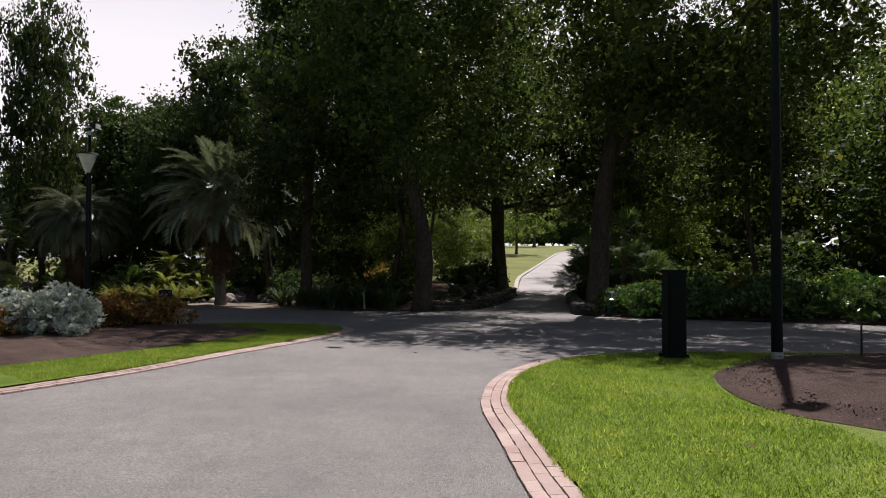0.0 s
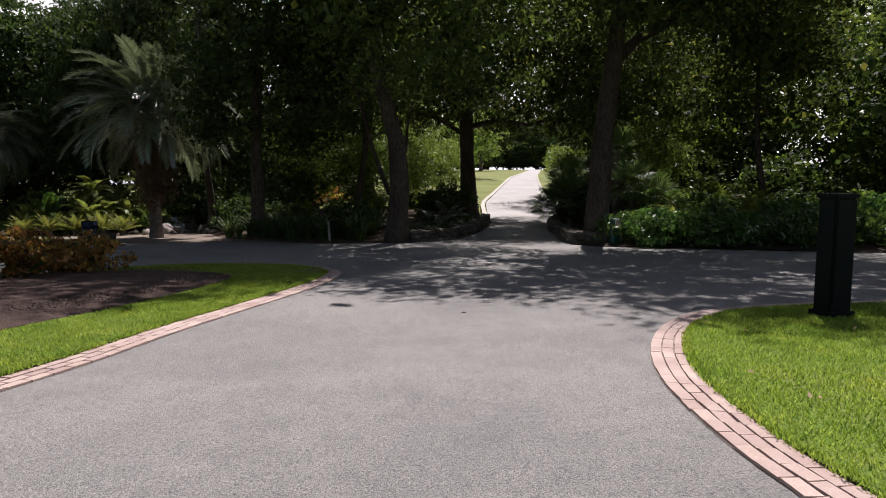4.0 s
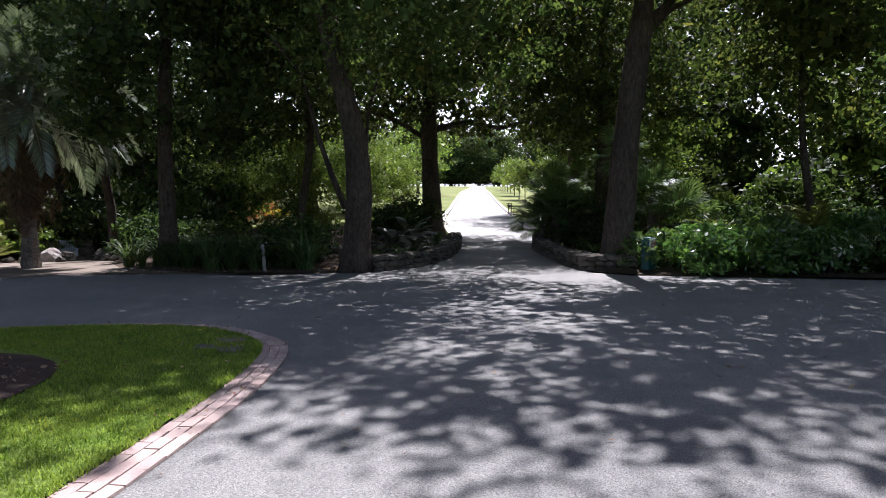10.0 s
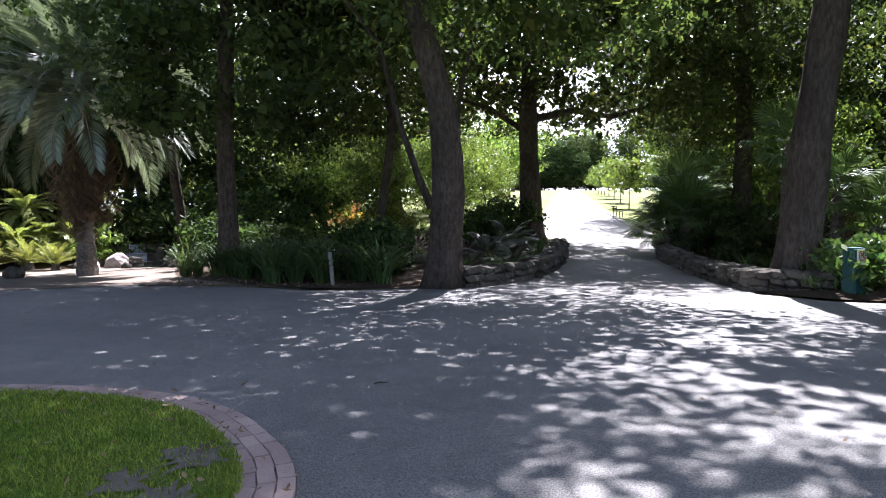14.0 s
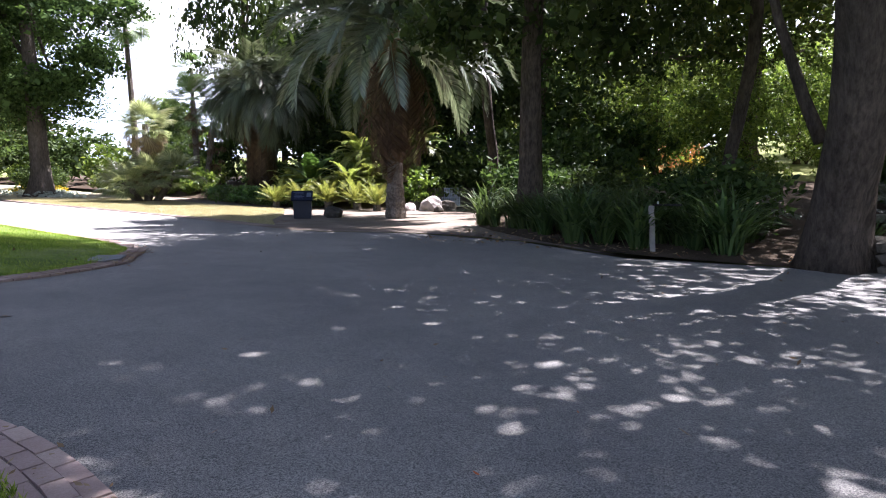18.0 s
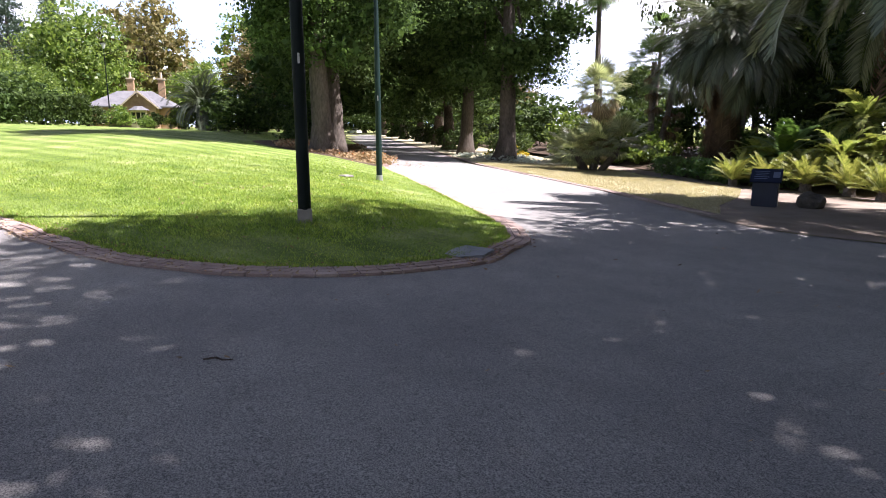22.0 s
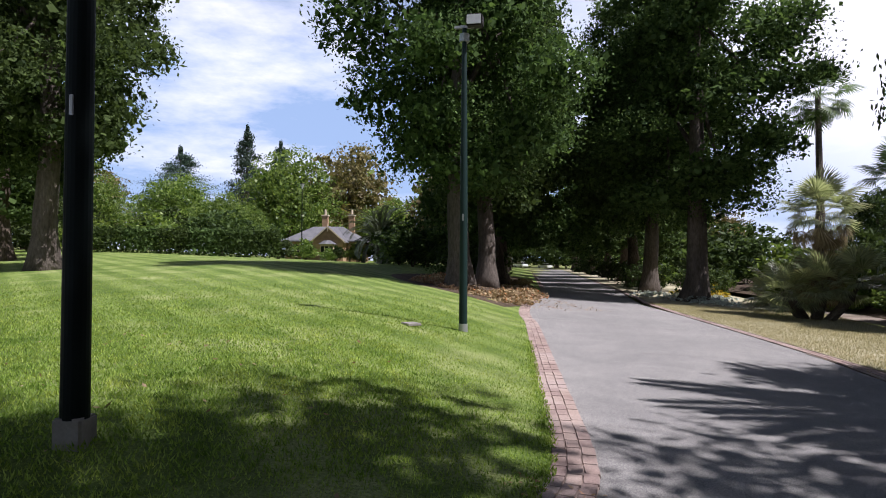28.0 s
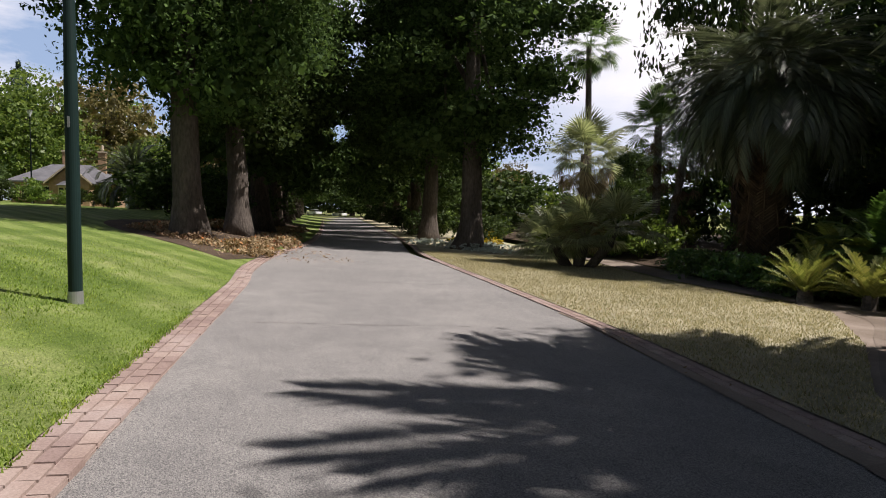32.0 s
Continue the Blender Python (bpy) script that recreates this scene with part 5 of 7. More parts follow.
# ---- shrubs ----
SW = "flowering shrubs in the mulch bed"
shrub("silver_bush", "silver-leaved bush in bark mulch", -9.69, 16.94, 1.15, 1.15, 3200, 0.17, L_SILVER, 101, SW, 8, 0.12, 0.42, 0.0, lift=0.15)
shrub("silver_bush", "silver-leaved bush in bark mulch", -11.19, 17.34, 1.1, 1.15, 2600, 0.17, L_SILVER, 102, SW, 7, 0.12, 0.42, 0.0, lift=0.15)
shrub("silver_bush", "tall silver-leaved bush behind rusty shrubs", -10.94, 19.11, 0.8, 1.3, 1800, 0.17, L_SILVER, 103, SW, 6, 0.12, 0.42, 0.0, lift=0.1)
shrub("silver_bush", "small silver-leaved bush at the bed edge", -8.96, 16.06, 0.35, 0.35, 500, 0.12, L_SILVER, 104, SW, 4, 0.07, 0.42, 0.0, lift=0.12)
shrub("rusty_bush", "rusty orange and green bush in bark mulch", -9.52, 19.25, 1.1, 1.05, 3000, 0.12, L_RUST, 105, SW, 8, 0.10, lift=0.12)
shrub("rusty_bush", "rusty orange and green bush in bark mulch", -8.56, 20.17, 0.9, 0.95, 2600, 0.12, L_RUST, 106, SW, 7, 0.10, lift=0.1)
shrub("rusty_bush", "yellow-orange bush in bark mulch", -10.85, 15.63, 0.9, 0.85, 2200, 0.12, L_RUST, 107, SW, 6, 0.10, lift=0.12)
shrub("green_bush", "low green bush behind rusty shrubs", -10.05, 20.64, 0.8, 0.9, 1600, 0.14, L_GLOSS, 108, SW, 7, 0.12)
SHADE = "shrubs under the trees"
glossy = shrub("glossy_bush", "glossy-leaved bush beside the road", 8.93, 28.72, 1.3, 1.6, 2600, 0.24, L_GLOSS, 110, SHADE, 8, 0.16, 0.34, 0.25)
for i, (x, y, s) in enumerate(((10.25, 28.08, 0.95), (11.57, 27.04, 0.9), (12.88, 26.22, 1.0), (14.41, 25.45, 1.0), (16.23, 24.67, 1.05), (18.31, 24.76, 1.1), (20.2, 24.4, 1.2), (22.8, 23.8, 1.2), (8.35, 30.15, 0.9), (11.39, 29.05, 1.15), (13.81, 27.6, 1.2), (16.85, 26.59, 1.3), (20.33, 26.74, 1.4))):
    replant(glossy, x, y, i * 77, s)
fl = shrub("white_flowers", "white hanging flowers among glossy leaves", 9.24, 28.41, 1.25, 1.7, 90, 0.22, L_WHITE, 111, SHADE, 6, 0.2, 0.4, 0.9, stems=0)
replant(fl, 12.38, 26.53, 120, 0.9)
dull = shrub("dark_bush", "dense dark bush under the trees", -2.84, 37.53, 1.5, 2.0, 2600, 0.20, L_DARK, 112, SHADE, 8, 0.2)
spots = [(-6.27, 41.4), (-9.39, 44.07), (1.96, 45.2), (-7.62, 45.56), (3.64, 47.77), (-10.33, 49.07), (10.49, 37.74), (11.17, 42.54), (11.96, 40.5), (12.63, 45.1), (11.49, 36.29), (13.28, 33.21), (12.97, 40.46), (15.36, 36.15), (17.73, 32.68), (18.64, 38.25), (22.04, 29.87), (24, 28), (27, 26), (14.7, 46.44), (12.89, 50.52), (-9.76, 53.07), (-15.81, 57.64), (-21.86, 60.2), (-14.89, 50.73), (-13.64, 52.13), (-27.6, 54.6), (-25.2, 53.4), (-30.2, 55.2), (-22.6, 54.2), (-28.6, 53.0), (-24.2, 51.6)]
for i, (x, y) in enumerate(spots):
    replant(dull, x, y, i * 61, 0.85 + 0.5 * ((i * 37) % 10) / 10, 1.0, "dense dark bush in the shaded bed")
screen = shrub("tall_bush", "tall bush closing the view under the trees", -12.38, 56.08, 3.0, 4.6, 2900, 0.38, L_DARK, 113, SHADE, 10, 0.35)
for i, (x, y, s) in enumerate(((-8.18, 59, 1.0), (-17.3, 60.14, 1.1), (-12.33, 51.13, 0.85), (-8.98, 50.26, 0.8), (-15.48, 52.53, 0.8), (18.84, 50.33, 1.0), (19.27, 45.28, 1.1), (25.62, 33.19, 1.0), (31.92, 45.9, 1.4), (24.89, 47.09, 1.3), (30, 31, 1.2), (33, 26, 1.2), (21.97, 55.25, 1.2), (25, 30, 1.0), (20.65, 37.19, 1.0), (-25.87, 64.2, 1.1), (-32.96, 66.46, 1.2), (-42.15, 62.61, 1.1), (-52.08, 66.77, 1.1))):
    replant(screen, x, y, i * 71, s)
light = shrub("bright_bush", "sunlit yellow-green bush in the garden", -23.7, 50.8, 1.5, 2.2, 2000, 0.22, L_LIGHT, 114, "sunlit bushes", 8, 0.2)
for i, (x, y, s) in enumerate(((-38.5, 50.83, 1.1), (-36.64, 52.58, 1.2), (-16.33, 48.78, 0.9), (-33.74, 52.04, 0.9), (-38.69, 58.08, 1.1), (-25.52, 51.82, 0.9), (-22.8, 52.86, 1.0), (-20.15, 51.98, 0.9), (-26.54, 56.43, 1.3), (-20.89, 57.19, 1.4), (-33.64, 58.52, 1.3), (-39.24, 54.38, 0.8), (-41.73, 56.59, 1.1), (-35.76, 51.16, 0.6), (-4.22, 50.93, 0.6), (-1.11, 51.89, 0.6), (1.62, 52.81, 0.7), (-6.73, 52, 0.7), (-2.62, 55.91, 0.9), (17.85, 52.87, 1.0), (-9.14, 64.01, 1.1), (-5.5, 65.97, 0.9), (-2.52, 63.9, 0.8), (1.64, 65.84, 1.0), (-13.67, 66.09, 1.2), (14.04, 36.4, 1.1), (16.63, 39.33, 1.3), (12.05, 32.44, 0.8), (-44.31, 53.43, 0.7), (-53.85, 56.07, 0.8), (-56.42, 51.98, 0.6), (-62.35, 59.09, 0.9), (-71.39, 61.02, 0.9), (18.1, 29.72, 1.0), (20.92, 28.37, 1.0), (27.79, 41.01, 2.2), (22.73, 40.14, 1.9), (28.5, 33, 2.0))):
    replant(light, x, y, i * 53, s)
red = shrub("red_bush", "red-brown feathery plants in a sunny garden", -7.6, 63.01, 2.2, 2.6, 1600, 0.26, L_RED, 115, "red plants in the sunny garden", 7, 0.2, 0.25, -0.6)
for i, (x, y, s) in enumerate(((-5.85, 63.48, 0.9), (-11.43, 64.57, 1.0))):
    replant(red, x, y, i * 90, s)
yel = shrub("yellow_flowers", "low yellow flowering plants in the bed", -45.55, 50.78, 0.9, 0.5, 900, 0.12, L_YELLOW, 116, "yellow flowers along the avenue", 7, 0.08)
for i, (x, y, s) in enumerate(((-44.16, 49.78, 0.8), (-52.86, 54.18, 1.6), (-4.18, 63.72, 1.3), (-47.39, 49.12, 0.8))):
    replant(yel, x, y, i * 90, s)
pale = shrub("pale_groundcover", "low pale grey-green groundcover at the road edge", -41.88, 47.45, 1.4, 0.4, 1300, 0.12, L_SILVER, 117, "low plants along the avenue", 8, 0.08)
for i, (x, y, s) in enumerate(((-44.59, 47.92, 1.0), (-39.77, 47.54, 0.8), (-43.16, 49.17, 0.9), (-47.42, 47.27, 1.0))):
    replant(pale, x, y, i * 90, s)
mounds = shrub("low_bush", "low rounded green bush beside the sandy path", -22.8, 46.92, 0.9, 0.8, 1800, 0.11, L_GLOSS, 118, "low bushes beside the sandy path", 7, 0.09)
for i, (x, y, s) in enumerate(((-24.81, 48.84, 1.1), (-26.62, 49.08, 0.9), (-21.34, 47.25, 0.9), (-25.62, 48.08, 0.9), (-24.43, 47.33, 0.8), (-27.6, 49.41, 0.9), (-23.43, 46.63, 0.9), (-23.69, 48.02, 0.8), (-25.4, 47.5, 1.35), (-27.0, 48.1, 1.3), (-29.0, 49.2, 1.2))):
    replant(mounds, x, y, i * 90, s)
dry = shrub("dry_groundcover", "yellow-brown dry groundcover under the elms", -34.98, 34.47, 1.5, 0.35, 1500, 0.14, L_DRY, 119, "dry plants under the elms", 9, 0.1)
for i, (x, y, s) in enumerate(((-37.09, 35.88, 1.0), (-33.48, 34.91, 0.8), (-39.99, 36.66, 1.0), (-42.8, 37.44, 1.0), (-38.5, 32.54, 1.0), (-42, 33.1, 1.1), (-45.51, 34.28, 1.2), (-46.31, 38.41, 1.0), (-49.52, 35.03, 1.1), (-54.02, 39.73, 1.1), (-57.53, 41.11, 1.1), (-36.08, 33.21, 0.8))):
    replant(dry, x, y, i * 90, s)
hedge = thing("hedge", -73.7, 12.7, gz(-73.7, 12.7), "long clipped dark green hedge across the lawn", "hedge", "", 0)
rng_h = np.random.default_rng(66)
s_, t_ = rng_h.random(9000), rng_h.random(9000)
dirv, nrm = np.array((-0.10, 0.995)), np.array((0.995, 0.10))
face = rng_h.integers(0, 3, 9000)
hh = np.where(face == 0, 2.3, 2.3 * t_)
off = np.where(face == 1, 0.9, np.where(face == 2, -0.9, 1.8 * t_ - 0.9))
hp = np.column_stack([(s_ - 0.5) * 17 * dirv[0] + off * nrm[0], (s_ - 0.5) * 17 * dirv[1] + off * nrm[1], hh]) + rng_h.normal(size=(9000, 3)) * 0.16
for k in range(6):
    quad_mesh("hedge_plant", leaves(hp[(s_ * 6).astype(int) == k], 0.34, rng_h).reshape(-1, 3), 4, L_ELM, hedge)
for i, (x, y, s) in enumerate(((-76.38, 23.58, 1.0), (-77.95, 26.57, 0.9), (-75.98, 28.89, 1.0), (-78.52, 31.76, 1.2), (-74.93, 26.01, 0.6), (-70.55, 35.66, 1.2), (-66.53, 32.62, 1.0), (-76.82, 20.77, 1.2))):
    replant(dull if i % 2 else light, x, y, i * 90, s, 1.0, "shrub in front of the cottage")

for i, (x, y, s) in enumerate(((-85.91, 6.31, 1.3), (-84.15, 13.6, 1.2), (-87.45, -5.12, 1.4), (-82.62, -0.88, 1.2), (-172.75, 79.45, 2.2), (-173.8, 72.16, 2.0), (-171.65, 91.9, 2.2), (-176.73, 85.6, 2.2), (-62.29, 63.65, 1.3), (-52.24, 60.7, 1.0), (-72.3, 66.66, 1.4), (-84.36, 69.58, 1.4), (-98.39, 74.52, 1.5), (-114.43, 79.43, 1.6), (-64.53, 33.7, 1.0), (-78.56, 36.55, 1.2), (-92.6, 39.4, 1.2), (-106.63, 43.29, 1.4), (-122.68, 48.18, 1.5), (-140.72, 53.04, 1.5), (-160.77, 58.89, 1.6), (-165.62, 92, 1.8), (-56, -28, 1.4), (-67.11, -38.72, 1.4), (-44, -20, 1.2), (-96.16, 14.38, 1.3), (-99.82, 2.92, 1.4), (-126.36, -66.93, 2.0), (-137.05, -57.02, 2.0), (-80.59, -49.42, 1.8), (-99.45, -6.41, 1.3), (-91.19, -10.48, 1.0))):
    replant(screen if i % 3 else light, x, y, i * 71, s * (1.0 if i % 3 else 1.6), 1.2, "dense bush among the distant park trees")

# bushes below the avenue trunks
for i, (x, y, s) in enumerate(((-47.8, 35.4, 0.62), (-57.2, 38.2, 0.7), (-68.2, 40.7, 0.75), (-79.5, 43.2, 0.8), (-92.5, 46.6, 0.9), (-46.6, 50.2, 0.5), (-57.0, 51.6, 0.55), (-66.0, 54.4, 0.55), (-78.0, 57.9, 0.6), (-92.0, 61.9, 0.7), (-110.0, 66.5, 0.8))):
    replant(screen, x, y, i * 47, s, 1.1, "dense dark bush below the avenue elms")
# bushes and low trees that close the view at the head of the north path
for i in range(18):
    x, y = 8 + 7.0 * i, 262 + 4 * (i % 3)
    replant(screen, x, y, i * 83, 2.6, 1.3, "tall dark bush closing the head of the north path")
for i in range(15):
    x, y = 24 + 6.0 * i, 236 + 26 * math.sin(i * 0.22) + 5 * (i % 2)
    replant(light if i % 3 else dull, x, y, i * 67, 3.6 + 0.5 * (i % 3), 1.3, "tall bush at the head of the north path")


# ---- made things ----
M_POLE = plain("dark_green_enamel", (0.005, 0.009, 0.009), 0.55, 0.12)
M_POLEGREEN = plain("green_enamel", (0.030, 0.13, 0.085), 0.4, 0.5)
M_CONCRETE = surface("concrete", ((0.3, (0.24, 0.22, 0.20)), (0.7, (0.38, 0.355, 0.32))), 3.0, G1, 40.0, 0.9, 0.2, 0.4, 0.006, "object")
M_STEEL = plain("galvanised_steel", (0.42, 0.43, 0.43), 0.45, 0.5, 0.7)
M_IRON = plain("cast_iron", (0.035, 0.033, 0.032), 0.6, 0.4, 0.6)
M_BLUE = plain("blue_enamel", (0.008, 0.012, 0.030), 0.6, 0.2)
M_NAVY = plain("navy_panel", (0.010, 0.014, 0.030), 0.3, 0.5)
M_WHITE = plain("white_paint", (0.78, 0.78, 0.76), 0.5, 0.4)
M_RED = plain("red_paint", (0.55, 0.03, 0.03), 0.5, 0.4)
M_BLACK = plain("black_paint", (0.015, 0.015, 0.015), 0.5, 0.4)
M_GLASS = plain("lamp_glass", (0.55, 0.57, 0.56), 0.15, 0.6)
M_STONE = surface("rough_stone", ((0.3, (0.065, 0.058, 0.047)), (0.7, (0.18, 0.16, 0.13))), 2.2, ((0.3, (0.45, 0.45, 0.45)), (0.7, (1, 1, 1))), 14.0, 0.95, 0.15, 0.9, 0.03, "world", 0.8)
M_BOULDER = surface("pale_boulder", ((0.3, (0.30, 0.25, 0.22)), (0.7, (0.55, 0.50, 0.46))), 1.8, ((0.3, (0.5, 0.5, 0.5)), (0.7, (1, 1, 1))), 9.0, 0.9, 0.2, 0.9, 0.04, "object", 0.7)
M_SLAB = surface("slate_slab", ((0.3, (0.16, 0.17, 0.18)), (0.7, (0.27, 0.28, 0.285))), 2.0, G1, 25.0, 0.8, 0.25, 0.4, 0.01, "object")
M_DARKWOOD = plain("dark_timber", (0.06, 0.045, 0.03), 0.8, 0.2)
M_WATER = plain("white_water", (0.22, 0.26, 0.31), 0.12, 0.6)
M_POOL = plain("dark_pool", (0.02, 0.025, 0.02), 0.06, 0.6)
M_SANDSTONE = surface("sandstone_wall", ((0.3, (0.26, 0.17, 0.095)), (0.7, (0.42, 0.29, 0.18))), 1.5, G1, 8.0, 0.9, 0.2, 0.5, 0.02, "object")
M_ROOF = surface("slate_roof", ((0.3, (0.09, 0.09, 0.095)), (0.7, (0.16, 0.16, 0.165))), 1.2, G1, 10.0, 0.7, 0.3, 0.3, 0.01, "object")
M_CREAM = plain("cream_paint", (0.50, 0.42, 0.31), 0.6, 0.3)
M_WINDOW = plain("dark_window", (0.02, 0.022, 0.025), 0.08, 0.6)
M_CAR = plain("white_car_paint", (0.72, 0.73, 0.74), 0.25, 0.6)
M_TYRE = plain("tyre_rubber", (0.02, 0.02, 0.02), 0.8, 0.2)


def box(bm, x, y, z, sx, sy, sz, bevel=0.0, m=None):
    """A box with its centre at x, y, z."""
    r = bmesh.ops.create_cube(bm, size=1.0, matrix=(m or Matrix()) @ Matrix.Translation((x, y, z)) @ Matrix.Diagonal((sx, sy, sz, 1)))
    if bevel:
        e = list({e for v in r["verts"] for e in v.link_edges})
        bmesh.ops.bevel(bm, geom=e, offset=bevel, segments=2, affect="EDGES")


def cyl(bm, x, y, z0, z1, r0, r1, n=20):
    bmesh.ops.create_cone(bm, cap_ends=True, segments=n, radius1=r0, radius2=r1, depth=z1 - z0, matrix=Matrix.Translation((x, y, (z0 + z1) / 2)))


def lamp_post(x, y, h, label, material, base=True, head="flood", turn=0.0, r=0.085):
    root = thing("lamp_post", x, y, gz(x, y, 0.04), label, "lamp post", "park lamp posts", turn)
    bm = bmesh.new()
    cyl(bm, 0, 0, 0.0, h * 0.45, r, r * 0.92)
    cyl(bm, 0, 0, h * 0.45, h, r * 0.92, r * 0.55)
    part("pole", bm, material, root)
    bm = bmesh.new()
    if base:
        box(bm, 0, 0, 0.05, 0.205, 0.205, 0.24, 0.015)
        part("footing", bm, M_CONCRETE, root, "square concrete footing")
    else:
        cyl(bm, 0, 0, -0.05, 0.16, r * 1.12, r * 1.05)
        part("footing", bm, M_STEEL, root, "bare metal foot")
    bm = bmesh.new()
    box(bm, 0, -r, 2.3, 0.03, 0.012, 0.14, 0.004)
    part("hatch", bm, M_STEEL, root, "small metal hatch")
    if head == "flood":
        bm = bmesh.new()
        box(bm, 0, 0, h + 0.03, 0.42, 0.06, 0.06, 0.01)
        cyl(bm, 0, 0, h - 0.28, h - 0.12, 0.10, 0.10, 14)
        part("bracket", bm, M_STEEL, root)
        bm = bmesh.new()
        box(bm, 0.22, -0.05, h + 0.12, 0.34, 0.26, 0.24, 0.03)
        lamp = part("floodlight", bm, M_IRON, root)
        bm = bmesh.new()
        box(bm, 0.22, -0.19, h + 0.11, 0.29, 0.012, 0.19, 0.004)
        part("lens", bm, M_GLASS, lamp)
    else:
        bm = bmesh.new()
        cyl(bm, 0, 0, h, h + 0.55, 0.07, 0.27, 16)
        part("lantern", bm, M_GLASS, root, "cone-shaped glass lantern")
        bm = bmesh.new()
        cyl(bm, 0, 0, h + 0.555, h + 0.61, 0.30, 0.28, 16)
        part("cap", bm, M_IRON, root)
    return root


lamp_post(-14.3, 27.09, 7.4, "dark green lamp post on a square concrete footing in the lawn", M_POLE, True, "flood", 80, 0.095)
lamp_post(-22.2, 31.12, 6.15, "slim green lamp post with a floodlight beside the avenue", plain("mid_green_enamel", (0.010, 0.026, 0.023), 0.5, 0.2), False, "flood", 70, 0.085)
lamp_post(-84, 22.5, 8.2, "slim lamp post far across the lawn", M_POLE, False, "cone", 0, 0.07)
lamp_post(5.6, 12.7, 8.0, "tall dark lamp post at the edge of a mulch bed", M_POLE, False, "flood", 20, 0.10)
lamp_post(-11.3, 21.2, 4.8, "old park lamp with a cone-shaped glass lantern above shrubs", M_POLE, False, "cone", 0, 0.05)
lamp_post(-26.4, 8.7, 5.6, "green lamp post behind the litter bins", M_POLEGREEN, False, "cone", 0, 0.11)
lamp_post(-46, -2.2, 4.6, "park lamp with a cone-shaped lantern beside the south-west road", M_POLE, False, "cone", 0, 0.06)
lamp_post(-70, -4.2, 5.0, "park lamp with a cone-shaped lantern on the lawn edge", M_POLE, False, "cone", 0, 0.06)

# thick square post on the lawn corner
post = thing("service_post", 3.85, 13.1, gz(3.85, 13.1, 0.04), "broad dark green service post on the lawn corner", "post", "", 8)
bm = bmesh.new()
box(bm, 0, 0, 0.80, 0.37, 0.28, 1.60, 0.02)
part("cabinet", bm, M_POLE, post)
bm = bmesh.new()
box(bm, 0, 0, 1.63, 0.42, 0.33, 0.07, 0.02)
part("lid", bm, M_POLE, post)
bm = bmesh.new()
box(bm, 0, -0.146, 0.9, 0.30, 0.012, 1.36, 0.004)
part("door", bm, M_POLE, post)
bm = bmesh.new()
box(bm, 0, 0, 0.03, 0.44, 0.35, 0.10, 0.01)
part("plinth", bm, M_POLE, post)
for x, y in ((7.4, 13.0), (9.6, 12.8), (12.0, 12.6)):
    st = thing("garden_stake", x, y, gz(x, y, 0.1), "thin dark stake at the bed edge", "stake", "stakes at the bed edge")
    bm = bmesh.new()
    cyl(bm, 0, 0, -0.1, 0.62, 0.018, 0.018, 8)
    part("stake", bm, M_IRON, st)

# bollard with a no-cycling sign
bol = thing("sign_bollard", 7.72, 29.75, gz(7.72, 29.75), "green square bollard with a white no-cycling sign", "bollard", "", 16)
bm = bmesh.new()
box(bm, 0, 0, 0.55, 0.32, 0.32, 1.10, 0.02)
part("body", bm, plain("bollard_green", (0.02, 0.085, 0.085), 0.5, 0.4), bol)
bm = bmesh.new()
box(bm, 0, -0.172, 0.90, 0.29, 0.018, 0.36, 0.006)
plate = part("sign", bm, M_WHITE, bol, "white sign plate with a red ring")
bm = bmesh.new()
ring = [(0.115 * math.cos(a), 0.115 * math.sin(a)) for a in np.linspace(0, 2 * math.pi, 33)[:-1]]
vo = [bm.verts.new((a, -0.1845, 0.94 + b)) for a, b in ring]
vi = [bm.verts.new((a * 0.82, -0.1845, 0.94 + b * 0.82)) for a, b in ring]
for i in range(32):
    bm.faces.new((vo[i], vo[(i + 1) % 32], vi[(i + 1) % 32], vi[i]))
box(bm, 0, -0.185, 0.94, 0.2, 0.004, 0.018, 0, Matrix.Translation((0, 0, 0.94)) @ Matrix.Rotation(radians(45), 4, "Y") @ Matrix.Translation((0, 0, -0.94)))
part("ring", bm, M_RED, plate)
bm = bmesh.new()
for dx in (-0.05, 0.05):
    vo = [bm.verts.new((dx + 0.034 * math.cos(a), -0.1838, 0.91 + 0.034 * math.sin(a))) for a in np.linspace(0, 2 * math.pi, 17)[:-1]]
    vi = [bm.verts.new((dx + 0.026 * math.cos(a), -0.1838, 0.91 + 0.026 * math.sin(a))) for a in np.linspace(0, 2 * math.pi, 17)[:-1]]
    for i in range(16):
        bm.faces.new((vo[i], vo[(i + 1) % 16], vi[(i + 1) % 16], vi[i]))
box(bm, 0.0, -0.184, 0.945, 0.09, 0.004, 0.010)
box(bm, -0.02, -0.184, 0.93, 0.010, 0.004, 0.05)
box(bm, 0.04, -0.184, 0.945, 0.010, 0.004, 0.07)
part("bicycle_mark", bm, M_BLACK, plate)
bm = bmesh.new()
box(bm, 0, -0.184, 0.765, 0.2, 0.004, 0.02)
box(bm, 0, -0.184, 0.735, 0.14, 0.004, 0.012)
part("lettering", bm, M_BLACK, plate)

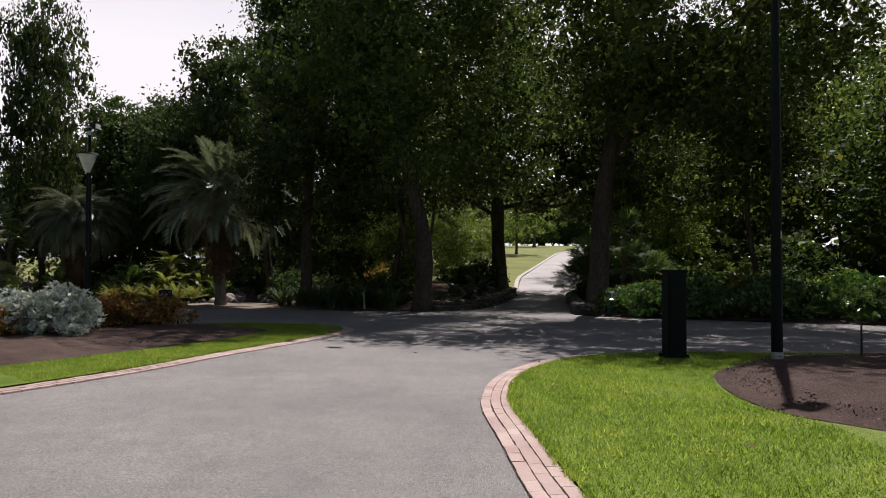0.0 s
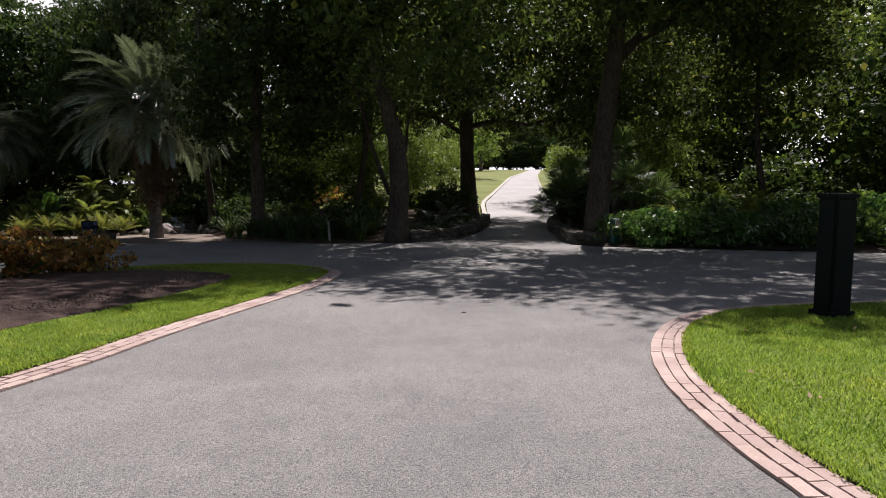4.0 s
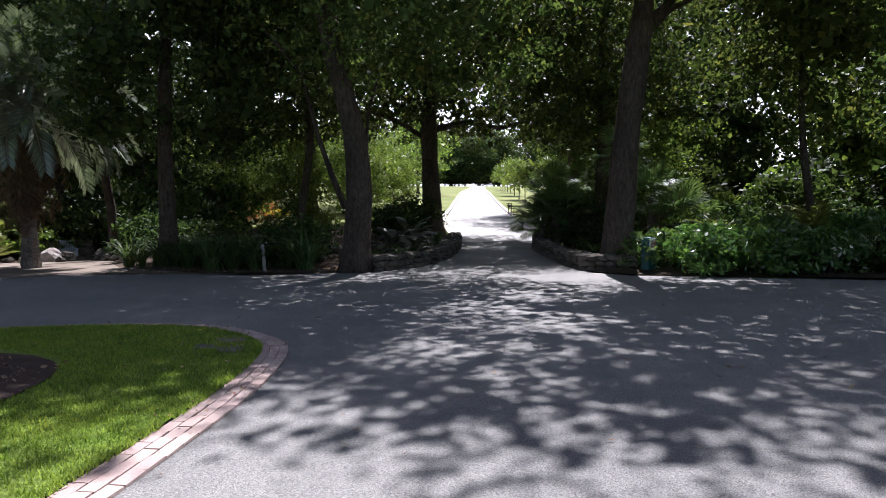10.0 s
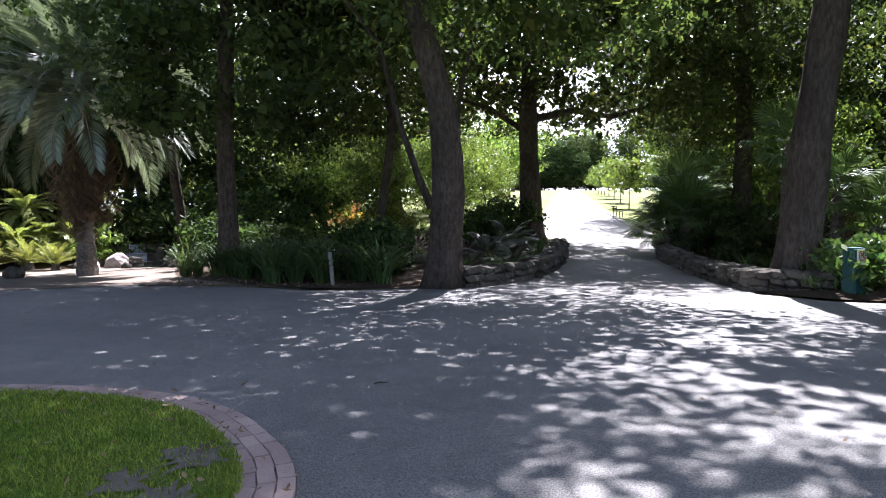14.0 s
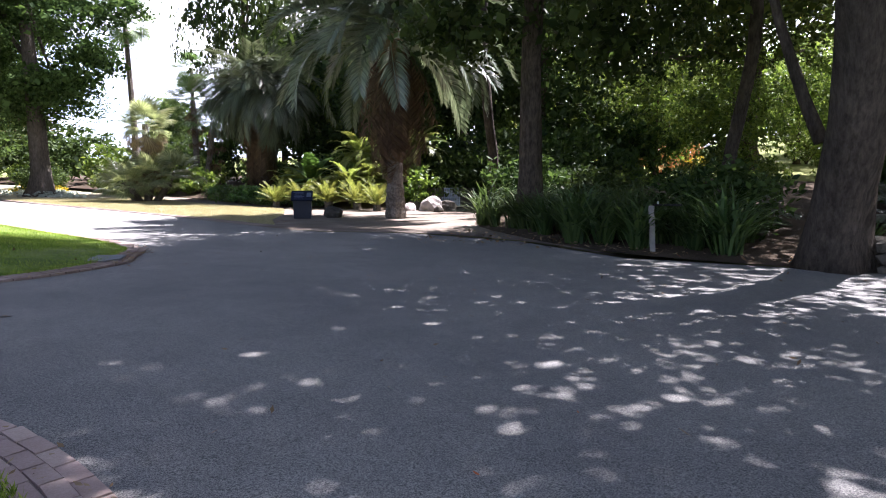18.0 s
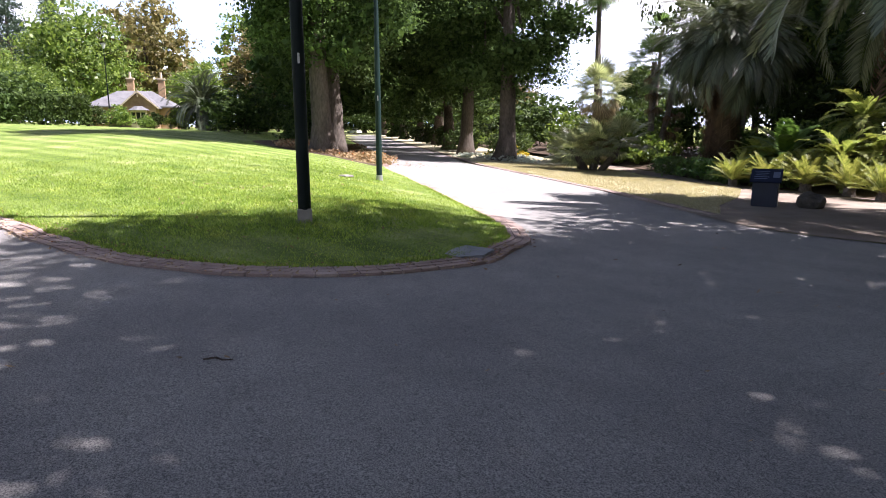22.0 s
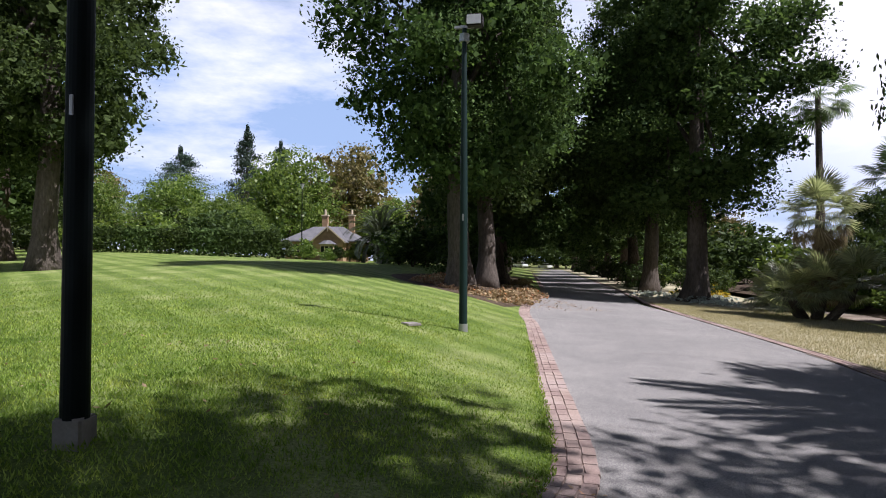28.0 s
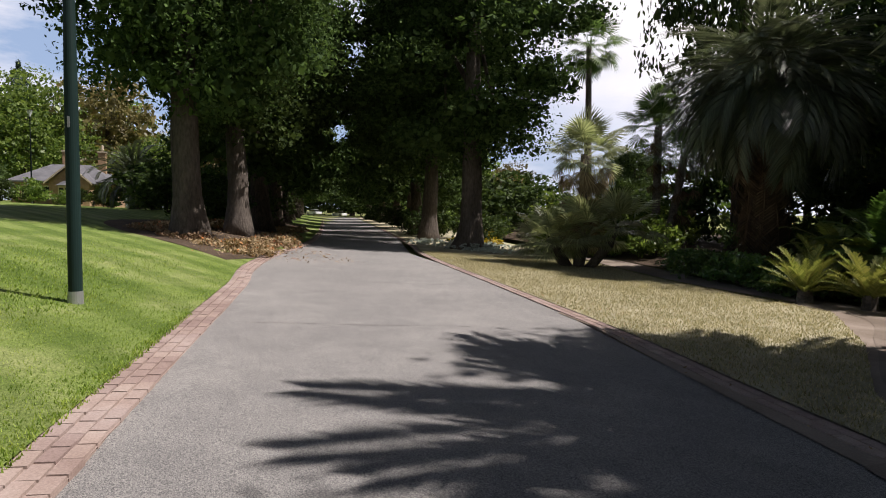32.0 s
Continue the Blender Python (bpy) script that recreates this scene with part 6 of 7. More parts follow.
# drinking tap post
tap = thing("water_tap", -3.93, 34.65, gz(-3.93, 34.65, 0.03), "leaning pale timber tap post with a metal arm", "tap", "", 15)
bm = bmesh.new()
box(bm, 0, 0, 0.46, 0.10, 0.10, 1.02, 0.012, Matrix.Rotation(radians(-4), 4, "Y"))
part("post", bm, M_CONCRETE, tap)
bm = bmesh.new()
box(bm, 0.24, 0, 0.985, 0.56, 0.05, 0.035, 0.008)
part("arm", bm, M_IRON, tap)
bm = bmesh.new()
cyl(bm, 0.06, 0, 1.0, 1.06, 0.02, 0.015, 8)
part("valve", bm, M_STEEL, tap)

# slanted notice panel near the palm
pan = thing("notice_panel", -16.3, 39.7, gz(-16.3, 39.7, 0.03), "dark blue slanted notice panel on a solid stand", "sign", "", 32)
bm = bmesh.new()
box(bm, 0, 0.05, 0.36, 0.62, 0.30, 0.74, 0.02)
part("stand", bm, M_NAVY, pan)
tilt = Matrix.Translation((0, -0.02, 0.80)) @ Matrix.Rotation(radians(38), 4, "X")
bm = bmesh.new()
box(bm, 0, 0, 0, 0.74, 0.52, 0.05, 0.012, tilt)
face_p = part("board", bm, M_BLUE, pan)
bm = bmesh.new()
for k in range(5):
    box(bm, -0.12 + 0.02 * (k % 2), 0.14 - 0.07 * k, 0.0275, 0.36 - 0.05 * (k % 3), 0.018, 0.004, 0, tilt)
box(bm, 0.24, 0.02, 0.0275, 0.16, 0.22, 0.004, 0, tilt)
part("print", bm, plain("faded_print", (0.10, 0.12, 0.17), 0.6, 0.3), face_p, "pale printed lines")


# ---- litter bins ----
def litter_bin(x, y, turn, material, label, front):
    root = thing("litter_bin", x, y, gz(x, y, 0.04), label, "bin", "litter bins", turn)
    bm = bmesh.new()
    box(bm, 0, 0, 0.60, 0.70, 0.68, 1.16, 0.03)
    part("body", bm, material, root)
    bm = bmesh.new()
    box(bm, 0, 0, 1.22, 0.78, 0.76, 0.07, 0.02)
    part("lid", bm, M_STEEL, root)
    bm = bmesh.new()
    for i in range(7):
        for k in range(10):
            for s in (-1, 1):
                box(bm, -0.27 + 0.09 * i, s * 0.343, 0.16 + 0.1 * k, 0.042, 0.008, 0.042)
    part("perforation", bm, M_BLACK, root, "square holes in rows")
    bm = bmesh.new()
    box(bm, 0.352, 0, 0.9, 0.012, 0.46, 0.3, 0.004)
    part("flap", bm, front, root)
    bm = bmesh.new()
    box(bm, 0, 0, 0.02, 0.6, 0.58, 0.1)
    part("plinth", bm, M_IRON, root)
    return root


litter_bin(-23.8, 12.1, -28, M_BLUE, "blue perforated metal litter bin beside the road", M_STEEL)
litter_bin(-24.9, 11.5, -28, M_DARKWOOD, "brown litter bin with a pale flap beside the road", M_CREAM)
pad = sheet("bin_pad", [(-22.7, 12.65), (-25.5, 10.95), (-26.3, 11.75), (-23.2, 13.55)][::-1], 0.055, M_CONCRETE, 0.8, "pale concrete pad below the litter bins")

# ---- slab, drains ----
slab = thing("drain_slab", -12.14, 28.70, gz(-12.14, 28.70, 0.035), "grey broken slate slab beside a drain in the lawn", "slab", "", -60)
bm = bmesh.new()
vs = [bm.verts.new(c) for c in ((-0.34, -0.26, 0), (0.30, -0.28, 0), (0.37, 0.08, 0), (0.10, 0.28, 0), (-0.32, 0.2, 0))]
f = bm.faces.new(vs)
ex = bmesh.ops.extrude_face_region(bm, geom=[f])
bmesh.ops.translate(bm, verts=[v for v in ex["geom"] if isinstance(v, bmesh.types.BMVert)], vec=(0, 0, 0.035))
bmesh.ops.recalc_face_normals(bm, faces=bm.faces)
part("slab", bm, M_SLAB, slab)


def drain(x, y, turn, w, d, bars, label):
    root = thing("drain_grate", x, y, gz(x, y, -0.004), label, "drain", "iron drains", turn)
    bm = bmesh.new()
    for s in (-1, 1):
        box(bm, 0, s * d / 2, 0.0, w, 0.025, 0.07)
        box(bm, s * w / 2, 0, 0.0, 0.025, d + 0.025, 0.07)
    part("frame", bm, M_IRON, root)
    for i in range(bars):
        bm = bmesh.new()
        box(bm, 0, -d / 2 + d * (i + 1) / (bars + 1), 0.008, w - 0.03, 0.018, 0.045, 0.003)
        part("bar", bm, M_IRON, root)
    bm = bmesh.new()
    box(bm, 0, 0, -0.03, w - 0.02, d - 0.02, 0.01)
    part("pit", bm, M_BLACK, root)
    return root


drain(-15.85, 23.1, 27, 0.55, 0.36, 7, "iron drain grate in the brick kerb")
cover = thing("valve_cover", -21.95, 30.05, gz(-21.95, 30.05, 0.05), "small pale concrete cover in the lawn", "cover", "", 20)
bm = bmesh.new()
box(bm, 0, 0, 0.015, 0.36, 0.28, 0.05, 0.01)
part("cover", bm, M_CONCRETE, cover)


# ---- low stone walls at the gate ----
def stone_mesh(seed, sx, sy, sz):
    bm = bmesh.new()
    bmesh.ops.create_icosphere(bm, subdivisions=1, radius=1.0)
    for v in bm.verts:
        c = v.co
        c *= 1 + 0.22 * noise.noise(c * 1.7 + Vector((seed * 3.1, 0, 0)))
        for k in range(3):
            c[k] = max(-0.72, min(0.72, c[k]))
        c.x, c.y, c.z = c.x * sx * 0.72, c.y * sy * 0.72, c.z * sz * 0.72
    me = bpy.data.meshes.new("stone")
    bm.to_mesh(me)
    bm.free()
    me.materials.append(M_STONE)
    return me


STONES = [stone_mesh(i, 0.24 + 0.05 * (i % 3), 0.24, 0.16 + 0.03 * (i % 2)) for i in range(6)]


def stone_wall(name, line, height, label):
    """A dry wall of rough stones in courses round a dark core."""
    L = spline(line, 0.30)
    rng = np.random.default_rng(len(L))
    p0 = L[0]
    root = thing(name, p0[0], p0[1], 0, label, "wall", "low stone walls at the gate")
    A, B = offset_line(L, 0.15), offset_line(L, -0.15)
    n = len(L)
    hz = [height * (0.7 + 0.3 * math.sin(i * 0.6)) * min(1, 0.6 + i / n) for i in range(n)]
    V = []
    for i in range(n):
        for q, top in ((A[i], 0), (A[i], 1), (B[i], 1), (B[i], 0)):
            V.append((q[0] - p0[0], q[1] - p0[1], gz(q[0], q[1], (height * 0.8 if top else -0.1))))
    F = [[4 * i + k, 4 * i + 4 + k, 4 * i + 4 + (k + 1) % 4, 4 * i + (k + 1) % 4] for i in range(n - 1) for k in range(4)]
    F += [[0, 1, 2, 3], [4 * n - 1, 4 * n - 2, 4 * n - 3, 4 * n - 4]]
    mesh_object("core", V, F, M_SOIL, root)
    courses = max(2, int(height / 0.17))
    for side in (0.17, -0.17):
        S = offset_line(L, side)
        for c in range(courses):
            for i in range(n):
                q = S[i] + rng.normal(size=2) * 0.03
                t = L[min(i + 1, n - 1)] - L[max(i - 1, 0)]
                o = new("stone", STONES[rng.integers(6)])
                o.parent = root
                o.matrix_basis = pose(q[0] - p0[0], q[1] - p0[1], gz(q[0], q[1], 0.05 + c * height / courses + rng.normal() * 0.015), rng.normal() * 8, rng.normal() * 8, math.degrees(math.atan2(t[1], t[0])) + rng.normal() * 12) @ Matrix.Scale(1.15 + 0.3 * rng.random(), 4)
    return root


stone_wall("stone_wall", [(-0.2, 34.1), (0.9, 35.2), (1.75, 36.2), (2.9, 37.9), (3.7, 39.5), (4.6, 42.0), (5.3, 44.5)], 0.62, "low mossy stone wall curving beside the north path")
stone_wall("stone_wall", [(10.6, 46.0), (9.8, 43.6), (8.5, 40.6), (7.7, 36.2), (6.9, 32.8), (6.75, 31.3), (7.6, 30.4)], 0.58, "low mossy stone wall curving round an oak")

# ---- waterfall and rocks ----
def boulder(x, y, s, label, seed, material=None, flat=0.75, lift=0.0):
    root = thing("boulder", x, y, gz(x, y, lift), label, "rock", "rocks round the waterfall", seed * 40, 1.0)
    bm = bmesh.new()
    bmesh.ops.create_icosphere(bm, subdivisions=3, radius=1.0)
    for v in bm.verts:
        c = v.co.copy()
        k = 1 + 0.35 * noise.noise(c * 1.1 + Vector((seed * 5.3, 0, 0))) + 0.12 * noise.noise(c * 3.5 + Vector((seed, 2, 0)))
        v.co = Vector((c.x * s * k, c.y * s * k * 0.8, max(-0.25 * s, c.z * s * k * flat) + 0.25 * s))
    part("rock", bm, material or M_BOULDER, root)
    return root


boulder(-14.9, 47.4, 0.62, "pale rounded boulder at the foot of the waterfall", 1)
boulder(-15.8, 46.9, 0.40, "pale boulder beside the waterfall", 2)
for i, (x, y, s) in enumerate(((-14.2, 46.7, 0.28), (-16.7, 47.2, 0.3), (-14.4, 48.0, 0.45), (-12.6, 48.0, 0.55), (-12.3, 47.2, 0.35), (-16.2, 48.3, 0.45), (-11.7, 46.6, 0.3))):
    boulder(x, y, s, "mossy dark rock round the waterfall", 3 + i, M_STONE)
boulder(-15.9, 41.0, 0.42, "dark mossy boulder behind the notice panel", 12, M_STONE)
fall = thing("waterfall", -14.5, 48.7, gz(-14.5, 48.7), "small white waterfall between dark ledges", "waterfall", "", 20)
bm = bmesh.new()
for i, (w, z, dy) in enumerate(((2.0, 0.15, -0.5), (1.8, 0.55, 0.0), (1.7, 0.95, 0.45))):
    box(bm, 0, dy + 0.45, z - 0.2, w + 0.7, 0.9, 0.42, 0.05)
for v in bm.verts:
    v.co += Vector((0.10 * noise.noise(v.co * 2), 0.08 * noise.noise(v.co * 2 + Vector((3, 0, 0))), 0.05 * noise.noise(v.co * 3)))
part("ledge", bm, M_STONE, fall)
for z0, z1, dy, w in ((0.13, 0.58, -0.07, 0.9), (0.55, 0.98, 0.38, 0.7)):
    for k in range(9):
        bm = bmesh.new()
        ww = w / 9 * (0.7 + 0.35 * ((k * 7) % 5) / 5)
        x0 = -w / 2 + w * (k + 0.5) / 9
        a = [bm.verts.new((x0 + s * ww / 2, dy + e, z)) for z, e in ((z1, 0.12), (z1 - 0.02, 0.0), (z1 - 0.15, -0.06), (z0, -0.09)) for s in (-1, 1)]
        for q in range(3):
            bm.faces.new((a[2 * q], a[2 * q + 1], a[2 * q + 3], a[2 * q + 2]))
        ex = bmesh.ops.extrude_face_region(bm, geom=list(bm.faces))
        bmesh.ops.translate(bm, verts=[v for v in ex["geom"] if isinstance(v, bmesh.types.BMVert)], vec=(0, 0.02, -0.01))
        part("stream", bm, M_WATER, fall)
sheet("pool", spline([(-15.4, 47.4), (-14.3, 47.0), (-13.3, 47.5), (-13.5, 48.3), (-15.2, 48.5), (-15.4, 47.4)], 0.4)[:-1], 0.06, M_POOL, 0.5, "dark still pool below the waterfall")


# ---- cottage ----
def cottage(x, y, turn):
    root = thing("cottage", x, y, gz(x, y), "small sandstone cottage with a slate roof and tall chimneys", "house", "", turn, 0.82)
    W_, D_, H_ = 11.0, 8.0, 3.0
    bm = bmesh.new()
    box(bm, 0, 0, H_ / 2 - 0.3, W_, D_, H_ + 0.6)
    part("wall", bm, M_SANDSTONE, root)
    e, rz = 0.5, 2.3
    V = [(-W_ / 2 - e, -D_ / 2 - e, H_), (W_ / 2 + e, -D_ / 2 - e, H_), (W_ / 2 + e, D_ / 2 + e, H_), (-W_ / 2 - e, D_ / 2 + e, H_), (-W_ / 2 + 3.2, 0, H_ + rz), (W_ / 2 - 3.2, 0, H_ + rz)]
    V += [(a, b, c - 0.16) for a, b, c in V[:4]]
    F = [[0, 1, 5, 4], [1, 2, 5], [2, 3, 4, 5], [3, 0, 4], [0, 6, 7, 1], [1, 7, 8, 2], [2, 8, 9, 3], [3, 9, 6, 0], [9, 8, 7, 6]]
    mesh_object("roof", V, F, M_ROOF, root)
    # front gable wing
    gx, gw, gd = 1.6, 4.4, 2.2
    y0 = -D_ / 2 - gd
    bm = bmesh.new()
    box(bm, gx, -D_ / 2 - gd / 2, H_ / 2 - 0.3, gw, gd, H_ + 0.6)
    part("wing_wall", bm, M_SANDSTONE, root)
    V = [(gx - gw / 2, y0, H_), (gx + gw / 2, y0, H_), (gx, y0, H_ + 1.75), (gx - gw / 2, y0 + 0.3, H_), (gx + gw / 2, y0 + 0.3, H_), (gx, y0 + 0.3, H_ + 1.75)]
    mesh_object("gable", V, [[0, 1, 2], [5, 4, 3], [0, 3, 4, 1], [1, 4, 5, 2], [2, 5, 3, 0]], M_SANDSTONE, root)
    for s in (-1, 1):
        a, b = gx + s * (gw / 2 + 0.45), gx
        V = [(a, y0 - 0.45, H_ - 0.35), (b, y0 - 0.45, H_ + 1.95), (b, 0, H_ + 1.95), (a, 0, H_ - 0.35)]
        V += [(p, q, r + 0.12) for p, q, r in V]
        mesh_object("wing_roof", V, [[0, 1, 2, 3], [7, 6, 5, 4], [0, 4, 5, 1], [1, 5, 6, 2], [2, 6, 7, 3], [3, 7, 4, 0]], M_ROOF, root)
        V = [(a, y0 - 0.47, H_ - 0.5), (b, y0 - 0.47, H_ + 1.80), (b, y0 - 0.47, H_ + 2.05), (a, y0 - 0.47, H_ - 0.25)]
        V += [(p, q - 0.06, r) for p, q, r in V]
        mesh_object("bargeboard", V, [[0, 1, 2, 3], [7, 6, 5, 4], [0, 4, 5, 1], [1, 5, 6, 2], [2, 6, 7, 3], [3, 7, 4, 0]], M_CREAM, root)
    bm = bmesh.new()
    box(bm, gx, y0 - 0.5, H_ + 1.75, 0.09, 0.09, 1.1, 0.01)
    part("finial", bm, M_CREAM, root)
    bm = bmesh.new()
    box(bm, gx, y0 - 0.4, 1.2, 2.0, 0.8, 2.4, 0.02)
    bay = part("bay", bm, M_CREAM, root, "cream bay window")
    bm = bmesh.new()
    cyl(bm, gx, y0 - 0.35, 2.4, 2.95, 1.45, 0.5, 8)
    part("bay_roof", bm, M_ROOF, bay)
    for dx in (-0.62, 0.0, 0.62):
        bm = bmesh.new()
        box(bm, gx + dx, y0 - 0.815, 1.35, 0.48, 0.04, 1.5, 0.01)
        part("window", bm, M_WINDOW, bay)
    for wx in (-3.8, -1.6):
        bm = bmesh.new()
        box(bm, wx, -D_ / 2 - 0.02, 1.5, 0.95, 0.06, 1.6, 0.01)
        w = part("window", bm, M_WINDOW, root)
        bm = bmesh.new()
        box(bm, wx, -D_ / 2 - 0.06, 0.64, 1.2, 0.16, 0.12, 0.01)
        part("sill", bm, M_CREAM, w)
        bm = bmesh.new()
        for s in (-1, 1):
            box(bm, wx + s * 0.52, -D_ / 2 - 0.05, 1.5, 0.1, 0.1, 1.7)
        box(bm, wx, -D_ / 2 - 0.05, 2.36, 1.14, 0.1, 0.12)
        box(bm, wx, -D_ / 2 - 0.055, 1.5, 0.95, 0.05, 0.06)
        part("frame", bm, M_CREAM, w)
    for cx in (-0.6, 3.6):
        bm = bmesh.new()
        box(bm, cx, 0.4, H_ + 2.2, 0.9, 0.75, 3.6, 0.03)
        c = part("chimney", bm, M_SANDSTONE, root)
        bm = bmesh.new()
        box(bm, cx, 0.4, H_ + 4.05, 1.1, 0.95, 0.22, 0.03)
        part("chimney_cap", bm, M_CREAM, c)
        bm = bmesh.new()
        cyl(bm, cx, 0.4, H_ + 4.1, H_ + 5.0, 0.2, 0.15, 10)
        part("chimney_pot", bm, M_CREAM, c)
    return root


cottage(-91, 25.2, 78)


# ---- far park benches, parked cars ----
def bench(x, y, turn):
    root = thing("park_bench", x, y, gz(x, y, 0.02), "dark slatted park bench beside the sunny path", "bench", "park benches", turn)
    for k in range(4):
        bm = bmesh.new()
        box(bm, 0, -0.2 + 0.13 * k, 0.44, 1.7, 0.10, 0.035, 0.006)
        part("seat_slat", bm, M_DARKWOOD, root)
    for k in range(3):
        bm = bmesh.new()
        box(bm, 0, 0.30 + 0.04 * k, 0.56 + 0.14 * k, 1.7, 0.03, 0.10, 0.006)
        part("back_slat", bm, M_DARKWOOD, root)
    for s in (-0.7, 0.7):
        bm = bmesh.new()
        box(bm, s, -0.2, 0.22, 0.05, 0.05, 0.44)
        box(bm, s, 0.27, 0.45, 0.05, 0.05, 0.9)
        box(bm, s, 0.02, 0.62, 0.05, 0.5, 0.04)
        part("frame", bm, M_IRON, root)
    return root


bench(15.4, 64.0, 60)
copy_thing(bpy.data.objects["park_bench"], pose(5.6, 60.0, gz(5.6, 60.0, 0.02), 0, 0, 250))


def car(x, y, turn, label):
    root = thing("parked_car", x, y, gz(x, y), label, "car", "cars parked past the avenue", turn)
    bm = bmesh.new()
    box(bm, 0, 0, 0.62, 4.3, 1.75, 0.62, 0.12)
    body = part("body", bm, M_CAR, root)
    bm = bmesh.new()
    box(bm, -0.2, 0, 1.12, 2.3, 1.5, 0.55, 0.16)
    part("cabin", bm, M_WINDOW, root, "dark glazed cabin")
    bm = bmesh.new()
    box(bm, -0.2, 0, 1.42, 1.7, 1.35, 0.06, 0.03)
    part("roof", bm, M_CAR, root)
    for sx in (-1.35, 1.35):
        for sy in (-0.8, 0.8):
            bm = bmesh.new()
            bmesh.ops.create_cone(bm, cap_ends=True, segments=18, radius1=0.32, radius2=0.32, depth=0.22, matrix=Matrix.Translation((sx, sy, 0.32)) @ Matrix.Rotation(radians(90), 4, "X"))
            w = part("wheel", bm, M_TYRE, root)
            bm = bmesh.new()
            bmesh.ops.create_cone(bm, cap_ends=True, segments=12, radius1=0.19, radius2=0.19, depth=0.25, matrix=Matrix.Translation((sx, sy, 0.32)) @ Matrix.Rotation(radians(90), 4, "X"))
            part("rim", bm, M_STEEL, w)
    for s in (-0.6, 0.6):
        bm = bmesh.new()
        box(bm, 2.13, s, 0.72, 0.06, 0.32, 0.14, 0.02)
        part("headlight", bm, M_GLASS, body)
    return root


car(-168, 77, 20, "white car parked at the far end of the avenue")
for x, y, a in ((-166, 70, 200),):
    copy_thing(bpy.data.objects["parked_car"], pose(x, y, gz(x, y), 0, 0, a))

# ---- fallen leaves, twigs, pebbles ----
rng_l = np.random.default_rng(21)


def litter(name, pts, size, material, label, flat=0.25, lift=0.012, up=0.06):
    n = len(pts)
    P = np.column_stack([pts, ground_z(pts[:, 0], pts[:, 1]) + lift])
    a = rng_l.random(n) * 6.283
    s = size * (0.5 + rng_l.random(n))[:, None]
    d = np.stack([np.cos(a), np.sin(a), rng_l.normal(size=n) * flat], 1) * s
    e = np.stack([-np.sin(a), np.cos(a), rng_l.normal(size=n) * flat], 1) * s * 0.42
    c = P + np.array((0, 0, 0.012))
    curl = np.array((0, 0, 1.0)) * s * up * 3
    Q = np.stack([c - d * 0.5, c + e * 0.5 + curl * 0, c + d * 0.5 + curl, c - e * 0.5 + curl * 0.5], 1)
    return tagged(quad_mesh(name, Q.reshape(-1, 3), 4, material), label, "leaf litter", kind="stuff")


def along(line, lo, hi, n, keep):
    L = offset_line(line, 0.0)
    out = []
    while len(out) < n:
        i = rng_l.integers(len(L) - 1)
        if keep(L[i]):
            t = L[i + 1] - L[i]
            t /= np.linalg.norm(t)
            out.append(L[i] + np.array((-t[1], t[0])) * (lo + (hi - lo) * rng_l.random()) + t * rng_l.random() * 0.25)
    return np.array(out)


kerb_pts = np.concatenate([along(KERB_W, -0.05, 0.5, 260, lambda p: p[0] > -12.6 and 28.2 < p[1] < 29.5), along(KERB_W, -0.15, 0.6, 1100, lambda p: p[0] > -18 and 22 < p[1] < 30.6), along(KERB_L, 0.0, 0.6, 260, lambda p: p[1] > 17 and p[0] > -9), along(KERB_E, -0.2, 1.2, 260, lambda p: p[0] > -26)])
litter("fallen_leaves", kerb_pts, 0.042, L_DRY, "dry curled leaves along the brick kerbs", 0.25, 0.042)
road_pts = np.column_stack([rng_l.uniform(-13, 8, 420), rng_l.uniform(14, 35, 420)])
litter("fallen_leaves", road_pts, 0.055, L_DRY, "scattered dry leaves on the shaded asphalt", 0.25, 0.004)
lawn_pts = np.concatenate([np.column_stack([rng_l.uniform(-19, -12, 130), rng_l.uniform(25, 29.5, 130)]), np.column_stack([rng_l.uniform(-6.5, -3.6, 120), rng_l.uniform(19, 23, 120)]), np.column_stack([rng_l.uniform(0.3, 5, 40), rng_l.uniform(5, 13, 40)])])
litter("fallen_leaves", lawn_pts, 0.06, L_DRY, "pale dry leaves lying on the lawn", 0.3, 0.10)
bed_pts = np.concatenate([np.column_stack([rng_l.uniform(-46, -31, 900), rng_l.uniform(33, 38, 900)]), np.column_stack([rng_l.uniform(-9, 0, 500), rng_l.uniform(33.8, 37, 500)])])
litter("fallen_leaves", bed_pts, 0.10, L_DRY, "brown leaf litter under the trees", 0.3, 0.1)
chip = np.concatenate([np.column_stack([rng_l.uniform(-12, -5.5, 9200), rng_l.uniform(13.5, 21.5, 9200)]), np.column_stack([rng_l.uniform(3.1, 11, 6800), rng_l.uniform(5.5, 13.2, 6800)])])
kp = np.concatenate([inside(np.array([(-6.6, 14.9), (-5.9, 17.0), (-5.45, 19.2), (-6.5, 21.0), (-12, 21.3), (-12, 13)]), chip[:9200]), inside(np.array([(5.9, 13.1), (3.8, 11.1), (3.2, 9.6), (3.05, 8.2), (3.5, 7.3), (5.2, 5.4), (11, 4), (11, 13.3)]), chip[9200:])])
L_CHIP = leaf("bark_chip", (0.06, 0.042, 0.034), (0.20, 0.145, 0.115), 0.0, 0.95, 0.1)
ch = chip[kp]
lift_c = np.where(ch[:, 0] < 0, 0.16, 0.13)
P = np.column_stack([ch, ground_z(ch[:, 0], ch[:, 1]) + lift_c])
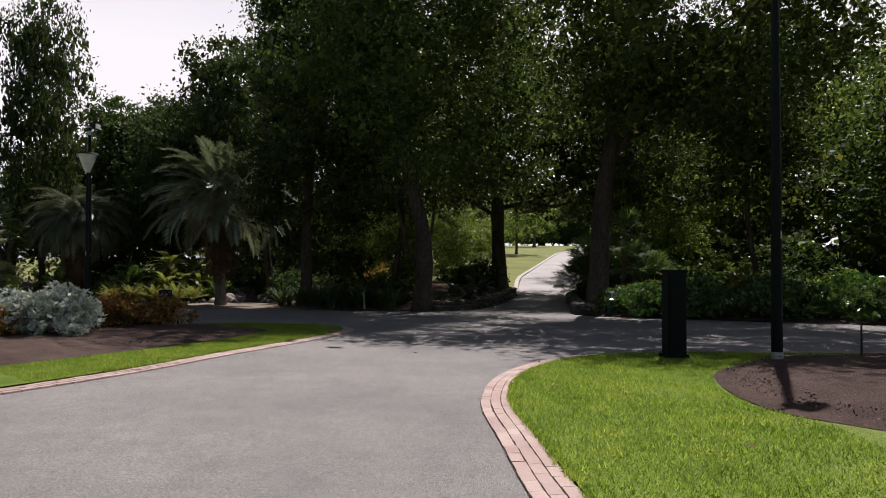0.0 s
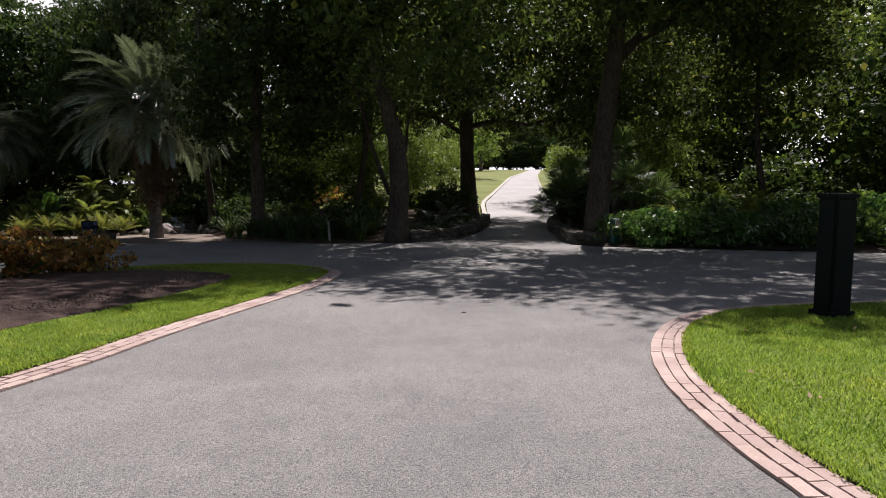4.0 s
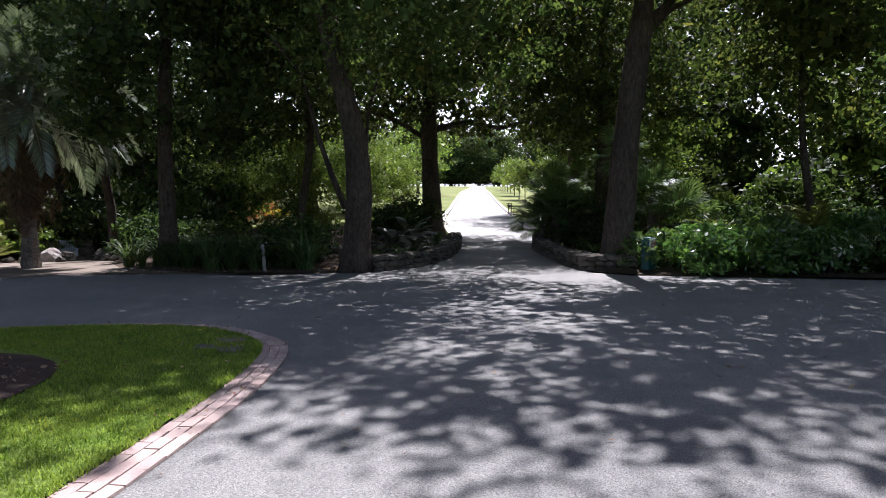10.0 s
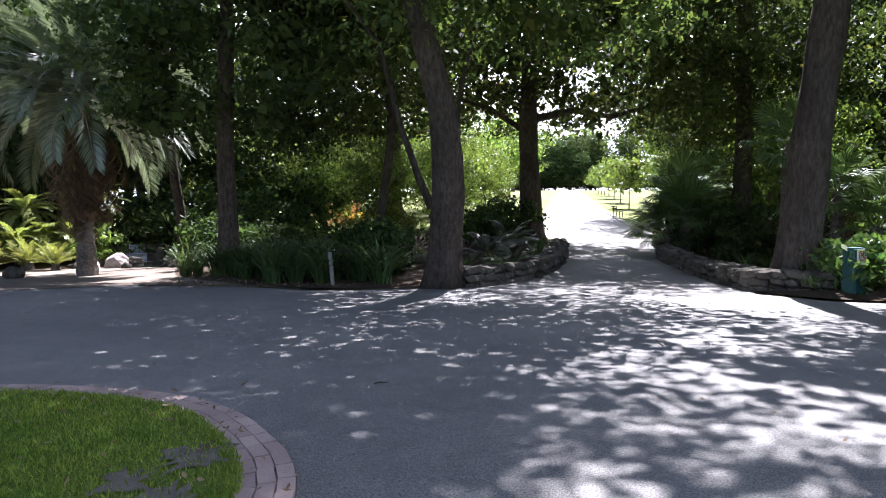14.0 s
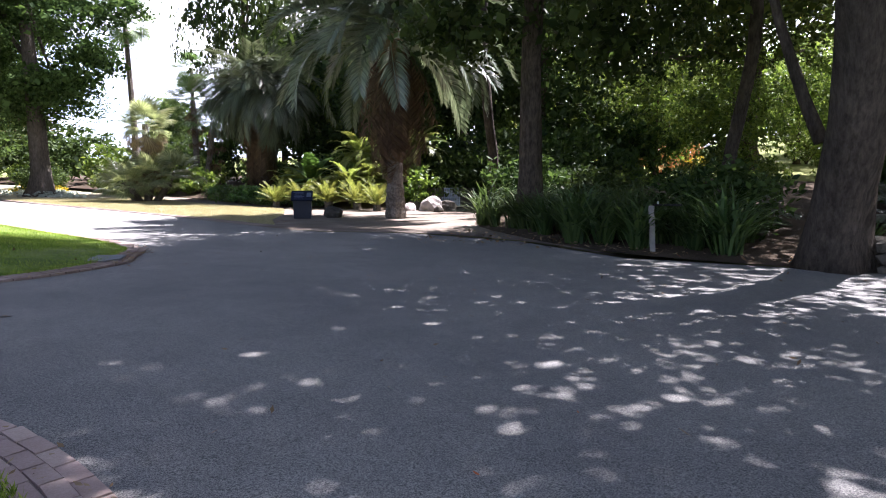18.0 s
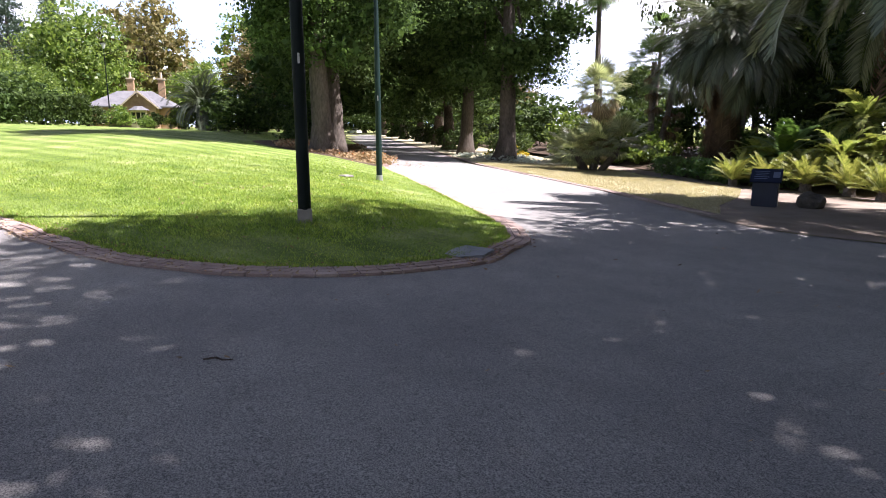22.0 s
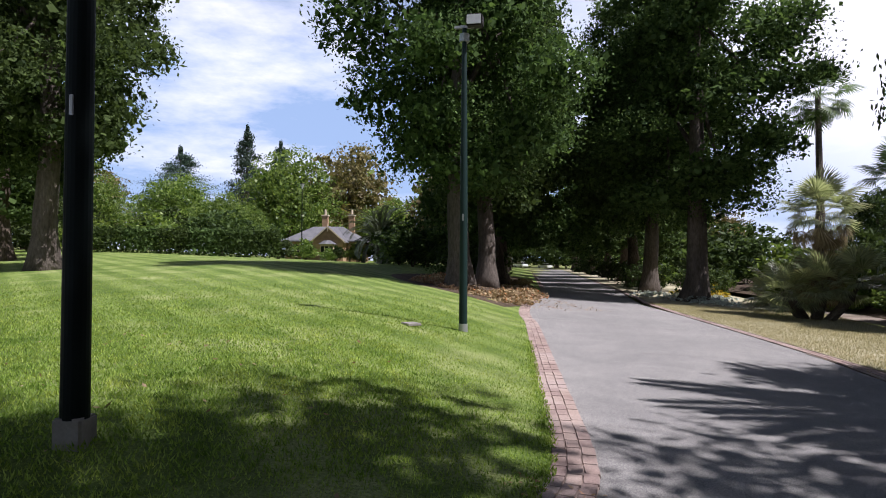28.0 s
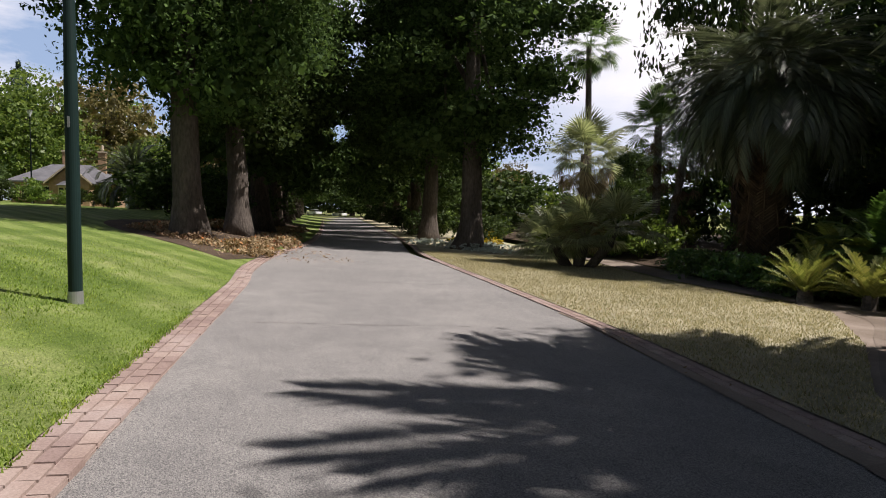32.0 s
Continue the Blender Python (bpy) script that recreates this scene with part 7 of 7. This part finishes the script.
tagged(quad_mesh("bark_chips", leaves(P, 0.036, rng_l, 0.0, 0.55).reshape(-1, 3), 4, L_CHIP), "loose dark bark chips on the beds", "mulch", kind="stuff")
for x, y, l, a in ((-9.3, 25.3, 0.2, 60), (-2.5, 23.2, 0.16, 20), (1.2, 25.0, 0.35, 80), (-1.04, 14.3, 0.07, 0)):
    tw = thing("fallen_twig", x, y, gz(x, y, 0.012), "small broken twig lying on the asphalt", "twig", "fallen twigs", a)
    V, F = tube([(-l / 2, 0, 0), (-l * 0.1, 0.02, 0.008), (l * 0.2, -0.01, 0.004), (l / 2, 0.015, 0)], [0.006, 0.008, 0.006, 0.003], 6, 0.2, x)
    mesh_object("twig", V, F, M_BARK, tw)

# ---- grass blades near the walk ----
rng_g = np.random.default_rng(31)


def grass(name, poly, lift, count, h, label, keep=None, extra=None, material=None, broad=1.0):
    lo, hi = poly.min(0), poly.max(0)
    q = np.column_stack([rng_g.uniform(lo[0], hi[0], count * 4), rng_g.uniform(lo[1], hi[1], count * 4)])
    q = q[inside(poly, q)]
    if keep is not None:
        q = q[keep(q)]
    q = q[:count]
    if extra is not None:
        q = np.concatenate([q, extra])
    n = len(q)
    z = ground_z(q[:, 0], q[:, 1]) + lift
    a = rng_g.random(n) * 6.283
    hh = h * (0.45 + 0.75 * rng_g.random(n))
    w = (0.0045 + 0.003 * rng_g.random(n)) * broad
    lean = hh * (0.2 + 0.7 * rng_g.random(n))
    b = rng_g.random(n) * 6.283
    base = np.column_stack([q, z - 0.01])
    s = np.column_stack([np.cos(a) * w, np.sin(a) * w, np.zeros(n)])
    tip = base + np.column_stack([np.cos(b) * lean, np.sin(b) * lean, hh])
    Q = np.stack([base - s, base + s, tip], 1)
    tagged(quad_mesh(name, Q.reshape(-1, 3), 3, material or L_GRASS), label, "grass", kind="stuff")


near_r = IN_R[(IN_R[:, 1] > 3) & (IN_R[:, 0] < 6)]
grass("grass", np.concatenate([near_r, np.array([(2.6, 3.2), (3.1, 7.3), (2.85, 8.4), (3.05, 9.7), (3.7, 11.2), (5.1, 12.7), (6, 13.5)])]), 0.05, 70000, 0.045, "short green grass blades on the corner lawn", extra=along(KERB_R, 0.32, 0.42, 5000, lambda p: 3 < p[1] and p[0] < 5))
near_l = IN_L[(IN_L[:, 1] > 10) & (IN_L[:, 0] > -9)]
grass("grass", np.concatenate([near_l, np.array([(-8.6, 22.3), (-6.6, 21.4), (-5.6, 20.5), (-5.3, 19.3), (-5.7, 17.0), (-6.4, 14.9), (-7.9, 11.6)])]), 0.05, 60000, 0.045, "short green grass blades beside the mulch bed", keep=lambda q: ~np.any([inside(pp, q) for pp in PATCHES], axis=0) | (rng_g.random(len(q)) < 0.5), extra=along(KERB_L, 0.32, 0.42, 6000, lambda p: p[1] > 11 and p[0] > -8))
near_w = IN_W[(IN_W[:, 0] > -36)]
grass("grass", near_w, 0.05, 200000, 0.042, "short grass blades on the tip of the west lawn", keep=lambda q: rng_g.random(len(q)) < np.clip((q[:, 0] + 34) / 18, 0.03, 1) ** 2.2, broad=1.3, extra=along(KERB_W, 0.32, 0.46, 6000, lambda p: p[0] > -22))
L_DRYGRASS = leaf("dry_blade", (0.25, 0.25, 0.12), (0.60, 0.54, 0.37), 0.4, 0.7, 0.15)
grass("grass", np.concatenate([IN_E[IN_E[:, 0] > -40], np.array([(-15.0, 36.6), (-16.6, 38.4), (-18.4, 41.3), (-21, 44.6), (-27, 46.2), (-36, 49.5)])]), 0.04, 90000, 0.05, "dry yellow-green grass blades beside the avenue", material=L_DRYGRASS, broad=1.5)
M_DIRT = surface("dusty_joint", ((0.3, (0.26, 0.20, 0.17)), (0.7, (0.39, 0.31, 0.265))), 4.0, G1, 40.0, 0.95, 0.1)

# ---- kerbs of clay pavers, laid last ----
brick_kerb("kerb_south_west", KERB_L, "weathered pink clay paver kerb, three courses wide", lambda p: p[1] > 12.5 and p[0] > -8, paver=[PAVER, PAVER, PAVER])
brick_kerb("kerb_south_east", KERB_R, "sunlit pale pink clay paver kerb curving round a lawn", lambda p: p[1] > 3.5 and p[0] < 4)
brick_kerb("kerb_west", KERB_W, "worn red clay paver kerb round the tip of the west lawn", lambda p: -16.5 < p[0], width=0.37, paver=PAVER_RED, joint=M_DIRT, lift=0.018, gaps=((-15.85, 23.1, 0.28),))
brick_kerb("kerb_avenue", KERB_E[-230:], "narrow clay paver kerb along the dry lawn", lambda p: p[0] > -24, 2, 0.26, paver=PAVER_RED, joint=M_DIRT)
